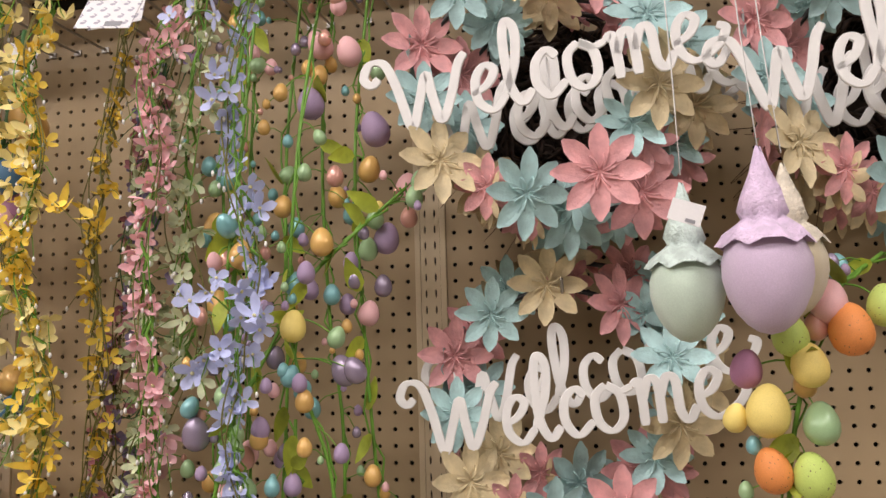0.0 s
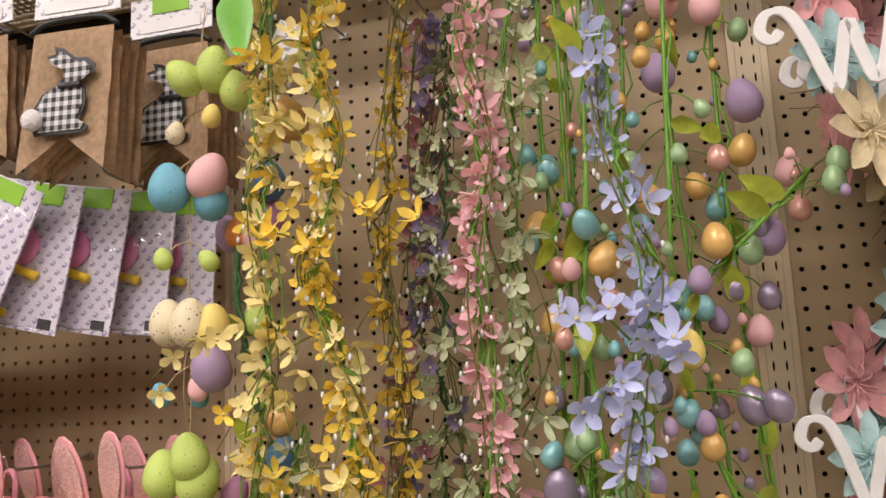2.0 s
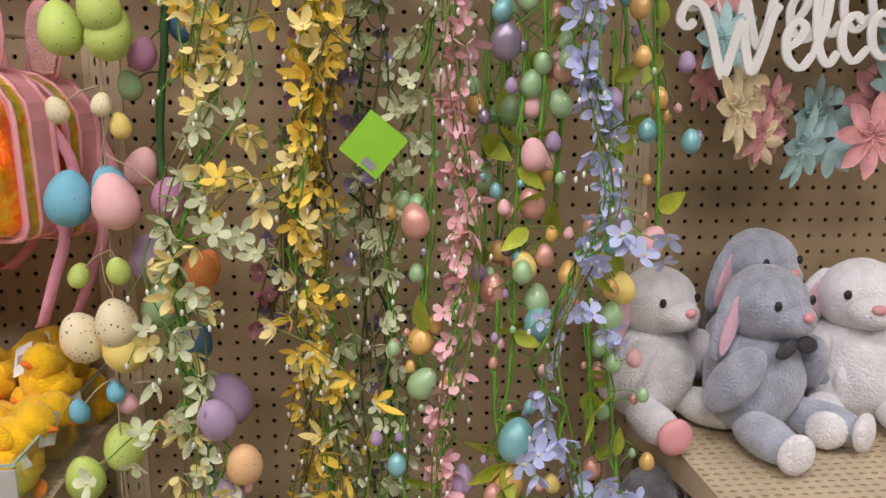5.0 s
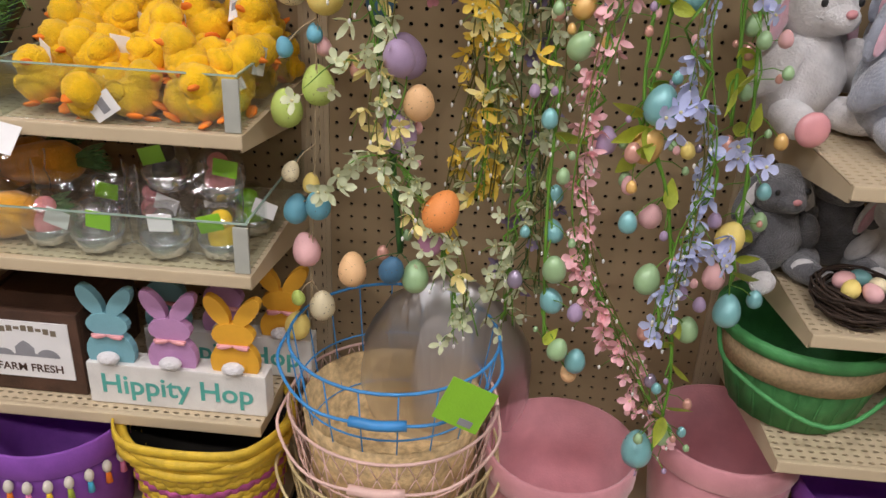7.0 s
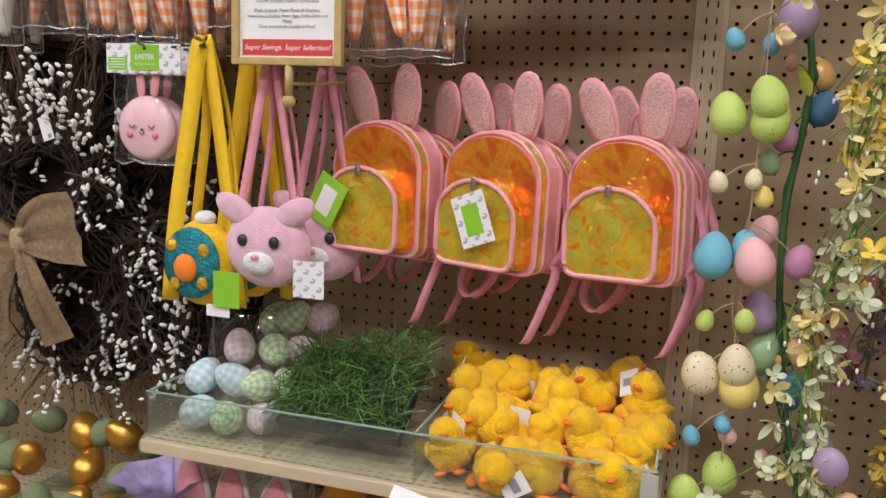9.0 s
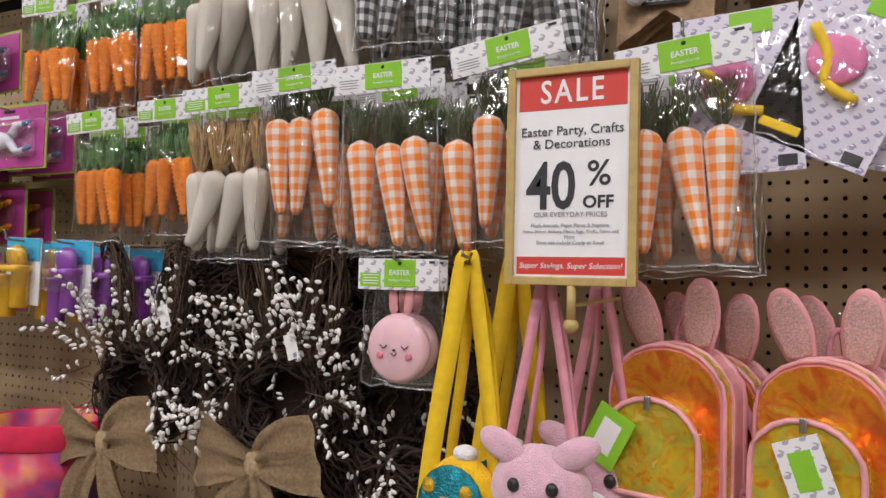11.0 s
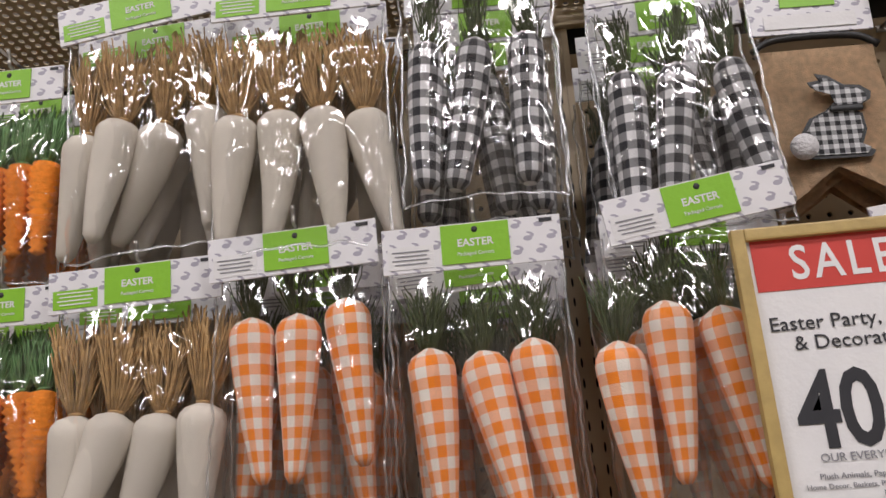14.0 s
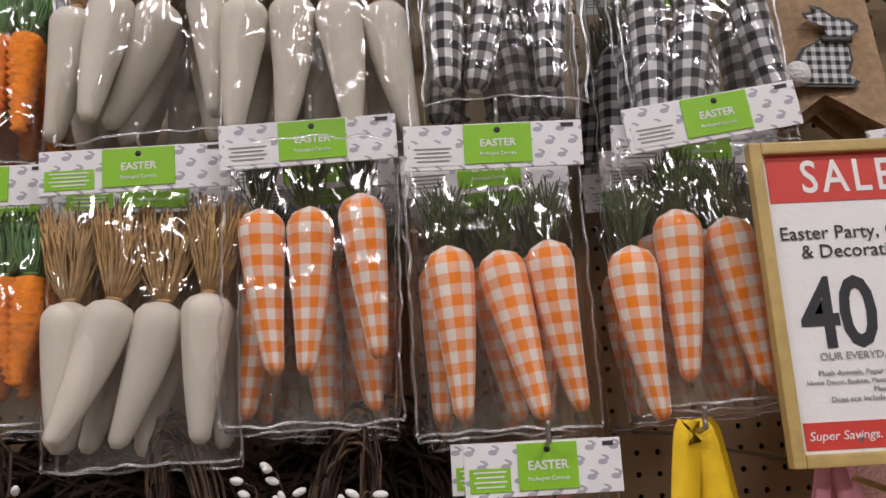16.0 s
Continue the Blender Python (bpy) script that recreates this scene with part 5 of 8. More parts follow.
def craft_kit(x, y, z, turn, tilt=0):
    k = thing("craft_kit", pose(x, y, z, tilt, turn, 0), "rabbit craft kit on a patterned card in clear film", "craft kit", "craft kits")
    part("card", box(0.15, 0.003, 0.205, 0.001, (0, 0, -0.1025)), KITCARD, k, smooth=False)
    part("label_panel", box(0.05, 0.001, 0.028, 0, (0.02, -0.0024, -0.016)), LIMECARD, k, "lime green label panel", smooth=False)
    part("yellow_piece", tube(smooth_line([(-0.05, -0.006, -0.06), (-0.02, -0.008, -0.09), (-0.01, -0.008, -0.12), (0.03, -0.006, -0.13)], 4), 0.007, 6), KITY, k)
    part("pink_piece", ellipsoid(0.035, 0.006, 0.03, (-0.01, -0.006, -0.09)), KITP, k)
    part("yellow_strip", box(0.05, 0.004, 0.012, 0.002, (-0.035, -0.005, -0.185)), KITY, k)
    part("barcode", box(0.022, 0.0005, 0.014, 0, (0.055, -0.002, -0.192)), INK, k, smooth=False)
    s = film_bag(k, 0.14, 0.17, 0.02, int(x * 100) + 5, top=-0.03, name="film")
    return k


for i, (x, tn) in enumerate(((-0.985, 25), (-0.955, 12), (-0.905, 10), (-0.858, 6), (-0.815, 3))):
    craft_kit(x, -0.24 + 0.035 * i, 1.845 - 0.004 * i, tn)
craft_kit(-1.15, -0.24, 1.84, -3)
hook(-0.98, 1.845, 0.22)
hook(-0.86, 1.845, 0.2)

# ---------- rabbit backpacks and bags ----------


def arch(w, h, n=10):
    """A panel outline: square foot with round corners, arched head."""
    pts = []
    for k in range(5):
        a = math.pi + math.pi / 2 * k / 4
        pts.append((-w / 2 + 0.018 + 0.018 * math.cos(a), 0.018 + 0.018 * math.sin(a)))
    for k in range(5):
        a = 1.5 * math.pi + math.pi / 2 * k / 4
        pts.append((w / 2 - 0.018 + 0.018 * math.cos(a), 0.018 + 0.018 * math.sin(a)))
    for k in range(n + 1):
        a = math.pi * k / n
        pts.append((w / 2 * math.cos(a), h - w * 0.42 + w * 0.42 * math.sin(a)))
    return pts


def piping(outline, r, y):
    pts = [(x, y, z) for x, z in outline]
    return tube(pts + pts[:2], r, 6)


def backpack(x, y, z, turn, lean, label, tag):
    b = thing("backpack", pose(x, y, z, 0, lean, turn), label, "backpack", "rabbit backpacks")
    W, H, D = 0.160, 0.200, 0.062
    part("body", outline_plate(arch(W, H), D, y=-D / 2), PINKTRIM, b, "pink vinyl body", smooth=False)
    part("front_panel", outline_plate(arch(W - 0.012, H - 0.012), 0.006, y=-D / 2 - 0.006), HOLO, b, "orange holographic front panel", m=pose(0, 0, 0.006), smooth=False)
    part("front_piping", piping(arch(W, H), 0.0032, -D / 2), PINKTRIM, b)
    part("middle_piping", piping(arch(W + 0.003, H + 0.002), 0.003, -D / 2 + 0.022), PINKTRIM, b)
    part("side_window", outline_plate(arch(W + 0.002, H + 0.0015), 0.020, y=-D / 2 + 0.004), HOLO2, b, "yellow holographic side", smooth=False)
    part("back_piping", piping(arch(W, H), 0.0045, D / 2), PINKTRIM, b)
    pk = part("pocket", outline_plate(arch(W * 0.82, H * 0.62), 0.03, y=-D / 2 - 0.034), HOLO2, b, "yellow holographic front pocket", m=pose(-0.004, 0, 0.008), smooth=False)
    part("pocket_piping", piping(arch(W * 0.82, H * 0.62), 0.0042, -D / 2 - 0.034), PINKTRIM, pk)
    part("zip_pull", box(0.008, 0.004, 0.018, 0.002, (0, -D / 2 - 0.042, H * 0.6)), METAL, pk)
    for sx, lean2 in ((-0.032, -18), (0.032, 6)):
        ear = lathe([(0.010, 0), (0.020, 0.012), (0.026, 0.040), (0.026, 0.064), (0.020, 0.088), (0.011, 0.099), (0.002, 0.102)], 16, squash=0.16)
        e = part("ear", ear, PINKTRIM, b, "pink rabbit ear", m=pose(sx, 0.0, H - 0.012, 8, lean2, 0))
        part("glitter_lining", lathe([(0.002, 0.008), (0.016, 0.016), (0.0215, 0.040), (0.0215, 0.064), (0.016, 0.084), (0.004, 0.095)], 16, squash=0.1), GLITTER, e, "glittery ear lining", m=pose(0, -0.0045, 0))
    for pts in ([(0.062, D / 2, 0.02), (0.088, D / 2 - 0.01, 0.0), (0.080, 0.0, -0.055), (0.062, 0.0, -0.10), (0.050, 0.008, -0.112)], [(0.070, D / 2, H * 0.7), (0.094, D / 2 + 0.01, H * 0.4), (0.092, D / 2, 0.03), (0.072, D / 2 - 0.012, 0.0)], [(-0.062, D / 2, 0.02), (-0.070, 0.01, -0.035), (-0.045, 0.0, -0.055), (-0.02, 0.016, -0.03), (-0.01, 0.022, 0.0)]):
        part("strap", ribbon(smooth_line(pts, 6), 0.013, 0.0016, (0.75, 0.65, 0)), PSTRAP, b, "hanging pink strap")
    part("carry_loop", tube(smooth_line([(-0.02, 0.034, H - 0.02), (-0.012, 0.036, H + 0.03), (0.012, 0.036, H + 0.03), (0.02, 0.034, H - 0.02)], 4), 0.004, 6), PSTRAP, b)
    if tag:
        t = part("swing_tag", box(0.056, 0.0012, 0.075, 0, (0, 0, -0.03)), LIMECARD if tag == "lime" else CARD, b, "printed swing tag", m=pose(-0.01 if tag != "lime" else -0.045, -D / 2 - 0.046, 0.105, 0, -22 if tag != "lime" else 28, 0), smooth=False)
        part("label_panel", box(0.028, 0.0006, 0.045, 0, (0, -0.001, -0.03)), LIMECARD if tag != "lime" else PAPER, t, smooth=False)
    return b


backpack(-1.225, -0.19, 1.218, -14, 0, "pink rabbit-ear backpack with orange holographic panel", "lime")
backpack(-1.040, -0.20, 1.210, -18, 1, "orange holographic rabbit backpack with a printed tag", "card")
backpack(-0.848, -0.20, 1.210, -16, -2, "yellow holographic rabbit backpack with pink trim", "")
for bx in (-1.195, -1.02, -0.835):
    backpack(bx, -0.10, 1.200, -16, 2, "pink rabbit-ear backpack hanging behind another", "")
for hx in (-1.20, -1.03, -0.84):
    hook(hx, 1.445, 0.17)


def sling(parent, w, top, mat_, y=0.0, wide=0.026):
    """Four lengths of webbing that fan down from one peg."""
    for sx, dy, tw, part_wide in ((-1, 0.0, 0.25, 1.0), (1, 0.006, -0.3, 1.0), (-0.72, 0.035, 0.9, 0.6), (0.80, 0.045, -0.8, 0.6)):
        pts = smooth_line([(sx * w, y + dy, 0), (sx * w * 0.74, y + dy - 0.004, top * 0.33), (sx * w * 0.36, y + dy, top * 0.72), (sx * 0.007, y + dy * 0.4 + 0.002, top - 0.008), (sx * 0.001, y + dy * 0.4 + 0.004, top)], 5)
        part("strap", ribbon(pts, wide * part_wide, 0.0025, (1, tw, 0)), mat_, parent, "long webbing strap")


SEQUIN = mat("teal and gold sequins", (0.02, 0.26, 0.32), 0.25, 0.6, vary=0.5, scale=120, bump=1.0, bscale=300)
SEQUING = mat("gold sequins", (0.80, 0.48, 0.03), 0.25, 0.5, vary=0.4, scale=120, bump=1.0, bscale=300)
for dx, dy, front in ((0, 0, True), (0.035, 0.085, False)):
    yb = thing("yellow_duck_bag", pose(-1.485 + dx, -0.30 + dy, 1.125), "round yellow plush bag with teal sequins on a yellow strap", "bag", "plush shoulder bags")
    part("body", ellipsoid(0.058, 0.030, 0.068, (0, 0, 0.066), u=20, v=12), PLUSHY, yb)
    part("sequin_face", ellipsoid(0.050, 0.012, 0.056, (-0.006, -0.023, 0.068), u=18, v=10), SEQUIN, yb, "teal sequin face")
    part("beak", ellipsoid(0.020, 0.010, 0.022, (-0.008, -0.036, 0.062)), BEAK, yb, "orange sequin beak")
    for gx, gz in ((-0.035, 0.095), (0.02, 0.09), (-0.03, 0.035), (0.018, 0.04)):
        part("gold_patch", ellipsoid(0.010, 0.006, 0.011, (gx, -0.031, gz), u=8, v=6), SEQUING, yb)
    part("tuft", ellipsoid(0.018, 0.014, 0.012, (0.004, 0, 0.136)), PLUSHW, yb, "white feather tuft")
    sling(yb, 0.062, 0.40, YSTRAP)
    if front:
        part("swing_tag", box(0.045, 0.0012, 0.055, 0, (0.062, -0.034, 0.035)), LIMECARD, yb, "lime green swing tag", smooth=False)
        part("paper_tag", box(0.04, 0.0012, 0.018, 0, (0.045, -0.03, 0.0)), PAPER, yb, "white paper tag", smooth=False)
    pb = thing("pink_rabbit_bag", pose(-1.372 + dx * 1.4, -0.30 + dy, 1.165), "pink plush rabbit-face bag on pink webbing straps", "bag", "plush shoulder bags")
    part("body", ellipsoid(0.070, 0.032, 0.062, (0, 0, 0.060), u=20, v=12), PLUSHP, pb)
    part("muzzle", ellipsoid(0.026, 0.012, 0.018, (0, -0.028, 0.040)), PLUSHW, pb, "white muzzle")
    part("nose", ellipsoid(0.007, 0.005, 0.005, (0, -0.040, 0.050), u=8, v=6), PINKTRIM, pb)
    for ex in (-0.026, 0.026):
        part("eye", ellipsoid(0.0085, 0.006, 0.0095, (ex, -0.030, 0.072), u=10, v=8), BLACK, pb, "glossy black eye")
        part("ear", ellipsoid(0.020, 0.010, 0.036, (ex * 1.9, -0.012, 0.116), (0, 62 if ex > 0 else -62, 0)), PLUSHP, pb, "floppy ear")
    sling(pb, 0.060, 0.33, PSTRAP, wide=0.014)
    if front:
        part("swing_tag", box(0.05, 0.0012, 0.055, 0, (0.078, -0.02, 0.02)), CARD, pb, "printed swing tag", smooth=False)
hook(-1.482, 1.525, 0.32)
hook(-1.355, 1.495, 0.32)

# ---------- sale sign ----------
sg = thing("sale_sign", pose(-1.331, -0.322, 1.632) @ Matrix.Diagonal((1, 1, 0.968, 1)), "gold framed sale sign reading forty percent off", "sign", "")
SW, SH, FR = 0.172, 0.288, 0.011
part("board", box(SW - 0.008, 0.003, SH - 0.008), PAPER, sg, "white printed sign board", smooth=False)
for sx in (-1, 1):
    part("frame_side", box(FR, 0.012, SH, 0.002, (sx * (SW / 2 - FR / 2), -0.002, 0)), GOLDWOOD, sg, smooth=False)
    part("frame_rail", box(SW - 2 * FR, 0.012, FR, 0.002, (0, -0.002, sx * (SH / 2 - FR / 2))), GOLDWOOD, sg, smooth=False)
part("red_band", box(SW - 2 * FR - 0.008, 0.0006, 0.046, 0, (0, -0.0018, 0.1105)), REDINK, sg, smooth=False)
part("red_band", box(SW - 2 * FR - 0.008, 0.0006, 0.023, 0, (0, -0.0018, -0.1185)), REDINK, sg, smooth=False)
for words, size, z, m_, bold, sh, sc in (("SALE", 0.043, 0.0965, PAPER, 0.0005, 0, 0.72), ("Easter Party, Crafts", 0.0172, 0.0530, INK, 0.0, 0, 1), ("& Decorations", 0.0172, 0.0360, INK, 0.0, 0, 1), ("OUR EVERYDAY PRICES", 0.0092, -0.0545, GREYINK, 0, 0, 1), ("Plush Animals, Paper Plates & Napkins,", 0.0066, -0.068, GREYINK, 0, 0, 1), ("Home Decor, Baskets, Plastic Eggs, Crafts, Fabric and", 0.0058, -0.0755, GREYINK, 0, 0, 1), ("More", 0.0066, -0.083, GREYINK, 0, 0, 1), ("Does not include Candy or Food", 0.0066, -0.0905, GREYINK, 0, 0, 1), ("Super Savings. Super Selection!", 0.0108, -0.122, PAPER, 0.0, 0.2, 1)):
    me = text_mesh(words, size, m_, "lettering", bold=bold, shear=sh, spacing=1.22 if words == "SALE" else 1.0)
    for v in me.vertices:
        v.co.x *= 0.80 if words == "SALE" else 1.0
    part("lettering", me, None, sg, m=pose(0, -0.0024, z))
for digit, dx in (("4", -0.0425), ("0", -0.0095)):
    me = text_mesh(digit, 0.078, INK, "numeral", bold=0.0014)
    me.transform(Matrix.Diagonal((0.86, 1, 1.12, 1)))
    part("numeral", me, None, sg, "bold black numeral", m=pose(dx, -0.0020, -0.043))
part("lettering", text_mesh("%", 0.046, INK, "lettering", bold=0.0004), None, sg, m=pose(0.037, -0.0020, -0.014))
part("lettering", text_mesh("OFF", 0.0225, INK, "lettering", bold=0.0006), None, sg, m=pose(0.036, -0.0020, -0.043))
part("holder_stem", tube([(0.004, -0.002, -0.144), (0.004, -0.002, -0.19)], 0.006, 10), GOLDWOOD, sg, "cream plastic holder stem")
part("holder_knob", ellipsoid(0.010, 0.010, 0.010, (0.004, -0.002, -0.196)), GOLDWOOD, sg)
part("holder_arm", tube([(0.004, 0.0, -0.17), (0.03, 0.16, -0.16), (0.03, 0.322, -0.15)], 0.003, 6), GOLDWOOD, sg)

# ---------- bags of craft carrots ----------


def carrot_mesh(length, rad, material, bend, rib=0.0, n=14, blunt=False):
    prof = []
    steps = 26 if rib else 22
    for i in range(steps + 1):
        t = i / steps
        r = rad * math.sqrt(max(0.02, 1 - max(0, 1 - t * 6.5) ** 2)) * (1 - 0.66 * t**1.3 if not blunt else 1 - 0.35 * t**2)
        if rib:
            r *= 1 + rib * math.sin(i * math.pi)
            r += rad * rib * (0.5 if i % 2 else -0.5)
        if t > 0.97:
            r *= 0.55
        prof.append((max(r, 0.0012), -t * length))
    bm = lathe(prof, n)
    uv = bm.loops.layers.uv.verify()
    for f in bm.faces:
        for loop in f.loops:
            loop[uv].uv.y = -loop.vert.co.z / length
    for v in bm.verts:
        v.co.x += bend * (v.co.z / length) ** 2
    return finish(bm, "carrot", material)


def tuft_mesh(material, height, spread, n, seed, width=0.0016, tie=True):
    r = random.Random(seed)
    bm = bmesh.new()
    for k in range(n):
        a = r.uniform(0, 6.28)
        b = Vector((math.cos(a) * 0.005, math.sin(a) * 0.004, 0))
        e = Vector((math.cos(a) * spread * r.uniform(0.2, 1) + r.gauss(0, 0.004), math.sin(a) * spread * 0.35, height * r.uniform(0.7, 1.05)))
        mid = b.lerp(e, 0.45) + Vector((r.gauss(0, 0.0045), r.gauss(0, 0.002), 0.004))
        ribbon(smooth_line([b, mid, e], 2), width * r.uniform(0.6, 1.2), 0.0005, (1, r.uniform(-0.6, 0.6), 0), bm)
    if tie:
        tube([(0.007 * math.cos(a), 0.006 * math.sin(a), 0.004) for a in (2 * math.pi * k / 8 for k in range(9))], 0.0016, 5, bm)
    return finish(bm, "leafy_top", material)


CARROT = {
    "gingham": [carrot_mesh(0.159, 0.0240, CHECKO, b) for b in (-0.006, 0.0, 0.012)],
    "check": [carrot_mesh(0.165, 0.0188, CHECKB, b, blunt=True) for b in (-0.006, 0.0, 0.010)],
    "canvas": [carrot_mesh(0.140, 0.0255, CANVAS, b) for b in (-0.010, 0.006, -0.016)],
    "twine": [carrot_mesh(0.108, 0.0188, TWINE, b, rib=0.20) for b in (-0.006, 0.0, 0.008)],
}
TOPS = {
    "gingham": [tuft_mesh(GREENS, 0.062, 0.030, 64, s, 0.0010, False) for s in (1, 2)],
    "check": [tuft_mesh(GREENS, 0.070, 0.016, 52, s, 0.0010, False) for s in (3, 4)],
    "canvas": [tuft_mesh(RAFFIA, 0.095, 0.036, 120, s, 0.0019) for s in (5, 6)],
    "twine": [tuft_mesh(GREENS2, 0.066, 0.022, 90, s, 0.0018) for s in (7, 8)],
}
SPEC = {
    "gingham": dict(w=0.166, card=0.043, bag=0.245, xs=(-0.048, -0.001, 0.046), drop=0.106, depth=0.05, tilts=(3, -5, 2)),
    "check": dict(w=0.158, card=0.043, bag=0.245, xs=(-0.050, 0.0, 0.050), drop=0.105, depth=0.05, tilts=(6, -7, 1)),
    "canvas": dict(w=0.180, card=0.043, bag=0.262, xs=(-0.066, -0.024, 0.020, 0.064), drop=0.142, depth=0.055, tilts=(2, 10, 16, -5)),
    "twine": dict(w=0.135, card=0.040, bag=0.215, xs=(-0.045, -0.015, 0.016, 0.046), drop=0.105, depth=0.045, tilts=(8, 3, -3, 0)),
}
LABELS = {
    "gingham": "clear bag of orange gingham fabric carrots with green tops", "check": "clear bag of black and white checked fabric carrots",
    "canvas": "clear bag of cream canvas carrots with raffia tops", "twine": "clear bag of orange twine-wrapped carrots with green tops",
}


def carrot_bag(kind, x, y, z, roll=0.0, lift=0.0, card_tilt=0.0, seed=1, tilts=None, dz=(0, 0, 0, 0), dx=0.0):
    r = random.Random(seed)
    s = SPEC[kind]
    b = thing("carrot_bag", pose(x, y, z, 0, roll, 0), LABELS[kind], "craft carrots", "bags of craft carrots")
    header(b, s["w"], s["card"], m=pose(0, -0.026, 0, 4, card_tilt, 0), lime=kind in ("canvas", "twine"))
    film = film_bag(b, s["w"], s["bag"], s["depth"] + 0.012, seed, top=-s["card"] * 0.8)
    film.location.x = dx * 0.6
    for i, cx in enumerate(s["xs"]):
        tilt = tilts[i] if tilts else s["tilts"][i] + r.uniform(-4, 4)
        c = part("carrot", CARROT[kind][(i + seed) % 3], None, b, m=pose(cx + dx, r.uniform(-0.006, 0.006), -s["drop"] + r.uniform(-0.004, 0.004) + lift + dz[i], 0, tilt, r.uniform(-25, 25)))
        tagged(part("leafy_top", TOPS[kind][(i + seed) % 2], None, c, m=pose(0, 0, -0.004, 0, -tilt * 0.6 + r.uniform(-5, 5), 0)), kind="stuff")
    return b


def carrot_stack(kind, x, z, roll=0.0, deep=4, seed=1, y=-0.26, lift=0.0, card_tilt=0.0, tilts=None, dz=(0, 0, 0, 0), dx=0.0):
    carrot_bag(kind, x, y, z, roll, lift, card_tilt, seed, tilts, dz, dx)
    for i in range(1, deep):
        carrot_bag(kind, x + 0.006 * math.sin(seed + i * 2), y + 0.055 * i, z - 0.006 * i, roll * 0.3 + 2 * math.sin(seed * 3 + i), 0, 2 * math.cos(seed + i), seed + 7 * i)
    hook(x + 0.004, z - 0.004, abs(y) + 0.03, 0.004)


# lower row
carrot_stack("gingham", -1.811, 1.830, 1, 4, 2, -0.255, lift=0.026, card_tilt=-3, tilts=(-2, -1, -6), dz=(0, 0.002, 0.014))
carrot_stack("gingham", -1.638, 1.815, 0, 4, 3, -0.265, tilts=(-5, -12, -4), dz=(-0.004, -0.006, 0))
carrot_stack("gingham", -1.437, 1.830, -2, 4, 5, -0.275, lift=-0.005, card_tilt=-6, tilts=(1, 1, -6), dz=(-0.022, 0.008, 0), dx=-0.036)
carrot_stack("gingham", -1.205, 1.800, -1, 3, 7, -0.265, card_tilt=-5)
carrot_stack("canvas", -1.978, 1.818, -1, 2, 4, -0.235, tilts=(6, 15, 14, 7), dz=(0.004, 0, -0.002, 0.004))
carrot_stack("twine", -2.135, 1.812, 0, 3, 6, -0.215)
carrot_stack("twine", -2.312, 1.800, 1, 3, 8, -0.23, card_tilt=-3)
# upper row
carrot_stack("canvas", -1.985, 2.125, -3, 3, 9, -0.25, card_tilt=-4, tilts=(9, 15, 25, -5), dz=(-0.006, 0, -0.008, 0.006))
carrot_stack("canvas", -1.800, 2.105, 1, 3, 10, -0.27, tilts=(7, -4, -11, -10))
carrot_stack("check", -1.615, 2.120, 1, 4, 11, -0.275, lift=0.004, tilts=(6, 9, 3))
carrot_stack("check", -1.428, 2.070, -2, 4, 12, -0.27, tilts=(3, 11, -4))
carrot_stack("twine", -2.145, 2.065, 1, 3, 13, -0.225)
carrot_stack("twine", -2.30, 2.055, -1, 3, 14, -0.225)
carrot_stack("twine", -2.455, 2.045, 2, 3, 15, -0.235)

# ---------- rabbit coin purse in its bag ----------
for i in range(2):
    pk = thing("purse_pack", pose(-1.612 - 0.010 * i, -0.255 + 0.045 * i, 1.525), "pink rabbit-face purse in a clear bag with printed header", "purse", "rabbit purse packs")
    header(pk, 0.138, 0.046, m=pose(0, -0.016, 0), lime=True)
    film_bag(pk, 0.136, 0.150, 0.035, 60 + i, top=-0.038)
    part("purse", lathe([(0.002, -0.011), (0.044, -0.011), (0.050, -0.006), (0.052, 0), (0.050, 0.007), (0.044, 0.012), (0.002, 0.013)], 28), mat("pink soft vinyl", (0.84, 0.54, 0.58), 0.35, vary=0.05, coat=0.2), pk, m=pose(0, -0.008, -0.132, 90, 0, 0))
    for ex, tl in ((-0.010, -4), (0.012, 8)):
        part("ear", lathe([(0.003, 0), (0.0075, 0.01), (0.008, 0.03), (0.0055, 0.042), (0.001, 0.046)], 10, squash=0.5), PINKTRIM, pk, m=pose(ex, -0.008, -0.085, 0, tl, 0))
    if i == 0:
        for ex in (-0.018, 0.018):
            part("eye", tube(smooth_line([(ex - 0.006, -0.023, -0.127), (ex, -0.0235, -0.1315), (ex + 0.006, -0.023, -0.127)], 4), 0.0009, 5), BLACK, pk, "smiling stitched eye")
            part("cheek", ellipsoid(0.006, 0.0012, 0.005, (ex * 1.35, -0.0225, -0.142), u=8, v=6), mat("rose blush", (0.75, 0.2, 0.28), 0.6), pk)
        part("nose", ellipsoid(0.003, 0.0012, 0.002, (0, -0.0232, -0.134), u=8, v=6), BLACK, pk)
        part("mouth", tube(smooth_line([(-0.005, -0.0232, -0.138), (0, -0.0235, -0.142), (0.005, -0.0232, -0.138)], 3), 0.0008, 5), BLACK, pk)
hook(-1.608, 1.52, 0.29)

# ---------- twig wreaths with white berries and burlap bows ----------


BERRY = finish(ellipsoid(0.0036, 0.0036, 0.0070, u=6, v=5), "berry", PIP)


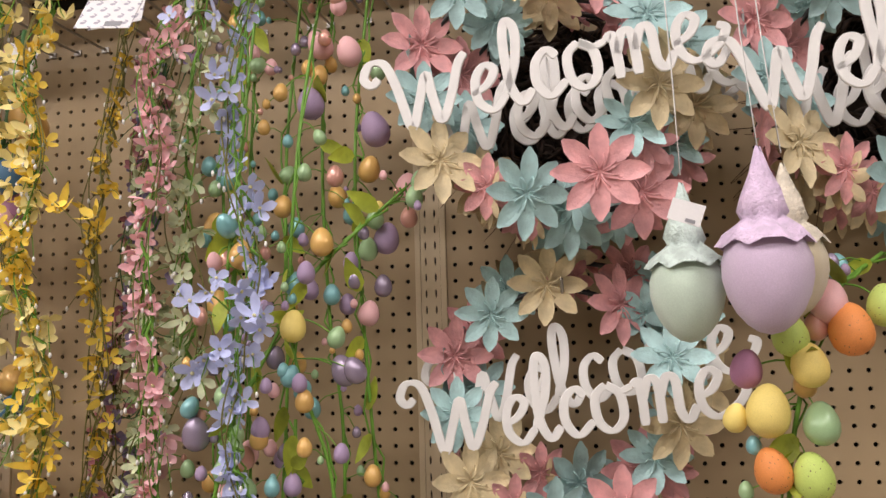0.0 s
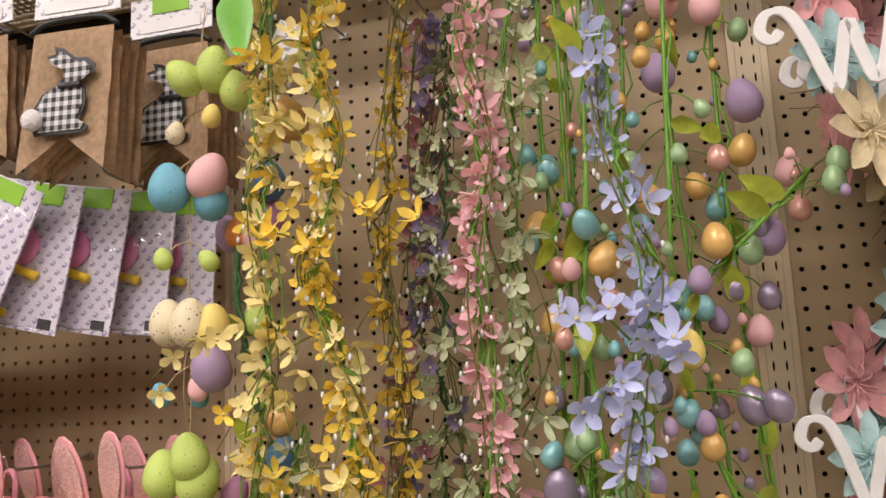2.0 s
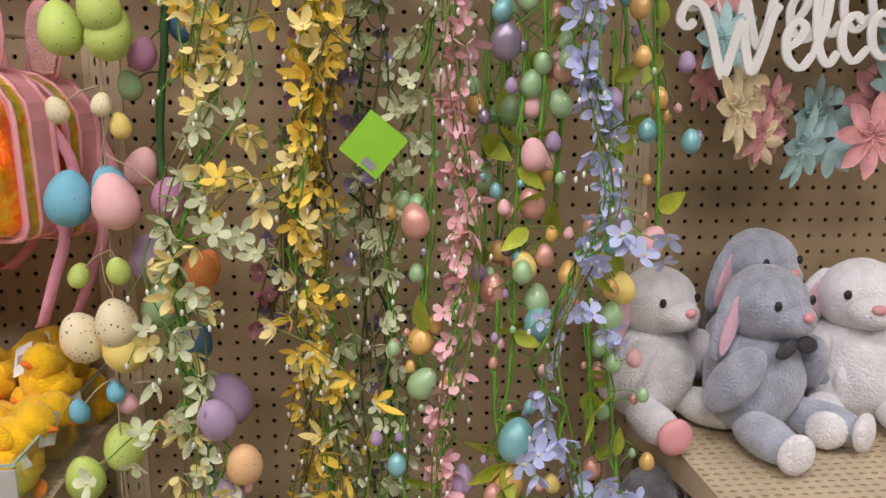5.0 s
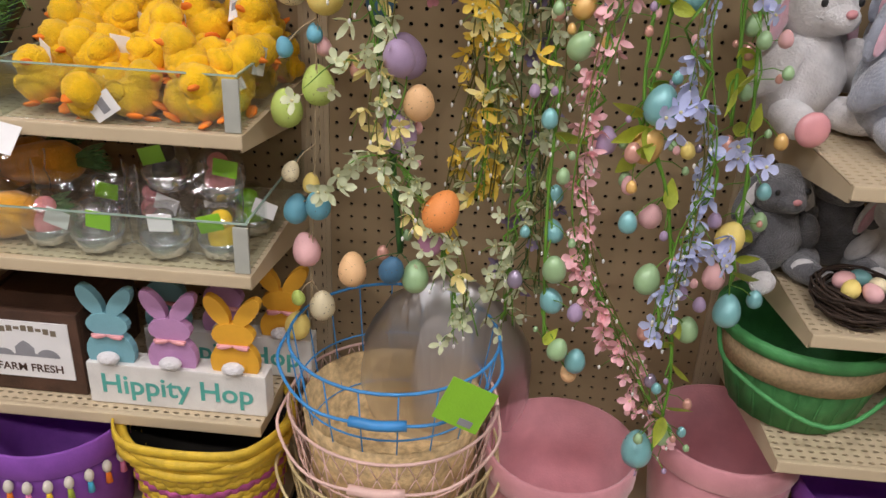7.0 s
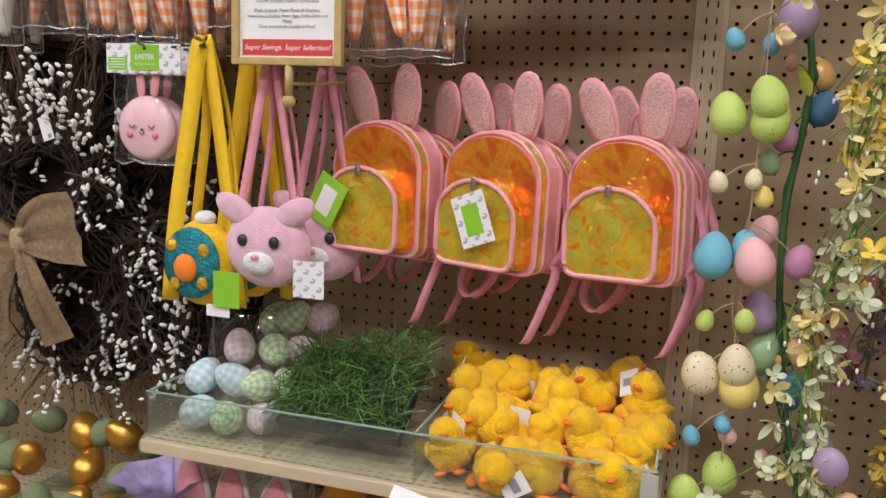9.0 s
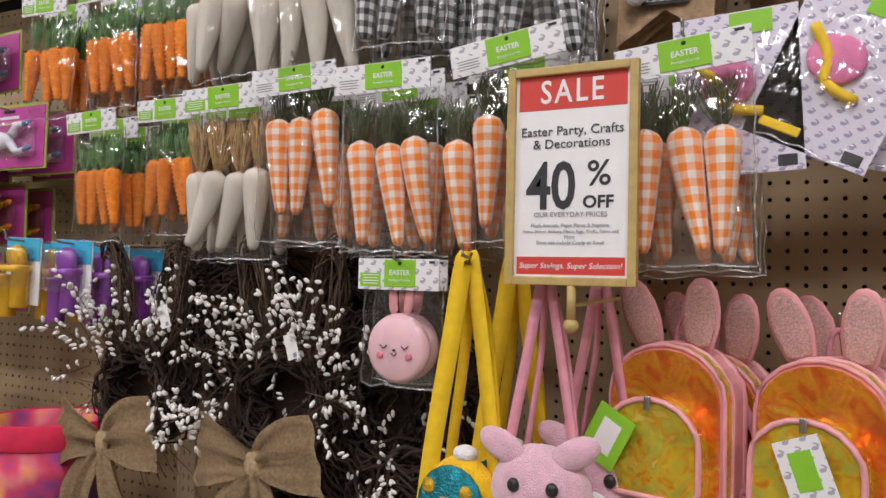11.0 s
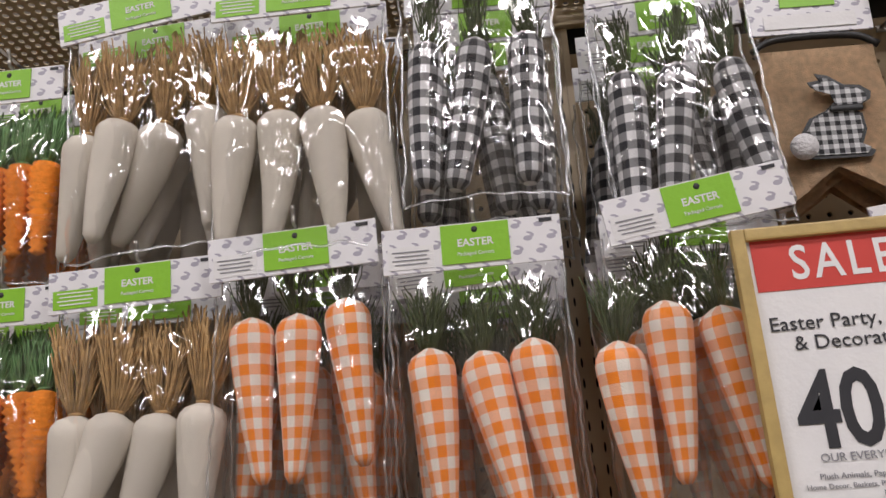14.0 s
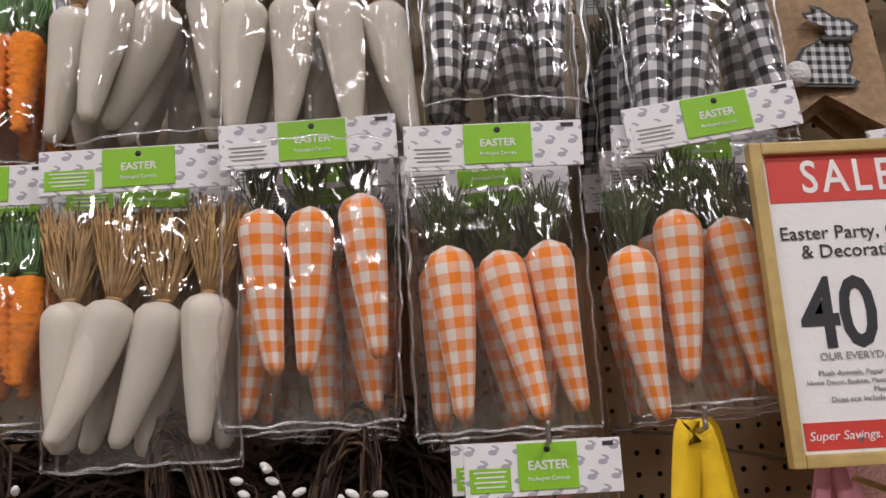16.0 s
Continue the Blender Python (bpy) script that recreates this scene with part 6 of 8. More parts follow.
def berry_spray_mesh(seed):
    """A twig, the places of its berries, and the same berries joined."""
    r = random.Random(seed)
    tw, be, places = bmesh.new(), bmesh.new(), []
    end = Vector((r.uniform(-0.02, 0.02), -0.012, 0.115))
    line = smooth_line([(0, 0, 0), (r.uniform(-0.014, 0.014), -0.004, 0.055), end], 5)
    tube(line, 0.0011, 4, tw, 0.6)
    for i in range(9):
        p = along(line, 0.2 + 0.8 * i / 8)
        d = Vector((r.choice((-1, 1)) * r.uniform(0.5, 1), r.uniform(-0.8, 0.3), r.uniform(0.2, 1))).normalized()
        q = p + d * r.uniform(0.006, 0.016)
        tube([p, q], 0.0006, 3, tw)
        for _ in range(r.choice((1, 1, 2))):
            dd = (d + Vector((r.gauss(0, 0.35), r.gauss(0, 0.3), r.gauss(0, 0.35)))).normalized()
            m = Matrix.Translation(q + dd * 0.004) @ dd.to_track_quat("Z", "Y").to_matrix().to_4x4()
            places.append(m)
            bmesh.ops.create_uvsphere(be, u_segments=6, v_segments=5, radius=1, matrix=m @ Matrix.Diagonal((0.0036, 0.0036, 0.0070, 1)))
    return finish(tw, "berry_twig", TWIGL), finish(be, "berry_spray", PIP), places


SPRAYS = [berry_spray_mesh(s) for s in range(6)]


def cloth_fan(bx, bz, side, length, width, turn, seed):
    """Gathered cloth that opens out from a knot, with soft folds and thickness."""
    bm = bmesh.new()
    rr = random.Random(seed + side)
    c, s = math.cos(radians(turn)), math.sin(radians(turn))
    grid = []
    for i in range(11):
        t = i / 10
        half = width / 2 * (0.26 + 0.74 * min(1, t * 1.5) ** 0.8)
        row = []
        for j in range(9):
            q = j / 4 - 1
            x, z = side * t * length, q * half * (1 + 0.06 * math.sin(5 * t + seed)) + 0.010 * math.sin(3 * t)
            y = -0.112 - 0.022 * math.sin(math.pi * min(1, t * 1.05)) + 0.010 * math.cos(q * 7 + seed) * (1 - 0.55 * t) + (rr.gauss(0, 0.0018) if i == 10 else 0)
            row.append(bm.verts.new((bx + x * c - z * s, y, bz + x * s + z * c)))
        grid.append(row)
    for i in range(10):
        for j in range(8):
            bm.faces.new((grid[i][j], grid[i + 1][j], grid[i + 1][j + 1], grid[i][j + 1]))
    bmesh.ops.solidify(bm, geom=bm.faces[:], thickness=0.002)
    return bm


def twig_wreath(x, y, z, R, seed, bow, label, sprays=60, long=False, ears=False):
    r = random.Random(seed)
    w = thing("twig_wreath", pose(x, y, z), label, "wreath", "twig berry wreaths")
    for k in range(52):
        r0, ph = R * r.uniform(0.62 if ears else 0.42, 1.12), r.uniform(0, 6.28)
        pts = []
        for i in range(29):
            a = 2 * math.pi * i / 28 + ph
            rr = r0 + (0.008 if ears else 0.022) * math.sin((2 + k % 4) * a + k) + 0.006 * r.random()
            pts.append((rr * math.cos(a), -0.03 + 0.04 * math.sin((1 + k % 3) * a + k) + 0.02 * r.random(), rr * math.sin(a) * 1.04))
        part("wound_twig", tube(pts, r.uniform(0.0018, 0.0042), 4), TWIG, w)
    for sx in (-1, 1) if ears else ():
        # an upright ear of wound twigs, leaning outwards
        for k in range(26):
            ph, wide, tall, up = r.uniform(0, 6.28), r.uniform(0.014, 0.036), r.uniform(0.085, 0.118), r.uniform(-0.012, 0.010)
            pts = []
            for i in range(17):
                a = 2 * math.pi * i / 16 + ph
                zz = tall * math.sin(a) + 0.004 * r.random()
                pts.append((sx * (0.055 + 0.16 * (zz + 0.1)) + wide * math.cos(a) + 0.004 * r.random(), -0.04 + 0.016 * math.sin(a * 2 + k) + 0.008 * r.random(), R * 0.75 + 0.10 + up + zz))
            part("ear_twig", tube(pts, r.uniform(0.0010, 0.0022), 4), TWIGL if k % 3 else TWIG, w)
    part("inner_weave", lathe([(R * (0.62 if ears else 0.45), -0.012), (R * 0.75, -0.030), (R * 1.05, -0.008), (R * 1.0, 0.012), (R * 0.5, 0.012)], 26), TWIG, w, m=pose(0, 0.012, 0, 90, 0, 0))
    bm = bmesh.new()
    for k in range(90 if ears else 170):
        a = r.uniform(0, 6.28)
        p = Vector((R * math.cos(a), -0.03, R * math.sin(a)))
        p *= r.uniform(0.5, 1.0)
        d = Vector((math.cos(a + r.gauss(0, 1.0)), r.uniform(-0.6, 0.1), math.sin(a + r.gauss(0, 0.8)) - (0.5 if long else 0)))
        tube(smooth_line([p, p + d * 0.04 + Vector((0, -0.01, 0)), p + d * r.uniform(0.06, 0.12)], 3), 0.0012, 3, bm, 0.4)
    tagged(part("twig_fringe", bm, TWIGL, w), kind="stuff")
    for k in range(sprays):
        a = 2 * math.pi * (k + r.random()) / sprays
        rr = R * r.uniform(0.35, 1.08)
        p = Vector((rr * math.cos(a), -0.065 - 0.035 * r.random(), rr * math.sin(a) * 0.9 - (0.05 * r.random() if long else 0)))
        out = math.degrees(math.atan2(math.cos(a), math.sin(a)))
        lean = (out * 0.8 + r.gauss(0, 30)) if not long else (160 + r.gauss(0, 35))
        size = r.uniform(0.6, 0.8) if p.z > 0.05 else r.uniform(0.75, 1.1)
        if ears and k % 4:
            u = 2 * (k + r.random()) / sprays - 1
            p = Vector((0.105 * u, -0.07 - 0.035 * r.random(), R * r.uniform(0.45, 1.3)))
            lean, size = 58 * u + r.gauss(0, 24), r.uniform(0.75, 1.15)
        elif ears:
            side = r.choice((-1, 1))
            p = Vector((side * R * r.uniform(0.8, 1.1), -0.07 - 0.03 * r.random(), r.uniform(-0.5, 0.6) * R))
            lean, size = side * r.uniform(70, 165), r.uniform(0.8, 1.1)
        t, b, places = SPRAYS[k % 6]
        m = Matrix.Translation(p) @ pose(0, 0, 0, r.uniform(-10, 25), lean, 0) @ Matrix.Scale(size, 4)
        s = part("berry_twig", t, None, w, m=m)
        if bow and k % 2 and not long:
            for place in places:
                part("berry", BERRY, None, s, m=place)
        else:
            tagged(part("berry_spray", b, None, s, "white oval berries"), kind="stuff")
    if bow:
        bx, bz = bow
        for side in (-1, 1):
            part("bow_loop", cloth_fan(bx, bz, side, 0.125, 0.125, 8 * side + 4, seed), BURLAP, w, "folded burlap bow loop with frayed edge")
            part("bow_tail", cloth_fan(bx, bz, side, 0.19, 0.075, -68 if side > 0 else 68, seed + 5), BURLAP, w, "hanging burlap bow tail")
        part("bow_knot", ellipsoid(0.019, 0.016, 0.026, (bx, -0.112, bz)), BURLAP, w, "burlap bow knot")
    part("hanger", tube([(0, 0, R), (0, -0.02, R + 0.05), (0, 0.1, R + 0.055)], 0.0025, 5), METAL, w)
    return w


twig_wreath(-1.870, -0.16, 1.280, 0.092, 71, (0.0, -0.088), "rabbit-eared dark twig wreath with white berries and burlap bow", 32, ears=True)
twig_wreath(-2.220, -0.16, 1.272, 0.088, 72, (0.0, -0.084), "rabbit-eared twig wreath with white berry sprays and wide burlap bow", 27, ears=True)
twig_wreath(-1.70, -0.09, 1.29, 0.13, 73, None, "dark twig wreath half hidden with trailing white berries", 15, True)
twig_wreath(-1.62, -0.13, 1.10, 0.11, 74, None, "trailing dark twig wreath with drooping white berries", 14, True)
twig_wreath(-2.00, -0.08, 1.36, 0.135, 75, None, "dark twig wreath hanging behind the others", 4, True)
twig_wreath(-1.86, -0.10, 1.05, 0.13, 76, None, "lower dark twig wreath with drooping berries", 15, True)
twig_wreath(-1.78, -0.05, 1.42, 0.12, 77, None, "bare dark twig wreath against the pegboard", 0)
twig_wreath(-2.10, -0.05, 1.42, 0.11, 78, None, "bare dark twig wreath behind a berry wreath", 0)
# next two are added: dark twigs in place of the stack's shaded interior
twig_wreath(0.22, -0.05, 1.87, 0.115, 79, None, "added dark twig wreath standing in for shade inside the flower wreath stack", 0)
twig_wreath(0.63, -0.05, 1.87, 0.115, 80, None, "added dark twig wreath standing in for shade inside the flower wreath stack", 0)
hook(-1.86, 1.56, 0.2)
hook(-2.16, 1.55, 0.2)
for tx, tz in ((-2.075, 1.44), (-1.80, 1.405)):
    hang_tag(tx, -0.285, tz, 0.022, 0.04, PAPER, 0, -18, "small white paper price tag on a wreath", "wreath tags")

# ---------- toy cards ----------
MAGENTA = mat("magenta card", (0.48, 0.06, 0.30), 0.4, vary=0.15, scale=15, coat=0.3)
LIMEEDGE = mat("olive lime card edge", (0.36, 0.44, 0.05), 0.5)
HORSEW = mat("white plastic", (0.74, 0.74, 0.80), 0.35, vary=0.05, coat=0.3)
BLUEHOOF = mat("blue plastic hoof", (0.14, 0.22, 0.42), 0.35)
CLEAR = film_mat("blister plastic", 0.84, 0.08)


def toy_card(x, y, z, turn, toy, label):
    t = thing("toy_card", pose(x, y, z, 0, turn, 0) @ Matrix.Diagonal((1.22, 1, 1, 1)), label, "toy pack", "wind-up toy cards")
    part("card_edge", box(0.19, 0.003, 0.135, 0.001, (0, 0.001, -0.0675)), LIMEEDGE, t, "lime bordered card", smooth=False)
    part("card", box(0.182, 0.003, 0.125, 0.001, (0, -0.001, -0.0685)), MAGENTA, t, "magenta printed card", smooth=False)
    part("hang_slot", box(0.028, 0.001, 0.006, 0, (0, -0.003, -0.014)), BLACK, t, smooth=False)
    part("title_bar", box(0.05, 0.0006, 0.006, 0, (0, -0.0028, -0.027)), HORSEW, t, "unreadable title print", smooth=False)
    part("title_bar", box(0.075, 0.0006, 0.008, 0, (0, -0.0028, -0.038)), PINKTRIM, t, "unreadable title print", smooth=False)
    part("white_label", box(0.04, 0.0008, 0.013, 0, (-0.06, -0.003, -0.118)), PAPER, t, smooth=False)
    body = HORSEW if toy == "horse" else KITY
    part("toy_body", ellipsoid(0.045, 0.012, 0.019, (-0.02, -0.014, -0.075), (0, 4, 0)), body, t, "moulded plastic toy")
    for pts in ([(0.02, -0.014, -0.066), (0.035, -0.016, -0.050), (0.052, -0.016, -0.046)], [(0.018, -0.014, -0.082), (0.035, -0.016, -0.10), (0.055, -0.016, -0.098)], [(-0.06, -0.014, -0.07), (-0.078, -0.015, -0.075)]):
        part("toy_leg", tube(smooth_line(pts, 3), 0.0085, 8, taper=0.7), body, t)
        e = Vector(pts[-1])
        part("hoof", ellipsoid(0.012, 0.006, 0.006, e + Vector((0.008, 0, 0.002)), (0, -20, 0)), BLUEHOOF if toy == "horse" else BEAK, t)
    blister = part("blister", box(0.15, 0.022, 0.075, 0.008, (0, -0.014, -0.076)), CLEAR, t, "clear blister bubble")
    blister.visible_shadow = False
    return t


for x, z, turn, toy, n in ((-2.575, 1.835, 0, "horse", 3), (-2.775, 1.825, 4, "horse", 2), (-2.765, 2.02, -3, "horse", 2), (-2.725, 1.685, -1, "bird", 3), (-2.795, 1.54, 0, "horse", 3), (-2.95, 1.99, 2, "horse", 2), (-2.93, 1.69, 0, "bird", 2)):
    for i in range(n):
        toy_card(x + 0.010 * i, -0.24 + 0.06 * i, z - 0.004 * i, turn * (1 - 0.3 * i), toy, "magenta carded plastic %s toy in a clear blister" % toy)
    hook(x, z - 0.012, 0.28)
CYAN = mat("sky blue card", (0.06, 0.42, 0.66), 0.4, vary=0.1, coat=0.2)
YPLAS, PPLAS = mat("yellow plastic", (0.82, 0.48, 0.01), 0.35, coat=0.3), mat("purple plastic", (0.30, 0.07, 0.44), 0.3, coat=0.4)
for x, z, col, n in ((-2.515, 1.56, YPLAS, 3), (-2.365, 1.555, PPLAS, 3)):
    for i in range(n):
        t = thing("bubble_pack", pose(x + 0.03 * i, -0.24 + 0.06 * i, z - 0.006 * i, 0, 2 - i, 0), "bubble toy on a sky blue card with %s tubes" % ("yellow" if col is YPLAS else "purple"), "toy pack", "bubble toy cards")
        part("card", box(0.105, 0.003, 0.135, 0.001, (0, 0.002, -0.0675)), PAPER, t, smooth=False)
        part("blue_band", box(0.104, 0.001, 0.045, 0, (0, -0.0005, -0.023)), CYAN, t, "sky blue printed band", smooth=False)
        part("title_bar", box(0.055, 0.0008, 0.012, 0, (0, -0.0014, -0.038)), BLUEHOOF, t, "unreadable title print", smooth=False)
        for sx, dz in ((-0.016, -0.075), (0.020, -0.055)):
            part("tube", lathe([(0.001, -0.085), (0.0155, -0.085), (0.017, -0.083), (0.017, -0.005), (0.019, -0.004), (0.019, 0), (0.002, 0.001)], 16), col, t, m=pose(sx, -0.018, dz, 0, 1, 0))
        part("head", ellipsoid(0.026, 0.016, 0.026, (0.006, -0.018, -0.040)), col if col is PPLAS else SEQUING, t, "moulded toy head")
        part("collar", lathe([(0.028, -0.006), (0.032, 0), (0.028, 0.006)], 16), col, t, m=pose(0.006, -0.018, -0.062))
        bl = part("blister", box(0.09, 0.036, 0.085, 0.012, (0, -0.019, -0.06)), CLEAR, t, "clear blister bubble")
        bl.visible_shadow = False
    hook(x, z - 0.008, 0.28)
# fabric buckets and bags at the far end
DYE = mat("tie-dye felt", (0.62, 0.10, 0.12), 0.85, vary=0.4, scale=12)
nt = DYE.node_tree
hsv = nt.nodes["Hue/Saturation/Value"]
nzz = nt.nodes.new("ShaderNodeTexNoise")
nzz.inputs["Scale"].default_value = 13
nt.links.new(nt.nodes["Texture Coordinate"].outputs["Object"], nzz.inputs["Vector"])
rampn = nt.nodes.new("ShaderNodeValToRGB")
rampn.color_ramp.elements[0].color, rampn.color_ramp.elements[0].position = (0.22, 0.06, 0.30, 1), 0.35
rampn.color_ramp.elements[1].color, rampn.color_ramp.elements[1].position = (0.72, 0.30, 0.05, 1), 0.66
for p, c in ((0.47, (0.65, 0.05, 0.12, 1)), (0.56, (0.66, 0.16, 0.20, 1))):
    e = rampn.color_ramp.elements.new(p)
    e.color = c
nt.links.new(nzz.outputs["Fac"], rampn.inputs["Fac"])
nt.links.new(rampn.outputs["Color"], hsv.inputs["Color"])


def fabric_bucket(x, y, z, r, h, material, rim, label, handle=True, name="felt_bucket"):
    b = thing(name, pose(x, y, z), label, "bucket", "fabric buckets")
    bm = lathe([(r * 0.80, 0), (r * 0.86, 0.004), (r * 0.95, h * 0.5), (r, h), (r * 0.965, h), (r * 0.91, h * 0.5), (r * 0.80, 0.012), (0.002, 0.010)], 32)
    part("body", bm, material, b)
    part("rim_band", lathe([(r * 1.004, h - 0.045), (r * 1.022, h - 0.04), (r * 1.022, h), (r * 0.99, h + 0.003), (r * 0.97, h), (r * 0.97, h - 0.02)], 32), rim, b)
    if handle:
        part("handle", ribbon(smooth_line([(-r, 0, h * 0.9), (-r * 0.8, 0, h + 0.08), (0, 0, h + 0.15), (r * 0.8, 0, h + 0.08), (r, 0, h * 0.9)], 5), 0.024, 0.004, (0, 1, 0)), rim, b)
    return b


REDFELT = mat("red felt", (0.62, 0.02, 0.07), 0.9, vary=0.12)
fabric_bucket(-2.42, -0.24, 0.957, 0.115, 0.25, DYE, REDFELT, "tie-dye fabric bucket with red rim", False)
fabric_bucket(-2.66, -0.28, 0.957, 0.115, 0.20, DYE, REDFELT, "tie-dye fabric bucket wrapped in clear film", False)
fabric_bucket(-2.84, -0.20, 0.957, 0.10, 0.30, FELTPINK, FELTPINK, "pink felt bucket standing on the shelf", False)
shelf(-4, 0.955, 0.40, False)

# ---------- shelves of the rabbit bag bay ----------
shelf(-2, 0.910, 0.36, True, (0.21, 0.45), reach=0.05)
shelf(-2, 0.700, 0.36, True, (0.33,), reach=0.04)
shelf(-2, 0.435, 0.36, False)
shelf(-3, 0.63, 0.38, True, (0.36,))
for k in range(FIRST, LAST):
    d = thing("base_deck", pose(k * BAY + 0.006, 0, 0.19), "cream steel base deck with black kick plate", "shelf", "base decks", "structure")
    part("deck", box(0.75, 0.46, 0.02, 0.004, (0.375, -0.235, -0.01)), STEEL, d, smooth=False)
    part("kick_plate", box(0.75, 0.02, 0.168, 0.002, (0.375, -0.43, -0.105)), BLACK, d, smooth=False)


def price_card(x, y, z, w, h, tilt, turn):
    return hang_tag(x, y, z, w, h, PAPER, tilt, turn, "white paper shelf price card", "shelf price cards", False)


price_card(-1.10, -0.372, 0.912, 0.062, 0.042, -40, 12)

# bagged plaid eggs
PLAID = [check_mat("pastel plaid " + n, c, (0.80, 0.78, 0.74), 9, 8) for n, c in (("blue", (0.36, 0.62, 0.74)), ("green", (0.34, 0.60, 0.14)), ("pink", (0.72, 0.45, 0.52)))]
PEGG = [egg_mesh(m) for m in PLAID]
pe = thing("plaid_egg_bag", pose(-1.42, -0.22, 0.913), "clear bag of pastel plaid fabric eggs", "craft eggs", "")
for i, (x, y, z, c) in enumerate(((-0.075, -0.08, 0.035, 0), (-0.02, -0.09, 0.035, 1), (0.03, -0.06, 0.03, 2), (-0.085, -0.05, 0.085, 0), (-0.03, -0.05, 0.085, 0), (0.015, -0.05, 0.08, 1), (0.06, -0.02, 0.08, 1), (-0.05, 0.0, 0.125, 2), (0.01, 0.01, 0.125, 1), (0.055, 0.03, 0.12, 2), (0.02, 0.06, 0.17, 1), (0.065, 0.08, 0.17, 2), (-0.02, 0.07, 0.16, 1), (0.08, 0.05, 0.05, 2), (-0.04, 0.06, 0.05, 2))):
    part("egg", PEGG[c], None, pe, m=pose(x, y, z, 70 * math.sin(i), 60 * math.cos(i * 2), 30 * i) @ Matrix.Scale(0.052, 4))
film_bag(pe, 0.20, 0.22, 0.17, 91, top=0.20)

# artificial grass mat leaning in its bin
gm = thing("grass_mat", pose(-1.245, -0.325, 0.965, -56, 0, 0), "dark green artificial grass mat leaning in the bin", "grass mat", "")
part("backing", box(0.20, 0.02, 0.15, 0.004, (0, 0.012, 0.075)), BLACK, gm, "black mat backing", smooth=False)
bm = bmesh.new()
gr = random.Random(5)
for i in range(2100):
    x, z = gr.uniform(-0.108, 0.108), gr.uniform(0.005, 1)
    z *= 0.175 + 0.35 * x
    p0 = Vector((x, -0.004 - 0.012 * gr.random(), z))
    d = Vector((gr.gauss(0, 1), -abs(gr.gauss(0.5, 0.4)), gr.gauss(0.15, 0.8))).normalized()
    bend = Vector((gr.gauss(0, 1), gr.gauss(0.3, 0.6), gr.gauss(0, 1)))
    ln = gr.uniform(0.015, 0.038)
    side = d.cross(bend).normalized() * gr.uniform(0.0008, 0.0014)
    rows = []
    for k in range(4):
        t = k / 3
        q = p0 + d * ln * t + bend * ln * 0.28 * t * t
        q.y = min(q.y, 0.0)
        rows.append((bm.verts.new(q - side * (1 - 0.7 * t)), bm.verts.new(q + side * (1 - 0.7 * t))))
    for k in range(3):
        bm.faces.new((rows[k][0], rows[k][1], rows[k + 1][1], rows[k + 1][0]))
tagged(part("turf", bm, GRASS, gm, "thin plastic grass blades"), kind="stuff")

# bin of yellow chicks
def chick_meshes():
    bm = ellipsoid(0.034, 0.032, 0.030, (0, 0, 0.029), bm=ellipsoid(0.025, 0.024, 0.023, (0, -0.014, 0.056), u=18, v=12), u=22, v=14)
    bm.normal_update()
    for v in bm.verts:
        v.co += v.normal * (0.0045 * noise.noise(v.co * 70) + 0.0025 * noise.noise(v.co * 190))
    body = finish(bm, "body", PLUSHY)
    beak = finish(lathe([(0.009, 0), (0.0075, 0.006), (0.001, 0.013)], 8, squash=0.55), "beak", BEAK)
    wing = finish(ellipsoid(0.008, 0.022, 0.014), "wing", PLUSHY)
    foot = finish(ellipsoid(0.010, 0.016, 0.004, u=8, v=6), "foot", BEAK)
    return body, beak, wing, foot


CB, CK, CW, CF = chick_meshes()
cr = random.Random(17)
spots = []
for layer, (ny, y0, z0) in enumerate(((5, -0.315, 0.0), (4, -0.26, 0.036), (3, -0.17, 0.07))):
    for j in range(ny):
        for i in range(5):
            spots.append((-1.065 + 0.062 * i + cr.uniform(-0.012, 0.012), y0 + 0.062 * j + cr.uniform(-0.01, 0.01), 0.913 + z0 + cr.uniform(0, 0.01)))
for i, (x, y, z) in enumerate(spots):
    if z - 0.913 > 0.03 and y > -0.05:
        continue
    c = thing("toy_chick", pose(x, y, z, cr.uniform(-35, 35), cr.uniform(-40, 40), cr.uniform(-90, 90)), "fluffy yellow toy chick with orange beak in the bin", "toy chick", "bin of toy chicks")
    part("body", CB, None, c)
    part("beak", CK, None, c, "orange felt beak", m=pose(0, -0.034, 0.054, 80, 0, 0))
    for sx in (-1, 1):
        part("foot", CF, None, c, "orange felt foot", m=pose(sx * 0.014, -0.020, 0.001))
    for sx in (-1, 1):
        part("wing", CW, None, c, m=pose(sx * 0.031, 0.004, 0.032, 10, sx * 12, 0))
    if i % 2:
        tag = part("paper_tag", box(0.032, 0.0008, 0.040, 0, (0.012, -0.040, 0.045)), PAPER, c, "white paper tag", m=pose(0, 0, 0, cr.uniform(-35, 15), cr.uniform(-40, 40), 0), smooth=False)
        if i % 4 == 1:
            part("barcode", box(0.020, 0.0004, 0.012, 0, (0.012, -0.0408, 0.046)), GREYINK, tag, smooth=False)

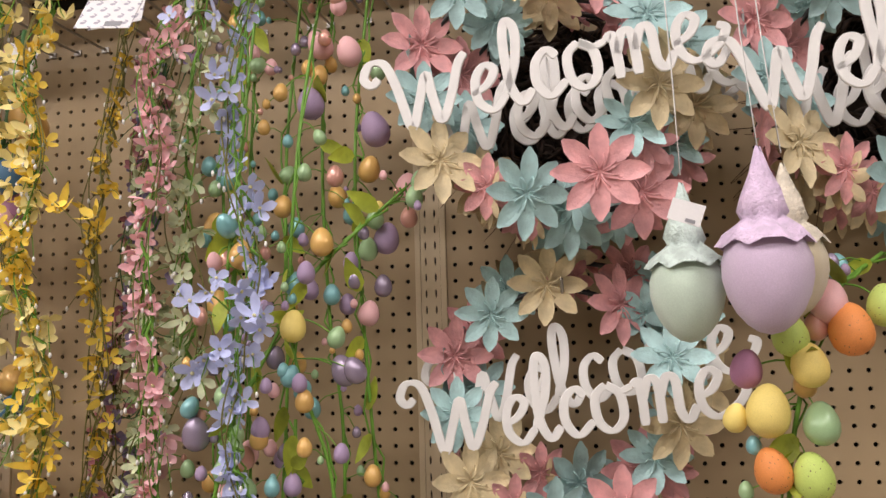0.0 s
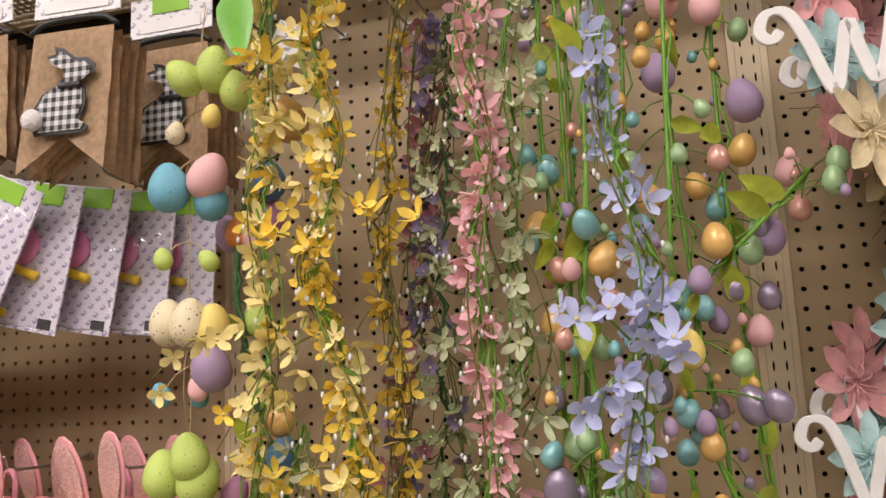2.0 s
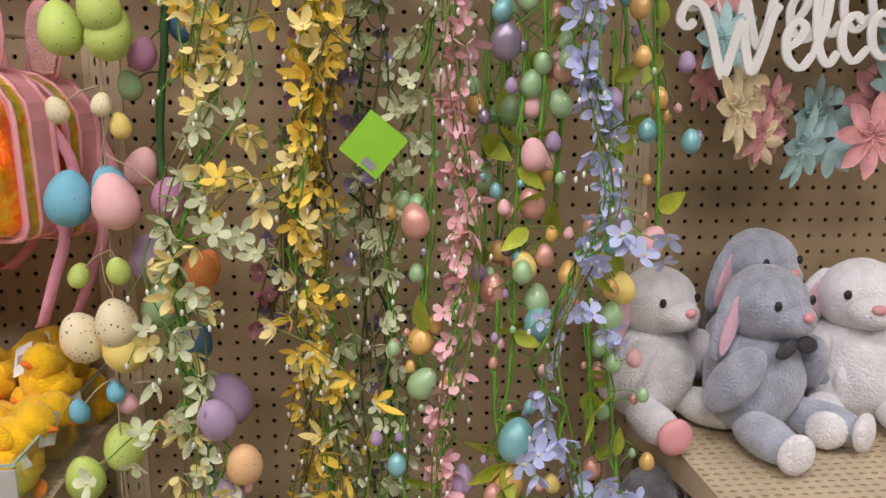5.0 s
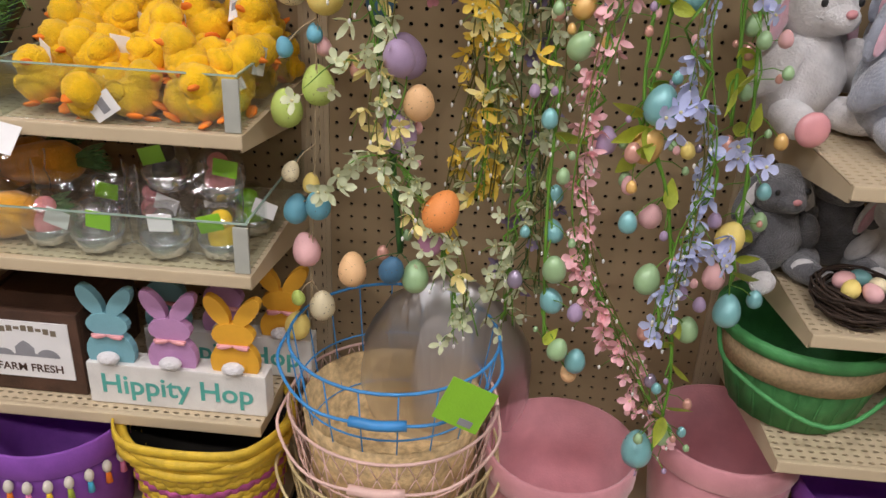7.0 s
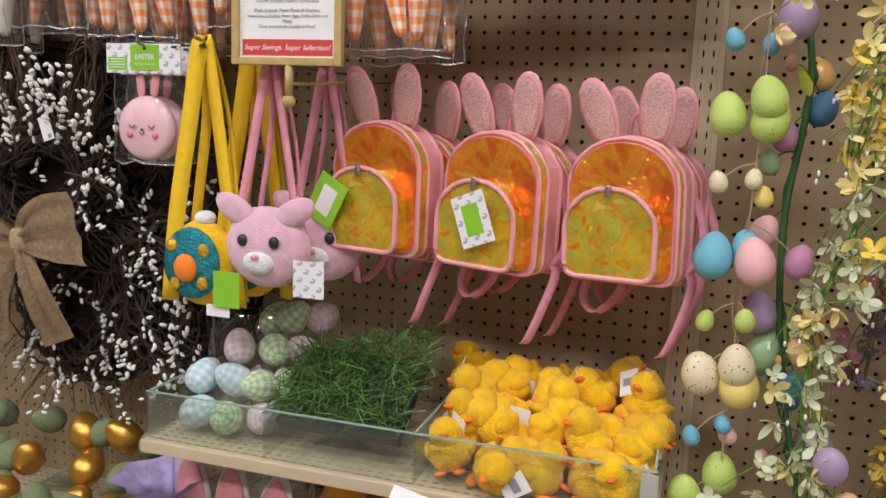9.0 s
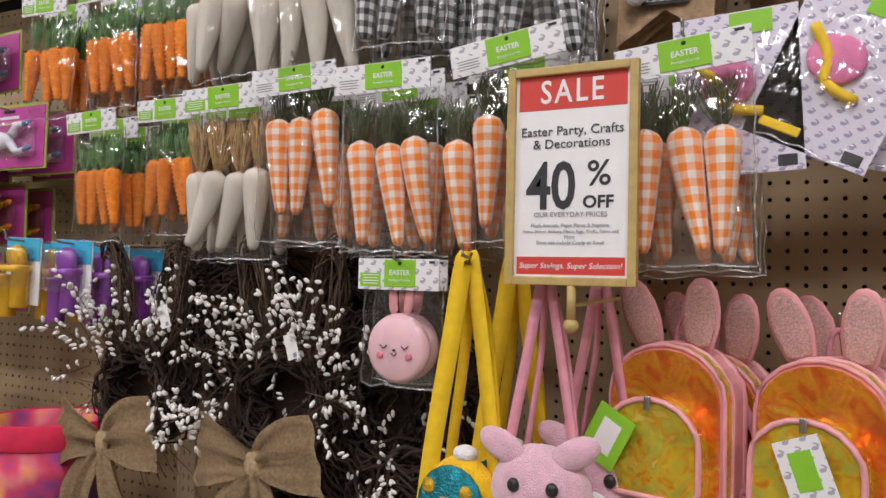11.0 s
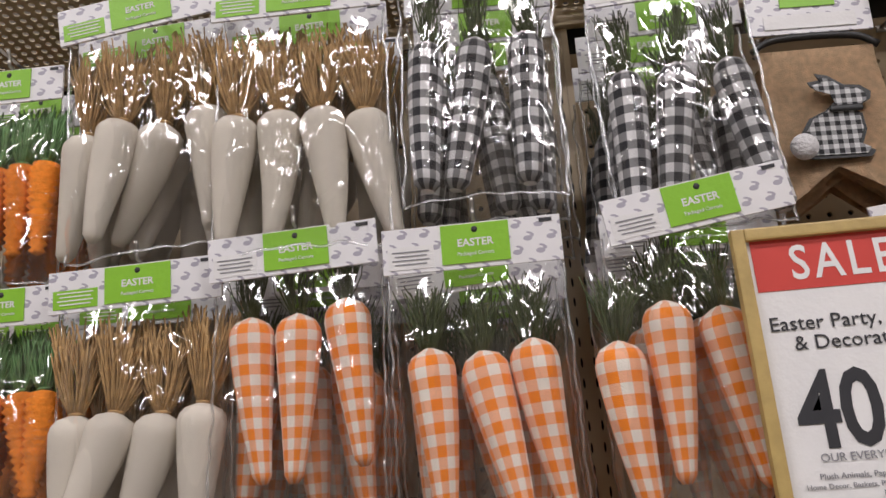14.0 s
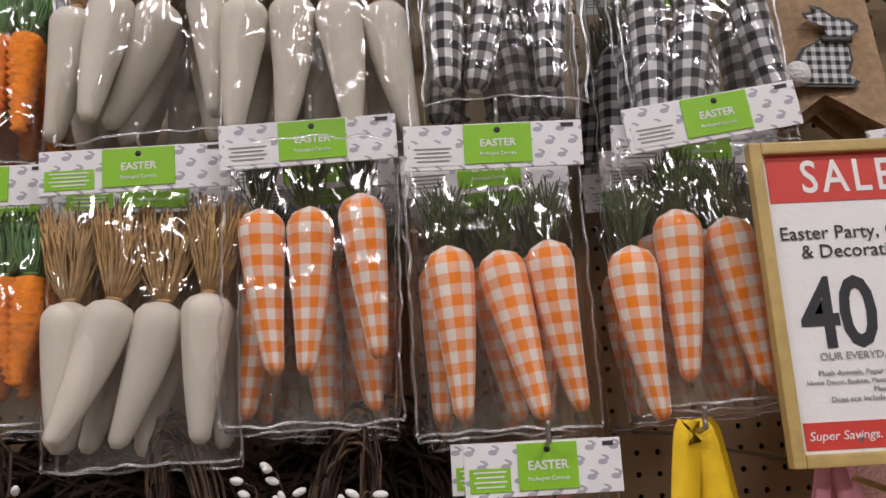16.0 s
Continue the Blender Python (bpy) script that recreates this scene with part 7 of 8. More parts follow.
# middle shelf: bagged ears, plush carrots, clear ornaments
EARW = mat("white fleece", (0.74, 0.70, 0.70), 0.9, vary=0.1, sheen=0.5)
EARP = mat("coral pink lining", (0.80, 0.30, 0.32), 0.85)
eb = thing("rabbit_ear_bag", pose(-1.435, -0.27, 0.703), "clear bag of pink and white rabbit ear headbands", "headbands", "")
for i, x in enumerate((-0.085, -0.01, 0.065)):
    e = part("ear", lathe([(0.006, 0), (0.018, 0.008), (0.026, 0.02), (0.031, 0.04), (0.033, 0.062), (0.032, 0.085), (0.028, 0.107), (0.020, 0.127), (0.010, 0.141), (0.002, 0.146)], 22, squash=0.35), EARW, eb, "white fleece rabbit ear", m=pose(x, -0.02 * i, 0.012, -12, -14 + 10 * i, 0))
    part("lining", lathe([(0.003, 0.010), (0.016, 0.016), (0.022, 0.026), (0.027, 0.045), (0.028, 0.066), (0.026, 0.09), (0.020, 0.112), (0.011, 0.128), (0.002, 0.134)], 20, squash=0.2), EARP, e, "coral pink lining", m=pose(0, -0.009, 0))
film_bag(eb, 0.26, 0.18, 0.12, 95, top=0.17)
PCAR = mat("orange plush", (0.90, 0.42, 0.03), 0.95, vary=0.15, scale=40, bump=0.6, bscale=300, sheen=0.5)
for i, (x, y, z, t, u) in enumerate(((-1.275, -0.24, 0.79, 20, 10), (-1.19, -0.30, 0.738, 82, 6), (-1.24, -0.16, 0.76, 60, 20), (-1.16, -0.20, 0.79, 80, -10))):
    c = thing("plush_carrot", pose(x, y, z, 0, t, u), "soft orange plush carrot in clear wrapping", "plush carrot", "plush carrots")
    part("body", lathe([(0.004, 0.074), (0.024, 0.068), (0.034, 0.045), (0.036, 0.015), (0.030, -0.035), (0.018, -0.085), (0.008, -0.102), (0.002, -0.105)], 16), PCAR, c)
    part("leafy_top", TOPS["twine"][i % 2], None, c, m=pose(0, 0, 0.062))
CHROME = mat("silver foil", (0.75, 0.75, 0.78), 0.15, 0.9, vary=0.1, bump=0.4, bscale=80)
for i, (x, y, z, col) in enumerate(((-1.10, -0.30, 0, EARP), (-1.02, -0.31, 0, CHROME), (-0.915, -0.31, 0, CHROME), (-0.832, -0.30, 0, KITY), (-0.97, -0.22, 0, EARP), (-1.06, -0.20, 0, CHROME), (-0.87, -0.21, 0, CHROME), (-0.935, -0.24, 0.075, DARK), (-0.82, -0.21, 0.0, LIMECARD), (-0.85, -0.25, 0.07, EARP))):
    o = thing("clear_ornament", pose(x, y, 0.703 + z), "clear plastic dome ornament with a foil rabbit and green tag", "ornament", "clear ornaments")
    part("figure", ellipsoid(0.023, 0.020, 0.025, (0, 0, 0.030), bm=ellipsoid(0.016, 0.015, 0.015, (0, -0.004, 0.060))), col, o, "small foil figure")
    part("base_cup", lathe([(0.018, 0.0), (0.030, 0.006), (0.039, 0.032), (0.037, 0.032), (0.018, 0.006), (0.002, 0.005)], 20), CHROME, o, "silver cup")
    dome = part("dome", lathe([(0.039, 0.032), (0.040, 0.044), (0.035, 0.064), (0.020, 0.079), (0.003, 0.083)], 20), CLEAR, o, "clear dome")
    dome.visible_shadow = False
    part("swing_tag", box(0.036, 0.001, 0.026, 0, (0.014, -0.038, 0.066)), LIMECARD if i % 2 else PAPER, o, "lime green swing tag", m=pose(0, 0, 0, 0, 20 - 12 * (i % 4), 0), smooth=False)

for i, (x, y, w, h, d) in enumerate(((-1.22, -0.25, 0.20, 0.13, 0.12), (-1.05, -0.27, 0.16, 0.12, 0.12), (-0.90, -0.27, 0.18, 0.13, 0.12))):
    fw = thing("clear_wrapper", pose(x, y, 0.703), "crinkled clear plastic wrapper round shelf goods", "wrapper", "clear wrappers")
    film_bag(fw, w, h, d, 120 + i, top=h, name="film")
# low shelf: framed silhouettes, crate, hop blocks
SIL = finish(outline_plate([(x * 1.0, z * 1.0) for x, z in ((-0.020, -0.03), (0.020, -0.03), (0.012, -0.005), (0.010, 0.012), (0.014, 0.018), (0.010, 0.028), (0.014, 0.050), (0.008, 0.052), (0.002, 0.032), (-0.006, 0.052), (-0.012, 0.048), (-0.006, 0.028), (-0.012, 0.018), (-0.010, 0.004), (-0.014, -0.010))], 0.002), "silhouette", WOODW, False)
for fx in (-1.475, -1.337):
    fr = thing("framed_silhouette", pose(fx, -0.325, 0.438, -6, 0, 3), "white box frame with a white rabbit silhouette", "picture frame", "framed rabbit silhouettes")
    part("board", box(0.115, 0.006, 0.115, 0, (0, 0.004, 0.066)), SLATE, fr, "taupe backing board", smooth=False)
    for sx in (-1, 1):
        part("frame_side", box(0.016, 0.024, 0.132, 0.002, (sx * 0.058, 0, 0.066)), WOODW, fr, smooth=False)
        part("frame_rail", box(0.100, 0.024, 0.016, 0.002, (0, 0, 0.066 + sx * 0.058)), WOODW, fr, smooth=False)
    part("silhouette", SIL, None, fr, m=pose(0, -0.003, 0.068))
    part("caption", box(0.065, 0.001, 0.006, 0, (0, -0.0005, 0.026)), WOODW, fr, "unreadable caption print", smooth=False)
crt = thing("wooden_crate", pose(-1.165, -0.22, 0.437), "dark walnut crate with a Farm Fresh label", "crate", "")
part("front_board", box(0.185, 0.012, 0.150, 0.003, (0, -0.095, 0.075)), DWOOD, crt, smooth=False)
part("back_board", box(0.185, 0.012, 0.150, 0.003, (0, 0.095, 0.075)), DWOOD, crt, smooth=False)
for sx in (-1, 1):
    part("side_board", box(0.012, 0.178, 0.150, 0.003, (sx * 0.0865, 0, 0.075)), DWOOD, crt, smooth=False)
part("top_board", box(0.160, 0.176, 0.008, 0.001, (0, 0, 0.140)), DWOOD, crt, smooth=False)
pl = part("label_plate", box(0.145, 0.002, 0.104, 0, (0.004, -0.102, 0.080)), PAPER, crt, "aged white printed label", smooth=False)
part("lettering", text_mesh("FARM FRESH", 0.020, DWOOD, "lettering", bold=0.0003), None, pl, m=pose(0.004, -0.1035, 0.040))
for k in range(9):
    part("script_stroke", box(0.009, 0.0006, 0.005 + 0.006 * abs(math.sin(k * 2.1)), 0, (-0.044 + 0.012 * k, -0.1033, 0.114 + 0.006 * math.sin(math.pi * k / 8))), SLATE, pl, "unreadable script print", smooth=False)
part("printed_barn", outline_plate([(-0.016, 0.070), (0.016, 0.070), (0.016, 0.084), (0.008, 0.092), (0.0, 0.097), (-0.008, 0.092), (-0.016, 0.084)], 0.0006, y=-0.1036), GREYINK, pl, "grey printed barn", smooth=False)
for hx, hw, hh in ((-0.036, 0.034, 0.012), (0.038, 0.038, 0.015), (0.004, 0.052, 0.006)):
    part("printed_hill", outline_plate([(hx + hw / 2 * math.cos(math.pi * k / 10), 0.068 + hh * math.sin(math.pi * k / 10)) for k in range(11)], 0.0005, y=-0.1034 - 0.0001 * hh * 100), GREYINK, pl, "grey printed hill", smooth=False)
HOP = text_mesh("Hippity Hop", 0.050, TEALINK, "lettering", bold=0.0008)
RB = {"blue": mat("blue painted wood", (0.20, 0.42, 0.48), 0.6, vary=0.08), "orchid": mat("orchid painted wood", (0.50, 0.26, 0.48), 0.6, vary=0.08), "amber": mat("amber painted wood", (0.78, 0.40, 0.03), 0.6, vary=0.08)}


def cut_rabbit(material):
    bm = outline_plate([(0.030 * math.cos(a), 0.045 + 0.045 * math.sin(a)) for a in (2 * math.pi * k / 20 for k in range(20))], 0.014)
    outline_plate([(0.026 * math.cos(a), 0.102 + 0.024 * math.sin(a)) for a in (2 * math.pi * k / 16 for k in range(16))], 0.014, bm, -0.001)
    for sx, ln in ((-1, -0.35), (1, 0.42)):
        c = (sx * 0.018, 0.148)
        pts = []
        for k in range(14):
            a = 2 * math.pi * k / 14
            ex, ez = 0.0115 * math.cos(a), 0.031 * math.sin(a)
            pts.append((c[0] + ex * math.cos(ln) + ez * math.sin(ln), c[1] - ex * math.sin(ln) + ez * math.cos(ln)))
        outline_plate(pts, 0.014, bm, -0.0005 * sx)
    return finish(bm, "rabbit_cutout", material, False)


CUT = {c: cut_rabbit(m) for c, m in RB.items()}
for hx, hy in ((-0.915, -0.315), (-0.87, -0.20)):
    hb = thing("rabbit_block", pose(hx, hy, 0.437, 0, 0, 0), "white wooden block reading Hippity Hop with three painted rabbits", "decor block", "hippity hop blocks")
    part("block", box(0.290, 0.040, 0.075, 0.003, (0, 0, 0.0375)), WOODW, hb, smooth=False)
    part("lettering", HOP, None, hb, "teal painted words", m=pose(0, -0.0206, 0.022))
    for c, rx in (("blue", -0.105), ("orchid", -0.005), ("amber", 0.095)):
        k = part("rabbit_cutout", CUT[c], None, hb, c + " painted rabbit cutout", m=pose(rx, -0.012, 0.052) @ Matrix.Diagonal((1.3, 1, 0.88, 1)))
        part("pompom_tail", ellipsoid(0.014, 0.012, 0.012, (0, -0.010, 0.040)), PLUSHW, k, "white pompom tail")
        part("neck_ribbon", box(0.040, 0.003, 0.004, 0.001, (0, -0.0025, 0.082)), PINKTRIM, k, smooth=False)
        for sx in (-1, 1):
            part("ribbon_loop", ellipsoid(0.010, 0.003, 0.0045, (sx * 0.010, -0.005, 0.081), (0, sx * 20, 0), u=10, v=6), PINKTRIM, k, "tied ribbon loop")
ob_ = thing("twine_carrot_bunch", pose(-1.45, -0.17, 0.53), "bundle of orange wicker carrots on the shelf", "craft carrots", "")
for i in range(5):
    part("carrot", CARROT["twine"][i % 3], None, ob_, m=pose(-0.06 + 0.035 * i, 0.01 * (i % 2), 0.012, 0, 8 * (i - 2), 20 * i))

# ---------- woven baskets on the base deck ----------


def woven_basket(x, y, z, r, h, main, accent, label, rim=None):
    b = thing("woven_basket", pose(x, y, z), label, "basket", "woven baskets")
    bands = int(h / 0.013)
    for j in range(bands):
        t = j / bands
        rr = r * (0.80 + 0.20 * t)
        pts = []
        for k in range(41):
            a = 2 * math.pi * k / 40
            q = rr + 0.0035 * (1 if (k + j) % 2 else -1)
            pts.append((q * math.cos(a), q * math.sin(a), 0.008 + t * h))
        part("woven_band", ribbon(pts, 0.0125, 0.0022, (0, 0, 1)), accent[j % len(accent)] if j % 3 == 1 else main, b)
    bm = lathe([(r * 0.78, 0.0), (r * 0.79, 0.006), (r * 0.975, h), (r * 0.965, h), (r * 0.76, 0.012), (0.002, 0.010)], 24)
    # without a rim colour the inside is near black, its shade painted on
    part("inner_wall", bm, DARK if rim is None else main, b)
    pts = [(r * 1.01 * math.cos(a), r * 1.01 * math.sin(a), h) for a in (2 * math.pi * k / 40 for k in range(41))]
    part("rim", tube(pts, 0.009, 8), rim or main, b)
    part("handle", ribbon(smooth_line([(-r, 0, h * 0.9), (-r * 1.02, -r * 0.35, h + 0.012), (-r * 0.6, -r * 0.92, h + 0.016), (r * 0.6, -r * 0.92, h + 0.016), (r * 1.02, -r * 0.35, h + 0.012), (r, 0, h * 0.9)], 5), 0.014, 0.004, (0, 0.3, 1)), main, b, "folded woven handle")
    return b


YWOOD = mat("yellow stained chipwood", (0.66, 0.44, 0.03), 0.6, vary=0.2, scale=40, bump=0.3)
MIX = [mat("stained chipwood " + n, c, 0.6, vary=0.2, scale=40, bump=0.3) for n, c in (("green", (0.14, 0.32, 0.05)), ("magenta", (0.45, 0.08, 0.25)), ("navy", (0.05, 0.06, 0.20)))]
PURP = mat("purple felt", (0.22, 0.06, 0.36), 0.8, vary=0.12)
woven_basket(-1.405, -0.30, 0.19, 0.125, 0.175, YWOOD, MIX, "yellow woven chipwood basket with mixed bands")
woven_basket(-0.885, -0.29, 0.19, 0.135, 0.19, YWOOD, MIX, "yellow woven basket nested in a stack")
woven_basket(-0.885, -0.29, 0.225, 0.137, 0.18, YWOOD, MIX, "yellow woven basket on top of the stack")
fabric_bucket(-1.145, -0.31, 0.19, 0.122, 0.20, PURP, PURP, "purple felt bucket with a pompom fringe", False)
pf = thing("pompom_fringe", pose(-1.145, -0.31, 0.335), "cream pompom fringe round the purple bucket", "fringe", "")
for k in range(26):
    a = 2 * math.pi * k / 26
    part("pompom", ellipsoid(0.008, 0.008, 0.012, (0.127 * math.cos(a), 0.127 * math.sin(a), 0), u=8, v=6), CANVAS, pf)
    part("tassel", lathe([(0.002, 0), (0.004, -0.003), (0.006, -0.022), (0.001, -0.023)], 8), (KITP, KITY, LIMEEDGE, CYAN, BEAK)[k % 5], pf, "bright coloured tassel", m=pose(0.128 * math.cos(a), 0.128 * math.sin(a), -0.009))


def wire_basket(x, y, z, r, h, colour, label, mesh=False):
    w = thing("wire_basket", pose(x, y, z), label, "basket", "wire baskets")
    for hh, rad in ((0.0, 0.82), (h * 0.5, 0.92), (h, 1.0)):
        pts = [(r * rad * math.cos(a), r * rad * math.sin(a), hh) for a in (2 * math.pi * k / 40 for k in range(41))]
        part("hoop", tube(pts, 0.0026 if hh == h else 0.0016, 6), colour, w)
    for k in range(18):
        a = 2 * math.pi * k / 18
        c, s = math.cos(a), math.sin(a)
        part("upright_wire", tube([(r * 0.82 * c, r * 0.82 * s, 0), (r * 0.92 * c, r * 0.92 * s, h * 0.5), (r * c, r * s, h)], 0.0012, 5), colour, w)
    if mesh:
        bm = bmesh.new()
        for j in range(5):
            for k in range(36):
                a0, a1 = 2 * math.pi * (k + 0.5 * (j % 2)) / 36, 2 * math.pi * (k + 0.5 + 0.5 * (j % 2)) / 36
                z0, z1 = h * j / 5, h * (j + 1) / 5
                for aa, ab in ((a0, a1), (a0, 2 * a0 - a1)):
                    q0, q1 = r * (0.83 + 0.17 * z0 / h), r * (0.83 + 0.17 * z1 / h)
                    tube([(q0 * math.cos(aa), q0 * math.sin(aa), z0), (q1 * math.cos(ab), q1 * math.sin(ab), z1)], 0.0009, 3, bm)
        tagged(part("chicken_wire", bm, colour, w), kind="stuff")
    part("handle", tube(smooth_line([(-r, 0, h), (-r * 1.0, -r * 0.5, h - 0.02), (-r * 0.5, -r * 0.98, h - 0.045), (r * 0.5, -r * 0.98, h - 0.045), (r * 1.0, -r * 0.5, h - 0.02), (r, 0, h)], 6), 0.0026, 6), colour, w)
    part("handle_grip", tube(smooth_line([(-r * 0.25, -r * 1.0, h - 0.05), (0, -r * 1.02, h - 0.052), (r * 0.25, -r * 1.0, h - 0.05)], 3), 0.008, 8), colour, w)
    return w


BWIRE, PWIRE, CWIRE = mat("blue wire", (0.05, 0.26, 0.58), 0.45), mat("blush wire", (0.72, 0.48, 0.42), 0.5), mat("cream wire", (0.62, 0.50, 0.26), 0.5)
wire_basket(-0.575, -0.28, 0.205, 0.175, 0.17, CWIRE, "cream chicken-wire basket at the bottom of a stack", True)
wire_basket(-0.575, -0.28, 0.29, 0.170, 0.17, PWIRE, "blush chicken-wire basket nested in a stack", True)
wire_basket(-0.575, -0.28, 0.40, 0.165, 0.18, BWIRE, "blue wire basket with a burlap lining")
ln = thing("straw_lining", pose(-0.575, -0.28, 0.30), "woven straw lining inside the wire baskets", "basket liner", "")
part("liner", lathe([(0.12, 0.0), (0.135, 0.03), (0.148, 0.16), (0.144, 0.16), (0.125, 0.03), (0.002, 0.02)], 28), mat("pale straw weave", (0.56, 0.40, 0.20), 0.85, vary=0.35, scale=70, bump=0.8, bscale=200), ln)
wf = thing("tissue_bundle", pose(-0.50, -0.17, 0.40), "pale grey wrapped bundle standing inside the basket", "wrapped bundle", "")
bm = ellipsoid(0.15, 0.06, 0.19, (0, 0, 0.04), u=26, v=18)
for v in bm.verts:
    v.co += v.co.normalized() * 0.008 * noise.noise(v.co * 22)
wrap = part("wrap", bm, film_mat("crinkled cellophane", 0.5, 0.35, (0.93, 0.92, 0.92), 0.7), wf)
wrap.visible_shadow = False
part("tissue_roll", lathe([(0.002, -0.1), (0.05, -0.1), (0.06, 0.02), (0.045, 0.13), (0.03, 0.15), (0.002, 0.15)], 22, squash=0.6), mat("pale grey tissue", (0.60, 0.55, 0.52), 0.8, vary=0.2, scale=20, bump=0.8, bscale=50), wf)
hang_tag(-0.44, -0.47, 0.625, 0.066, 0.072, LIMECARD, 0, 22, "large lime green card tag on a wire basket")
fabric_bucket(-0.295, -0.27, 0.19, 0.125, 0.20, FELTPINK, FELTPINK, "dusty pink velour bucket on the base deck", False)
fabric_bucket(-0.01, -0.20, 0.19, 0.125, 0.21, FELTPINK, FELTPINK, "dusty pink velour bucket half hidden by a shelf", False)

# ---------- shelves of plush rabbits ----------
shelf(0, 0.905, 0.37, False)
shelf(0, 0.688, 0.37, False)
shelf(0, 0.469, 0.37, False)


BOWM = mat("charcoal ribbon", (0.05, 0.05, 0.06), 0.7, vary=0.5, scale=200)


def plush_rabbit(x, y, z, s, turn, fur, ear_in, label, bow=False, pad=None):
    p = thing("plush_rabbit", pose(x, y, z, 0, 0, turn) @ Matrix.Scale(s, 4), label, "plush toy", "plush rabbits")

    def lump(bm, k=0.05):
        for v in bm.verts:
            v.co += v.normal * k * 0.1 * noise.noise(v.co * 18)
        return bm

    part("body", lump(ellipsoid(0.075, 0.065, 0.085, (0, 0, 0.080), u=22, v=14)), fur, p)
    part("head", lump(ellipsoid(0.062, 0.056, 0.052, (0, -0.012, 0.190), bm=ellipsoid(0.036, 0.030, 0.026, (0, -0.050, 0.178)), u=22, v=14)), fur, p)
    for sx in (-1, 1):
        e = part("ear", ellipsoid(0.022, 0.011, 0.058, (sx * 0.066, -0.004, 0.172), (0, sx * -22, 0), u=14, v=10), fur, p, "floppy ear")
        part("ear_lining", ellipsoid(0.014, 0.004, 0.046, (sx * 0.067, -0.014, 0.170), (0, sx * -22, 0), u=12, v=8), ear_in, e, "pale ear lining")
        part("arm", ellipsoid(0.023, 0.030, 0.056, (sx * 0.074, -0.030, 0.098), (28, sx * -24, 0), u=14, v=10), fur, p)
        leg = part("leg", ellipsoid(0.030, 0.062, 0.028, (sx * 0.055, -0.072, 0.030), (0, 0, sx * 14), u=14, v=10), fur, p)
        part("foot_pad", ellipsoid(0.027, 0.012, 0.027, (sx * 0.068, -0.128, 0.031), (0, 0, sx * 14), u=14, v=10), pad or PLUSHW, leg, "pale foot pad")
        part("eye", ellipsoid(0.006, 0.004, 0.007, (sx * 0.034, -0.058, 0.200), u=10, v=8), BLACK, p, "glossy black eye")
    part("nose", ellipsoid(0.010, 0.006, 0.007, (0, -0.080, 0.186), u=10, v=8), PINKTRIM, p, "pink nose")
    if bow:
        for sx in (-1, 1):
            part("bow_loop", ellipsoid(0.022, 0.006, 0.012, (sx * 0.020, -0.066, 0.142), (0, sx * 18, 0), u=10, v=8), BOWM, p, "dark striped ribbon bow")
    return p


plush_rabbit(0.135, -0.16, 0.908, 1.0, 24, PLUSHG, PLUSHP, "soft grey plush rabbit sitting with a striped bow", True)
plush_rabbit(0.165, -0.075, 0.955, 0.95, 20, PLUSHG, PLUSHP, "grey plush rabbit sitting behind another rabbit")
plush_rabbit(0.005, -0.10, 0.908, 0.95, 24, PLUSHW, PLUSHP, "white plush rabbit with pink foot pads", pad=PINKTRIM)
plush_rabbit(0.30, -0.13, 0.908, 1.0, -14, PLUSHW, PLUSHP, "white plush rabbit with pink ear linings")
plush_rabbit(0.47, -0.2, 0.908, 1.0, 6, PLUSHG, PLUSHP, "grey plush rabbit on the upper shelf")
plush_rabbit(-0.01, -0.17, 0.691, 0.72, 14, PLUSHD, PLUSHW, "dark grey plush rabbit on the middle shelf")
plush_rabbit(0.10, -0.13, 0.691, 0.75, -6, PLUSHD, PLUSHW, "dark grey plush rabbit with white paws")
plush_rabbit(0.23, -0.27, 0.691, 0.62, -16, PLUSHT, PLUSHP, "small blush pink plush rabbit sitting up")
plush_rabbit(0.17, -0.17, 0.691, 0.60, 4, PLUSHW, PLUSHP, "small cream plush rabbit behind the nest")
plush_rabbit(0.40, -0.22, 0.691, 0.72, 0, PLUSHT, PLUSHP, "blush plush rabbit further along the shelf")
ns = thing("egg_nest", pose(0.09, -0.30, 0.690), "small dark twig nest holding pastel eggs", "nest", "")
bm = bmesh.new()
nr = random.Random(4)
for k in range(30):
    rr, ph, zz = nr.uniform(0.032, 0.058), nr.uniform(0, 6), nr.uniform(0.006, 0.045)
    tube([((rr + 0.012 * zz / 0.045) * math.cos(a + ph), (rr + 0.012 * zz / 0.045) * math.sin(a + ph), zz + 0.006 * math.sin(2 * a + k)) for a in (2 * math.pi * i / 14 for i in range(13))], 0.0022, 4, bm)
part("twigs", bm, TWIG, ns)
part("lining", ellipsoid(0.05, 0.05, 0.016, (0, 0, 0.022)), TWIG, ns)
for i, (c, a) in enumerate((("cream", 0), ("teal", 1.3), ("pink", 2.5), ("yellow", 3.8), ("pink", 5.0))):
    part("egg", EGG[c], None, ns, m=pose(0.024 * math.cos(a), 0.024 * math.sin(a), 0.046, 70, 0, 50 * i) @ Matrix.Scale(0.026, 4))

# green bushel baskets
BGREEN = mat("green stained splint", (0.07, 0.30, 0.09), 0.6, vary=0.2, scale=30, bump=0.3)


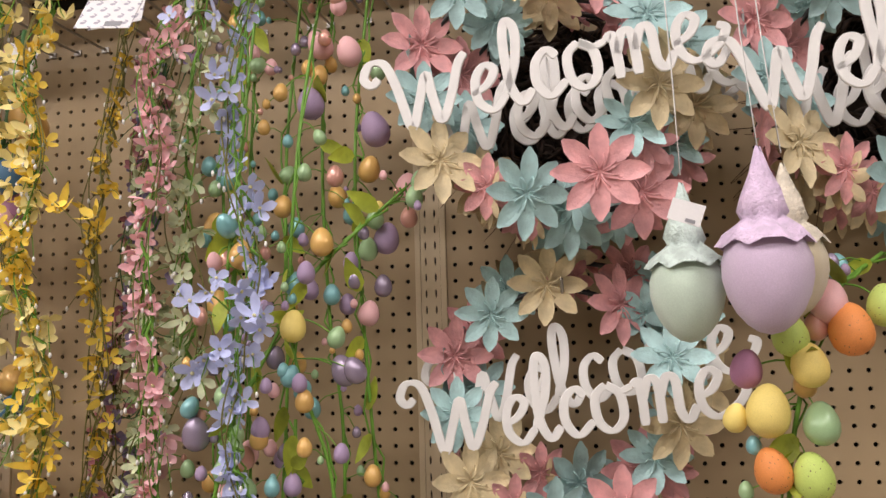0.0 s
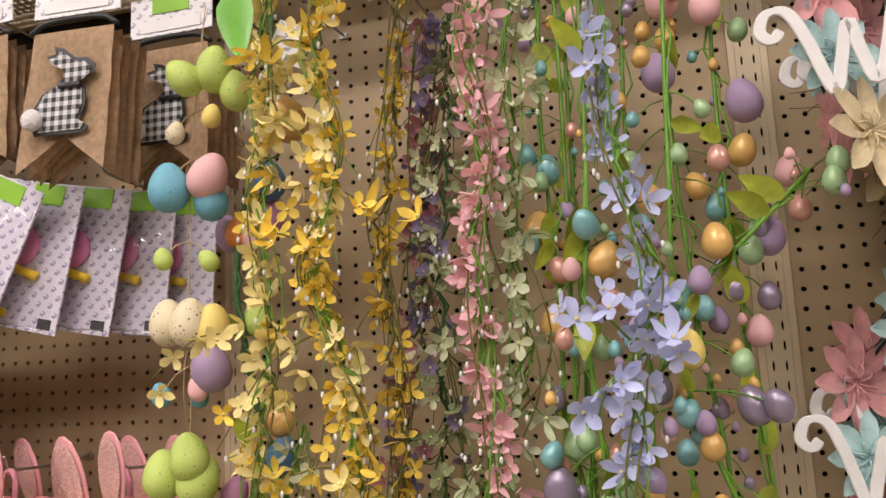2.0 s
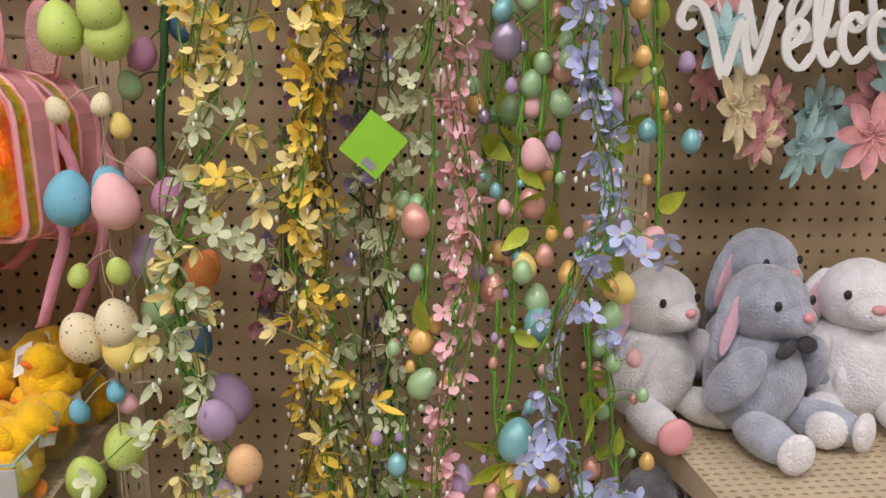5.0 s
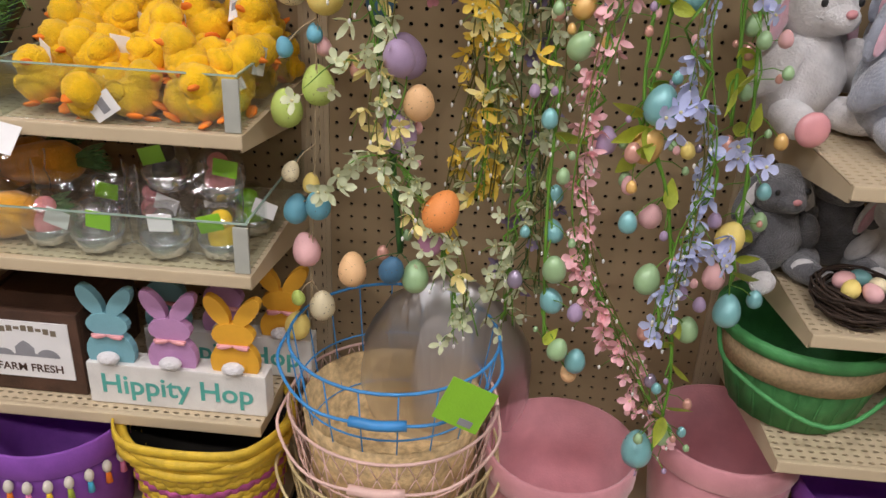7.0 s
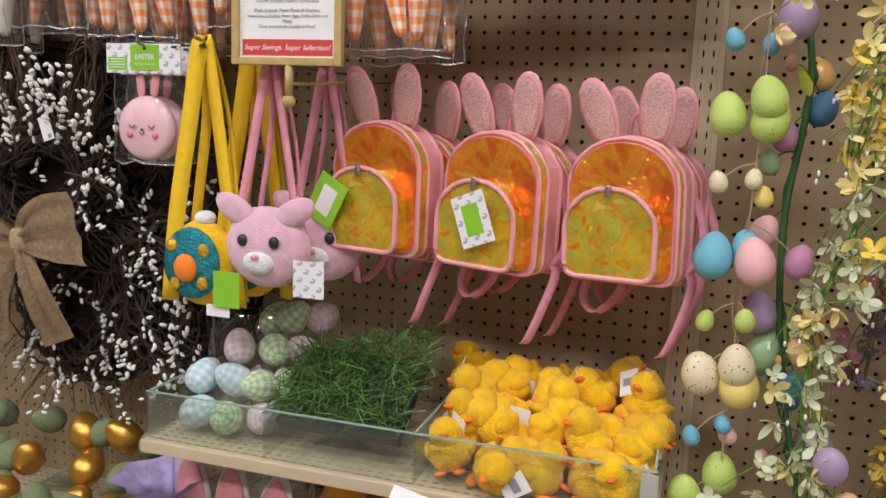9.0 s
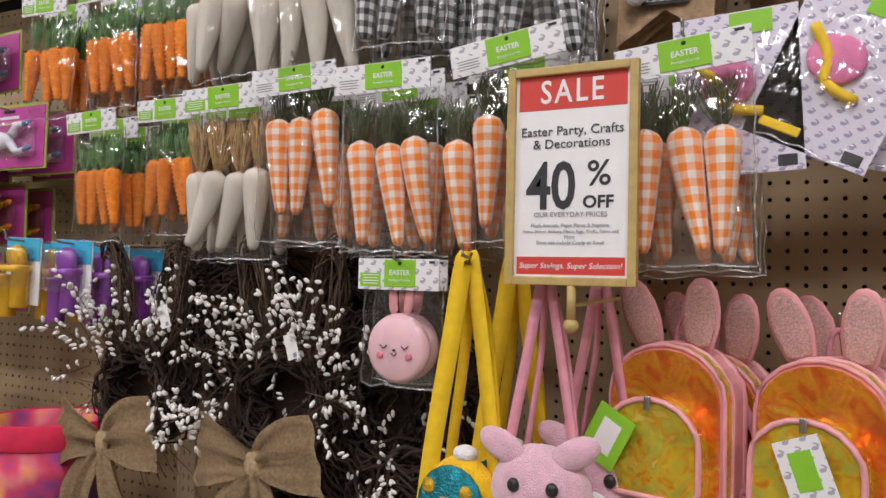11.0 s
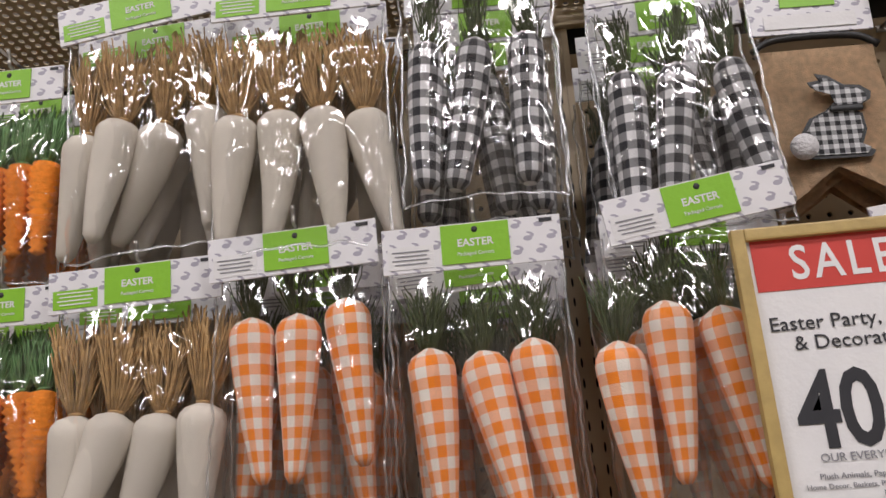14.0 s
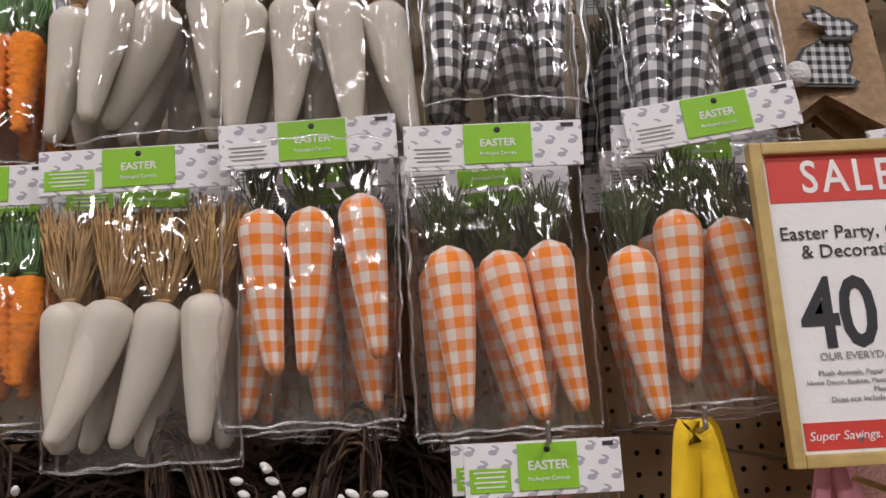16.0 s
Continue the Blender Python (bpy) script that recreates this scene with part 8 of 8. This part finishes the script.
def bushel(x, y, z, r, h, label):
    b = thing("bushel_basket", pose(x, y, z), label, "basket", "green bushel baskets")
    for k in range(22):
        a = 2 * math.pi * k / 22
        c, s = math.cos(a), math.sin(a)
        part("stave", ribbon([(r * 0.72 * c, r * 0.72 * s, 0.002), (r * 0.86 * c, r * 0.86 * s, h * 0.45), (r * c, r * s, h)], 2 * math.pi * r / 22 * 0.94, 0.003, (-s, c, 0)), BGREEN, b)
    part("inner_wall", lathe([(r * 0.70, 0.002), (r * 0.84, h * 0.45), (r * 0.98, h), (r * 0.96, h), (r * 0.82, h * 0.45), (r * 0.66, 0.008), (0.002, 0.008)], 28), BGREEN, b)
    part("burlap_band", lathe([(r * 0.955, h * 0.58), (r * 0.965, h * 0.58), (r * 1.015, h * 0.88), (r * 1.005, h * 0.88)], 30), BURLAP, b, "brown burlap band")
    part("rim_hoop", lathe([(r * 1.0, h * 0.88), (r * 1.035, h * 0.88), (r * 1.045, h), (r * 1.0, h * 1.01)], 30), BGREEN, b)
    part("handle", tube(smooth_line([(-r * 1.04, 0, h * 0.93), (-r * 0.95, -r * 0.55, h * 0.62), (0, -r * 1.15, h * 0.36), (r * 0.95, -r * 0.55, h * 0.62), (r * 1.04, 0, h * 0.93)], 6), 0.004, 6), BGREEN, b)
    return b


bushel(0.075, -0.20, 0.471, 0.135, 0.155, "green splint bushel basket with a burlap band")
bushel(0.375, -0.20, 0.471, 0.135, 0.155, "green splint bushel basket beside another")
bushel(0.62, -0.2, 0.471, 0.12, 0.15, "small green splint basket on the low shelf")
fabric_bucket(0.22, -0.27, 0.19, 0.12, 0.17, PURP, PURP, "purple felt bucket under the low shelf", False)
fabric_bucket(0.50, -0.27, 0.19, 0.12, 0.17, PURP, PURP, "purple felt bucket on the base deck", False)

# ---------- gold and moss eggs, tulle bag ----------
GOLDE = egg_mesh(mat("gold foil egg", (0.62, 0.34, 0.06), 0.3, 0.8, vary=0.2, coat=0.2))
MOSSE = egg_mesh(mat("moss green egg", (0.22, 0.27, 0.13), 0.8, vary=0.3, scale=30, bump=0.5))
me_r = random.Random(9)
for me_, name, lab, n, x0, x1 in ((GOLDE, "gold_egg", "shiny gold egg ornament in the bin", 10, -1.95, -1.66), (MOSSE, "moss_egg", "moss green speckled egg in the bin", 22, -2.05, -1.60)):
    for i in range(n):
        top = thing(name, pose(me_r.uniform(x0, x1), -0.32 + 0.05 * (i % 4) + me_r.uniform(-0.01, 0.01), 0.668 + 0.05 * (i % 4), me_r.uniform(-60, 60), me_r.uniform(-60, 60), 0), lab, "egg", "bin of decorative eggs")
        part("shell", me_, None, top, m=Matrix.Scale(0.052 if me_ is MOSSE else 0.06, 4))
TUL = mat("lilac tulle", (0.42, 0.34, 0.58), 0.8, vary=0.25, scale=30, bump=0.8, bscale=60)
TUB = mat("blue shredded tissue", (0.10, 0.32, 0.55), 0.7, vary=0.3, scale=60, bump=0.8, bscale=150)
tb_ = thing("tulle_bag", pose(-1.59, -0.27, 0.64), "lilac tulle gift bag with blue filling and white tag", "gift bag", "")
bm = lathe([(0.06, 0.0), (0.085, 0.02), (0.085, 0.07), (0.055, 0.11), (0.02, 0.125), (0.05, 0.15), (0.075, 0.17)], 26)
for v in bm.verts:
    a = math.atan2(v.co.y, v.co.x)
    k = 1 + 0.10 * math.sin(a * 7) + 0.08 * noise.noise(v.co * 30)
    v.co.x, v.co.y = v.co.x * k, v.co.y * k
part("tulle", bm, TUL, tb_)
part("filling", ellipsoid(0.05, 0.03, 0.035, (0.02, -0.075, 0.06), u=12, v=9), TUB, tb_, "blue shredded filling")
for i in range(5):
    part("wrapped_egg", EGG[("pink", "yellow", "lime", "plum", "teal")[i]], None, tb_, m=pose(-0.10 + 0.04 * i, -0.085, 0.03, 80, 0, 30 * i) @ Matrix.Scale(0.04, 4))
part("paper_tag", box(0.055, 0.001, 0.055, 0, (-0.06, -0.12, 0.09)), PAPER, tb_, "white square paper tag", m=pose(0, 0, 0, 0, 35, 0), smooth=False)
plate = thing("carrot_heap", pose(-1.72, -0.3, 0.43), "heap of peach twine-wrapped carrots in clear bags", "craft carrots", "")
PEACHT = mat("peach twine", (0.66, 0.33, 0.20), 0.85, vary=0.25, scale=70, bump=0.5)
for i in range(9):
    part("carrot", carrot_mesh(0.105, 0.017, PEACHT, 0.004, rib=0.10, n=10), None, plate, m=pose(-0.10 + 0.03 * i, 0.02 * math.sin(i * 2), 0.07 + 0.02 * (i % 3), 20, 50 - 12 * i, 0))
shelf(-3, 0.425, 0.38, False)
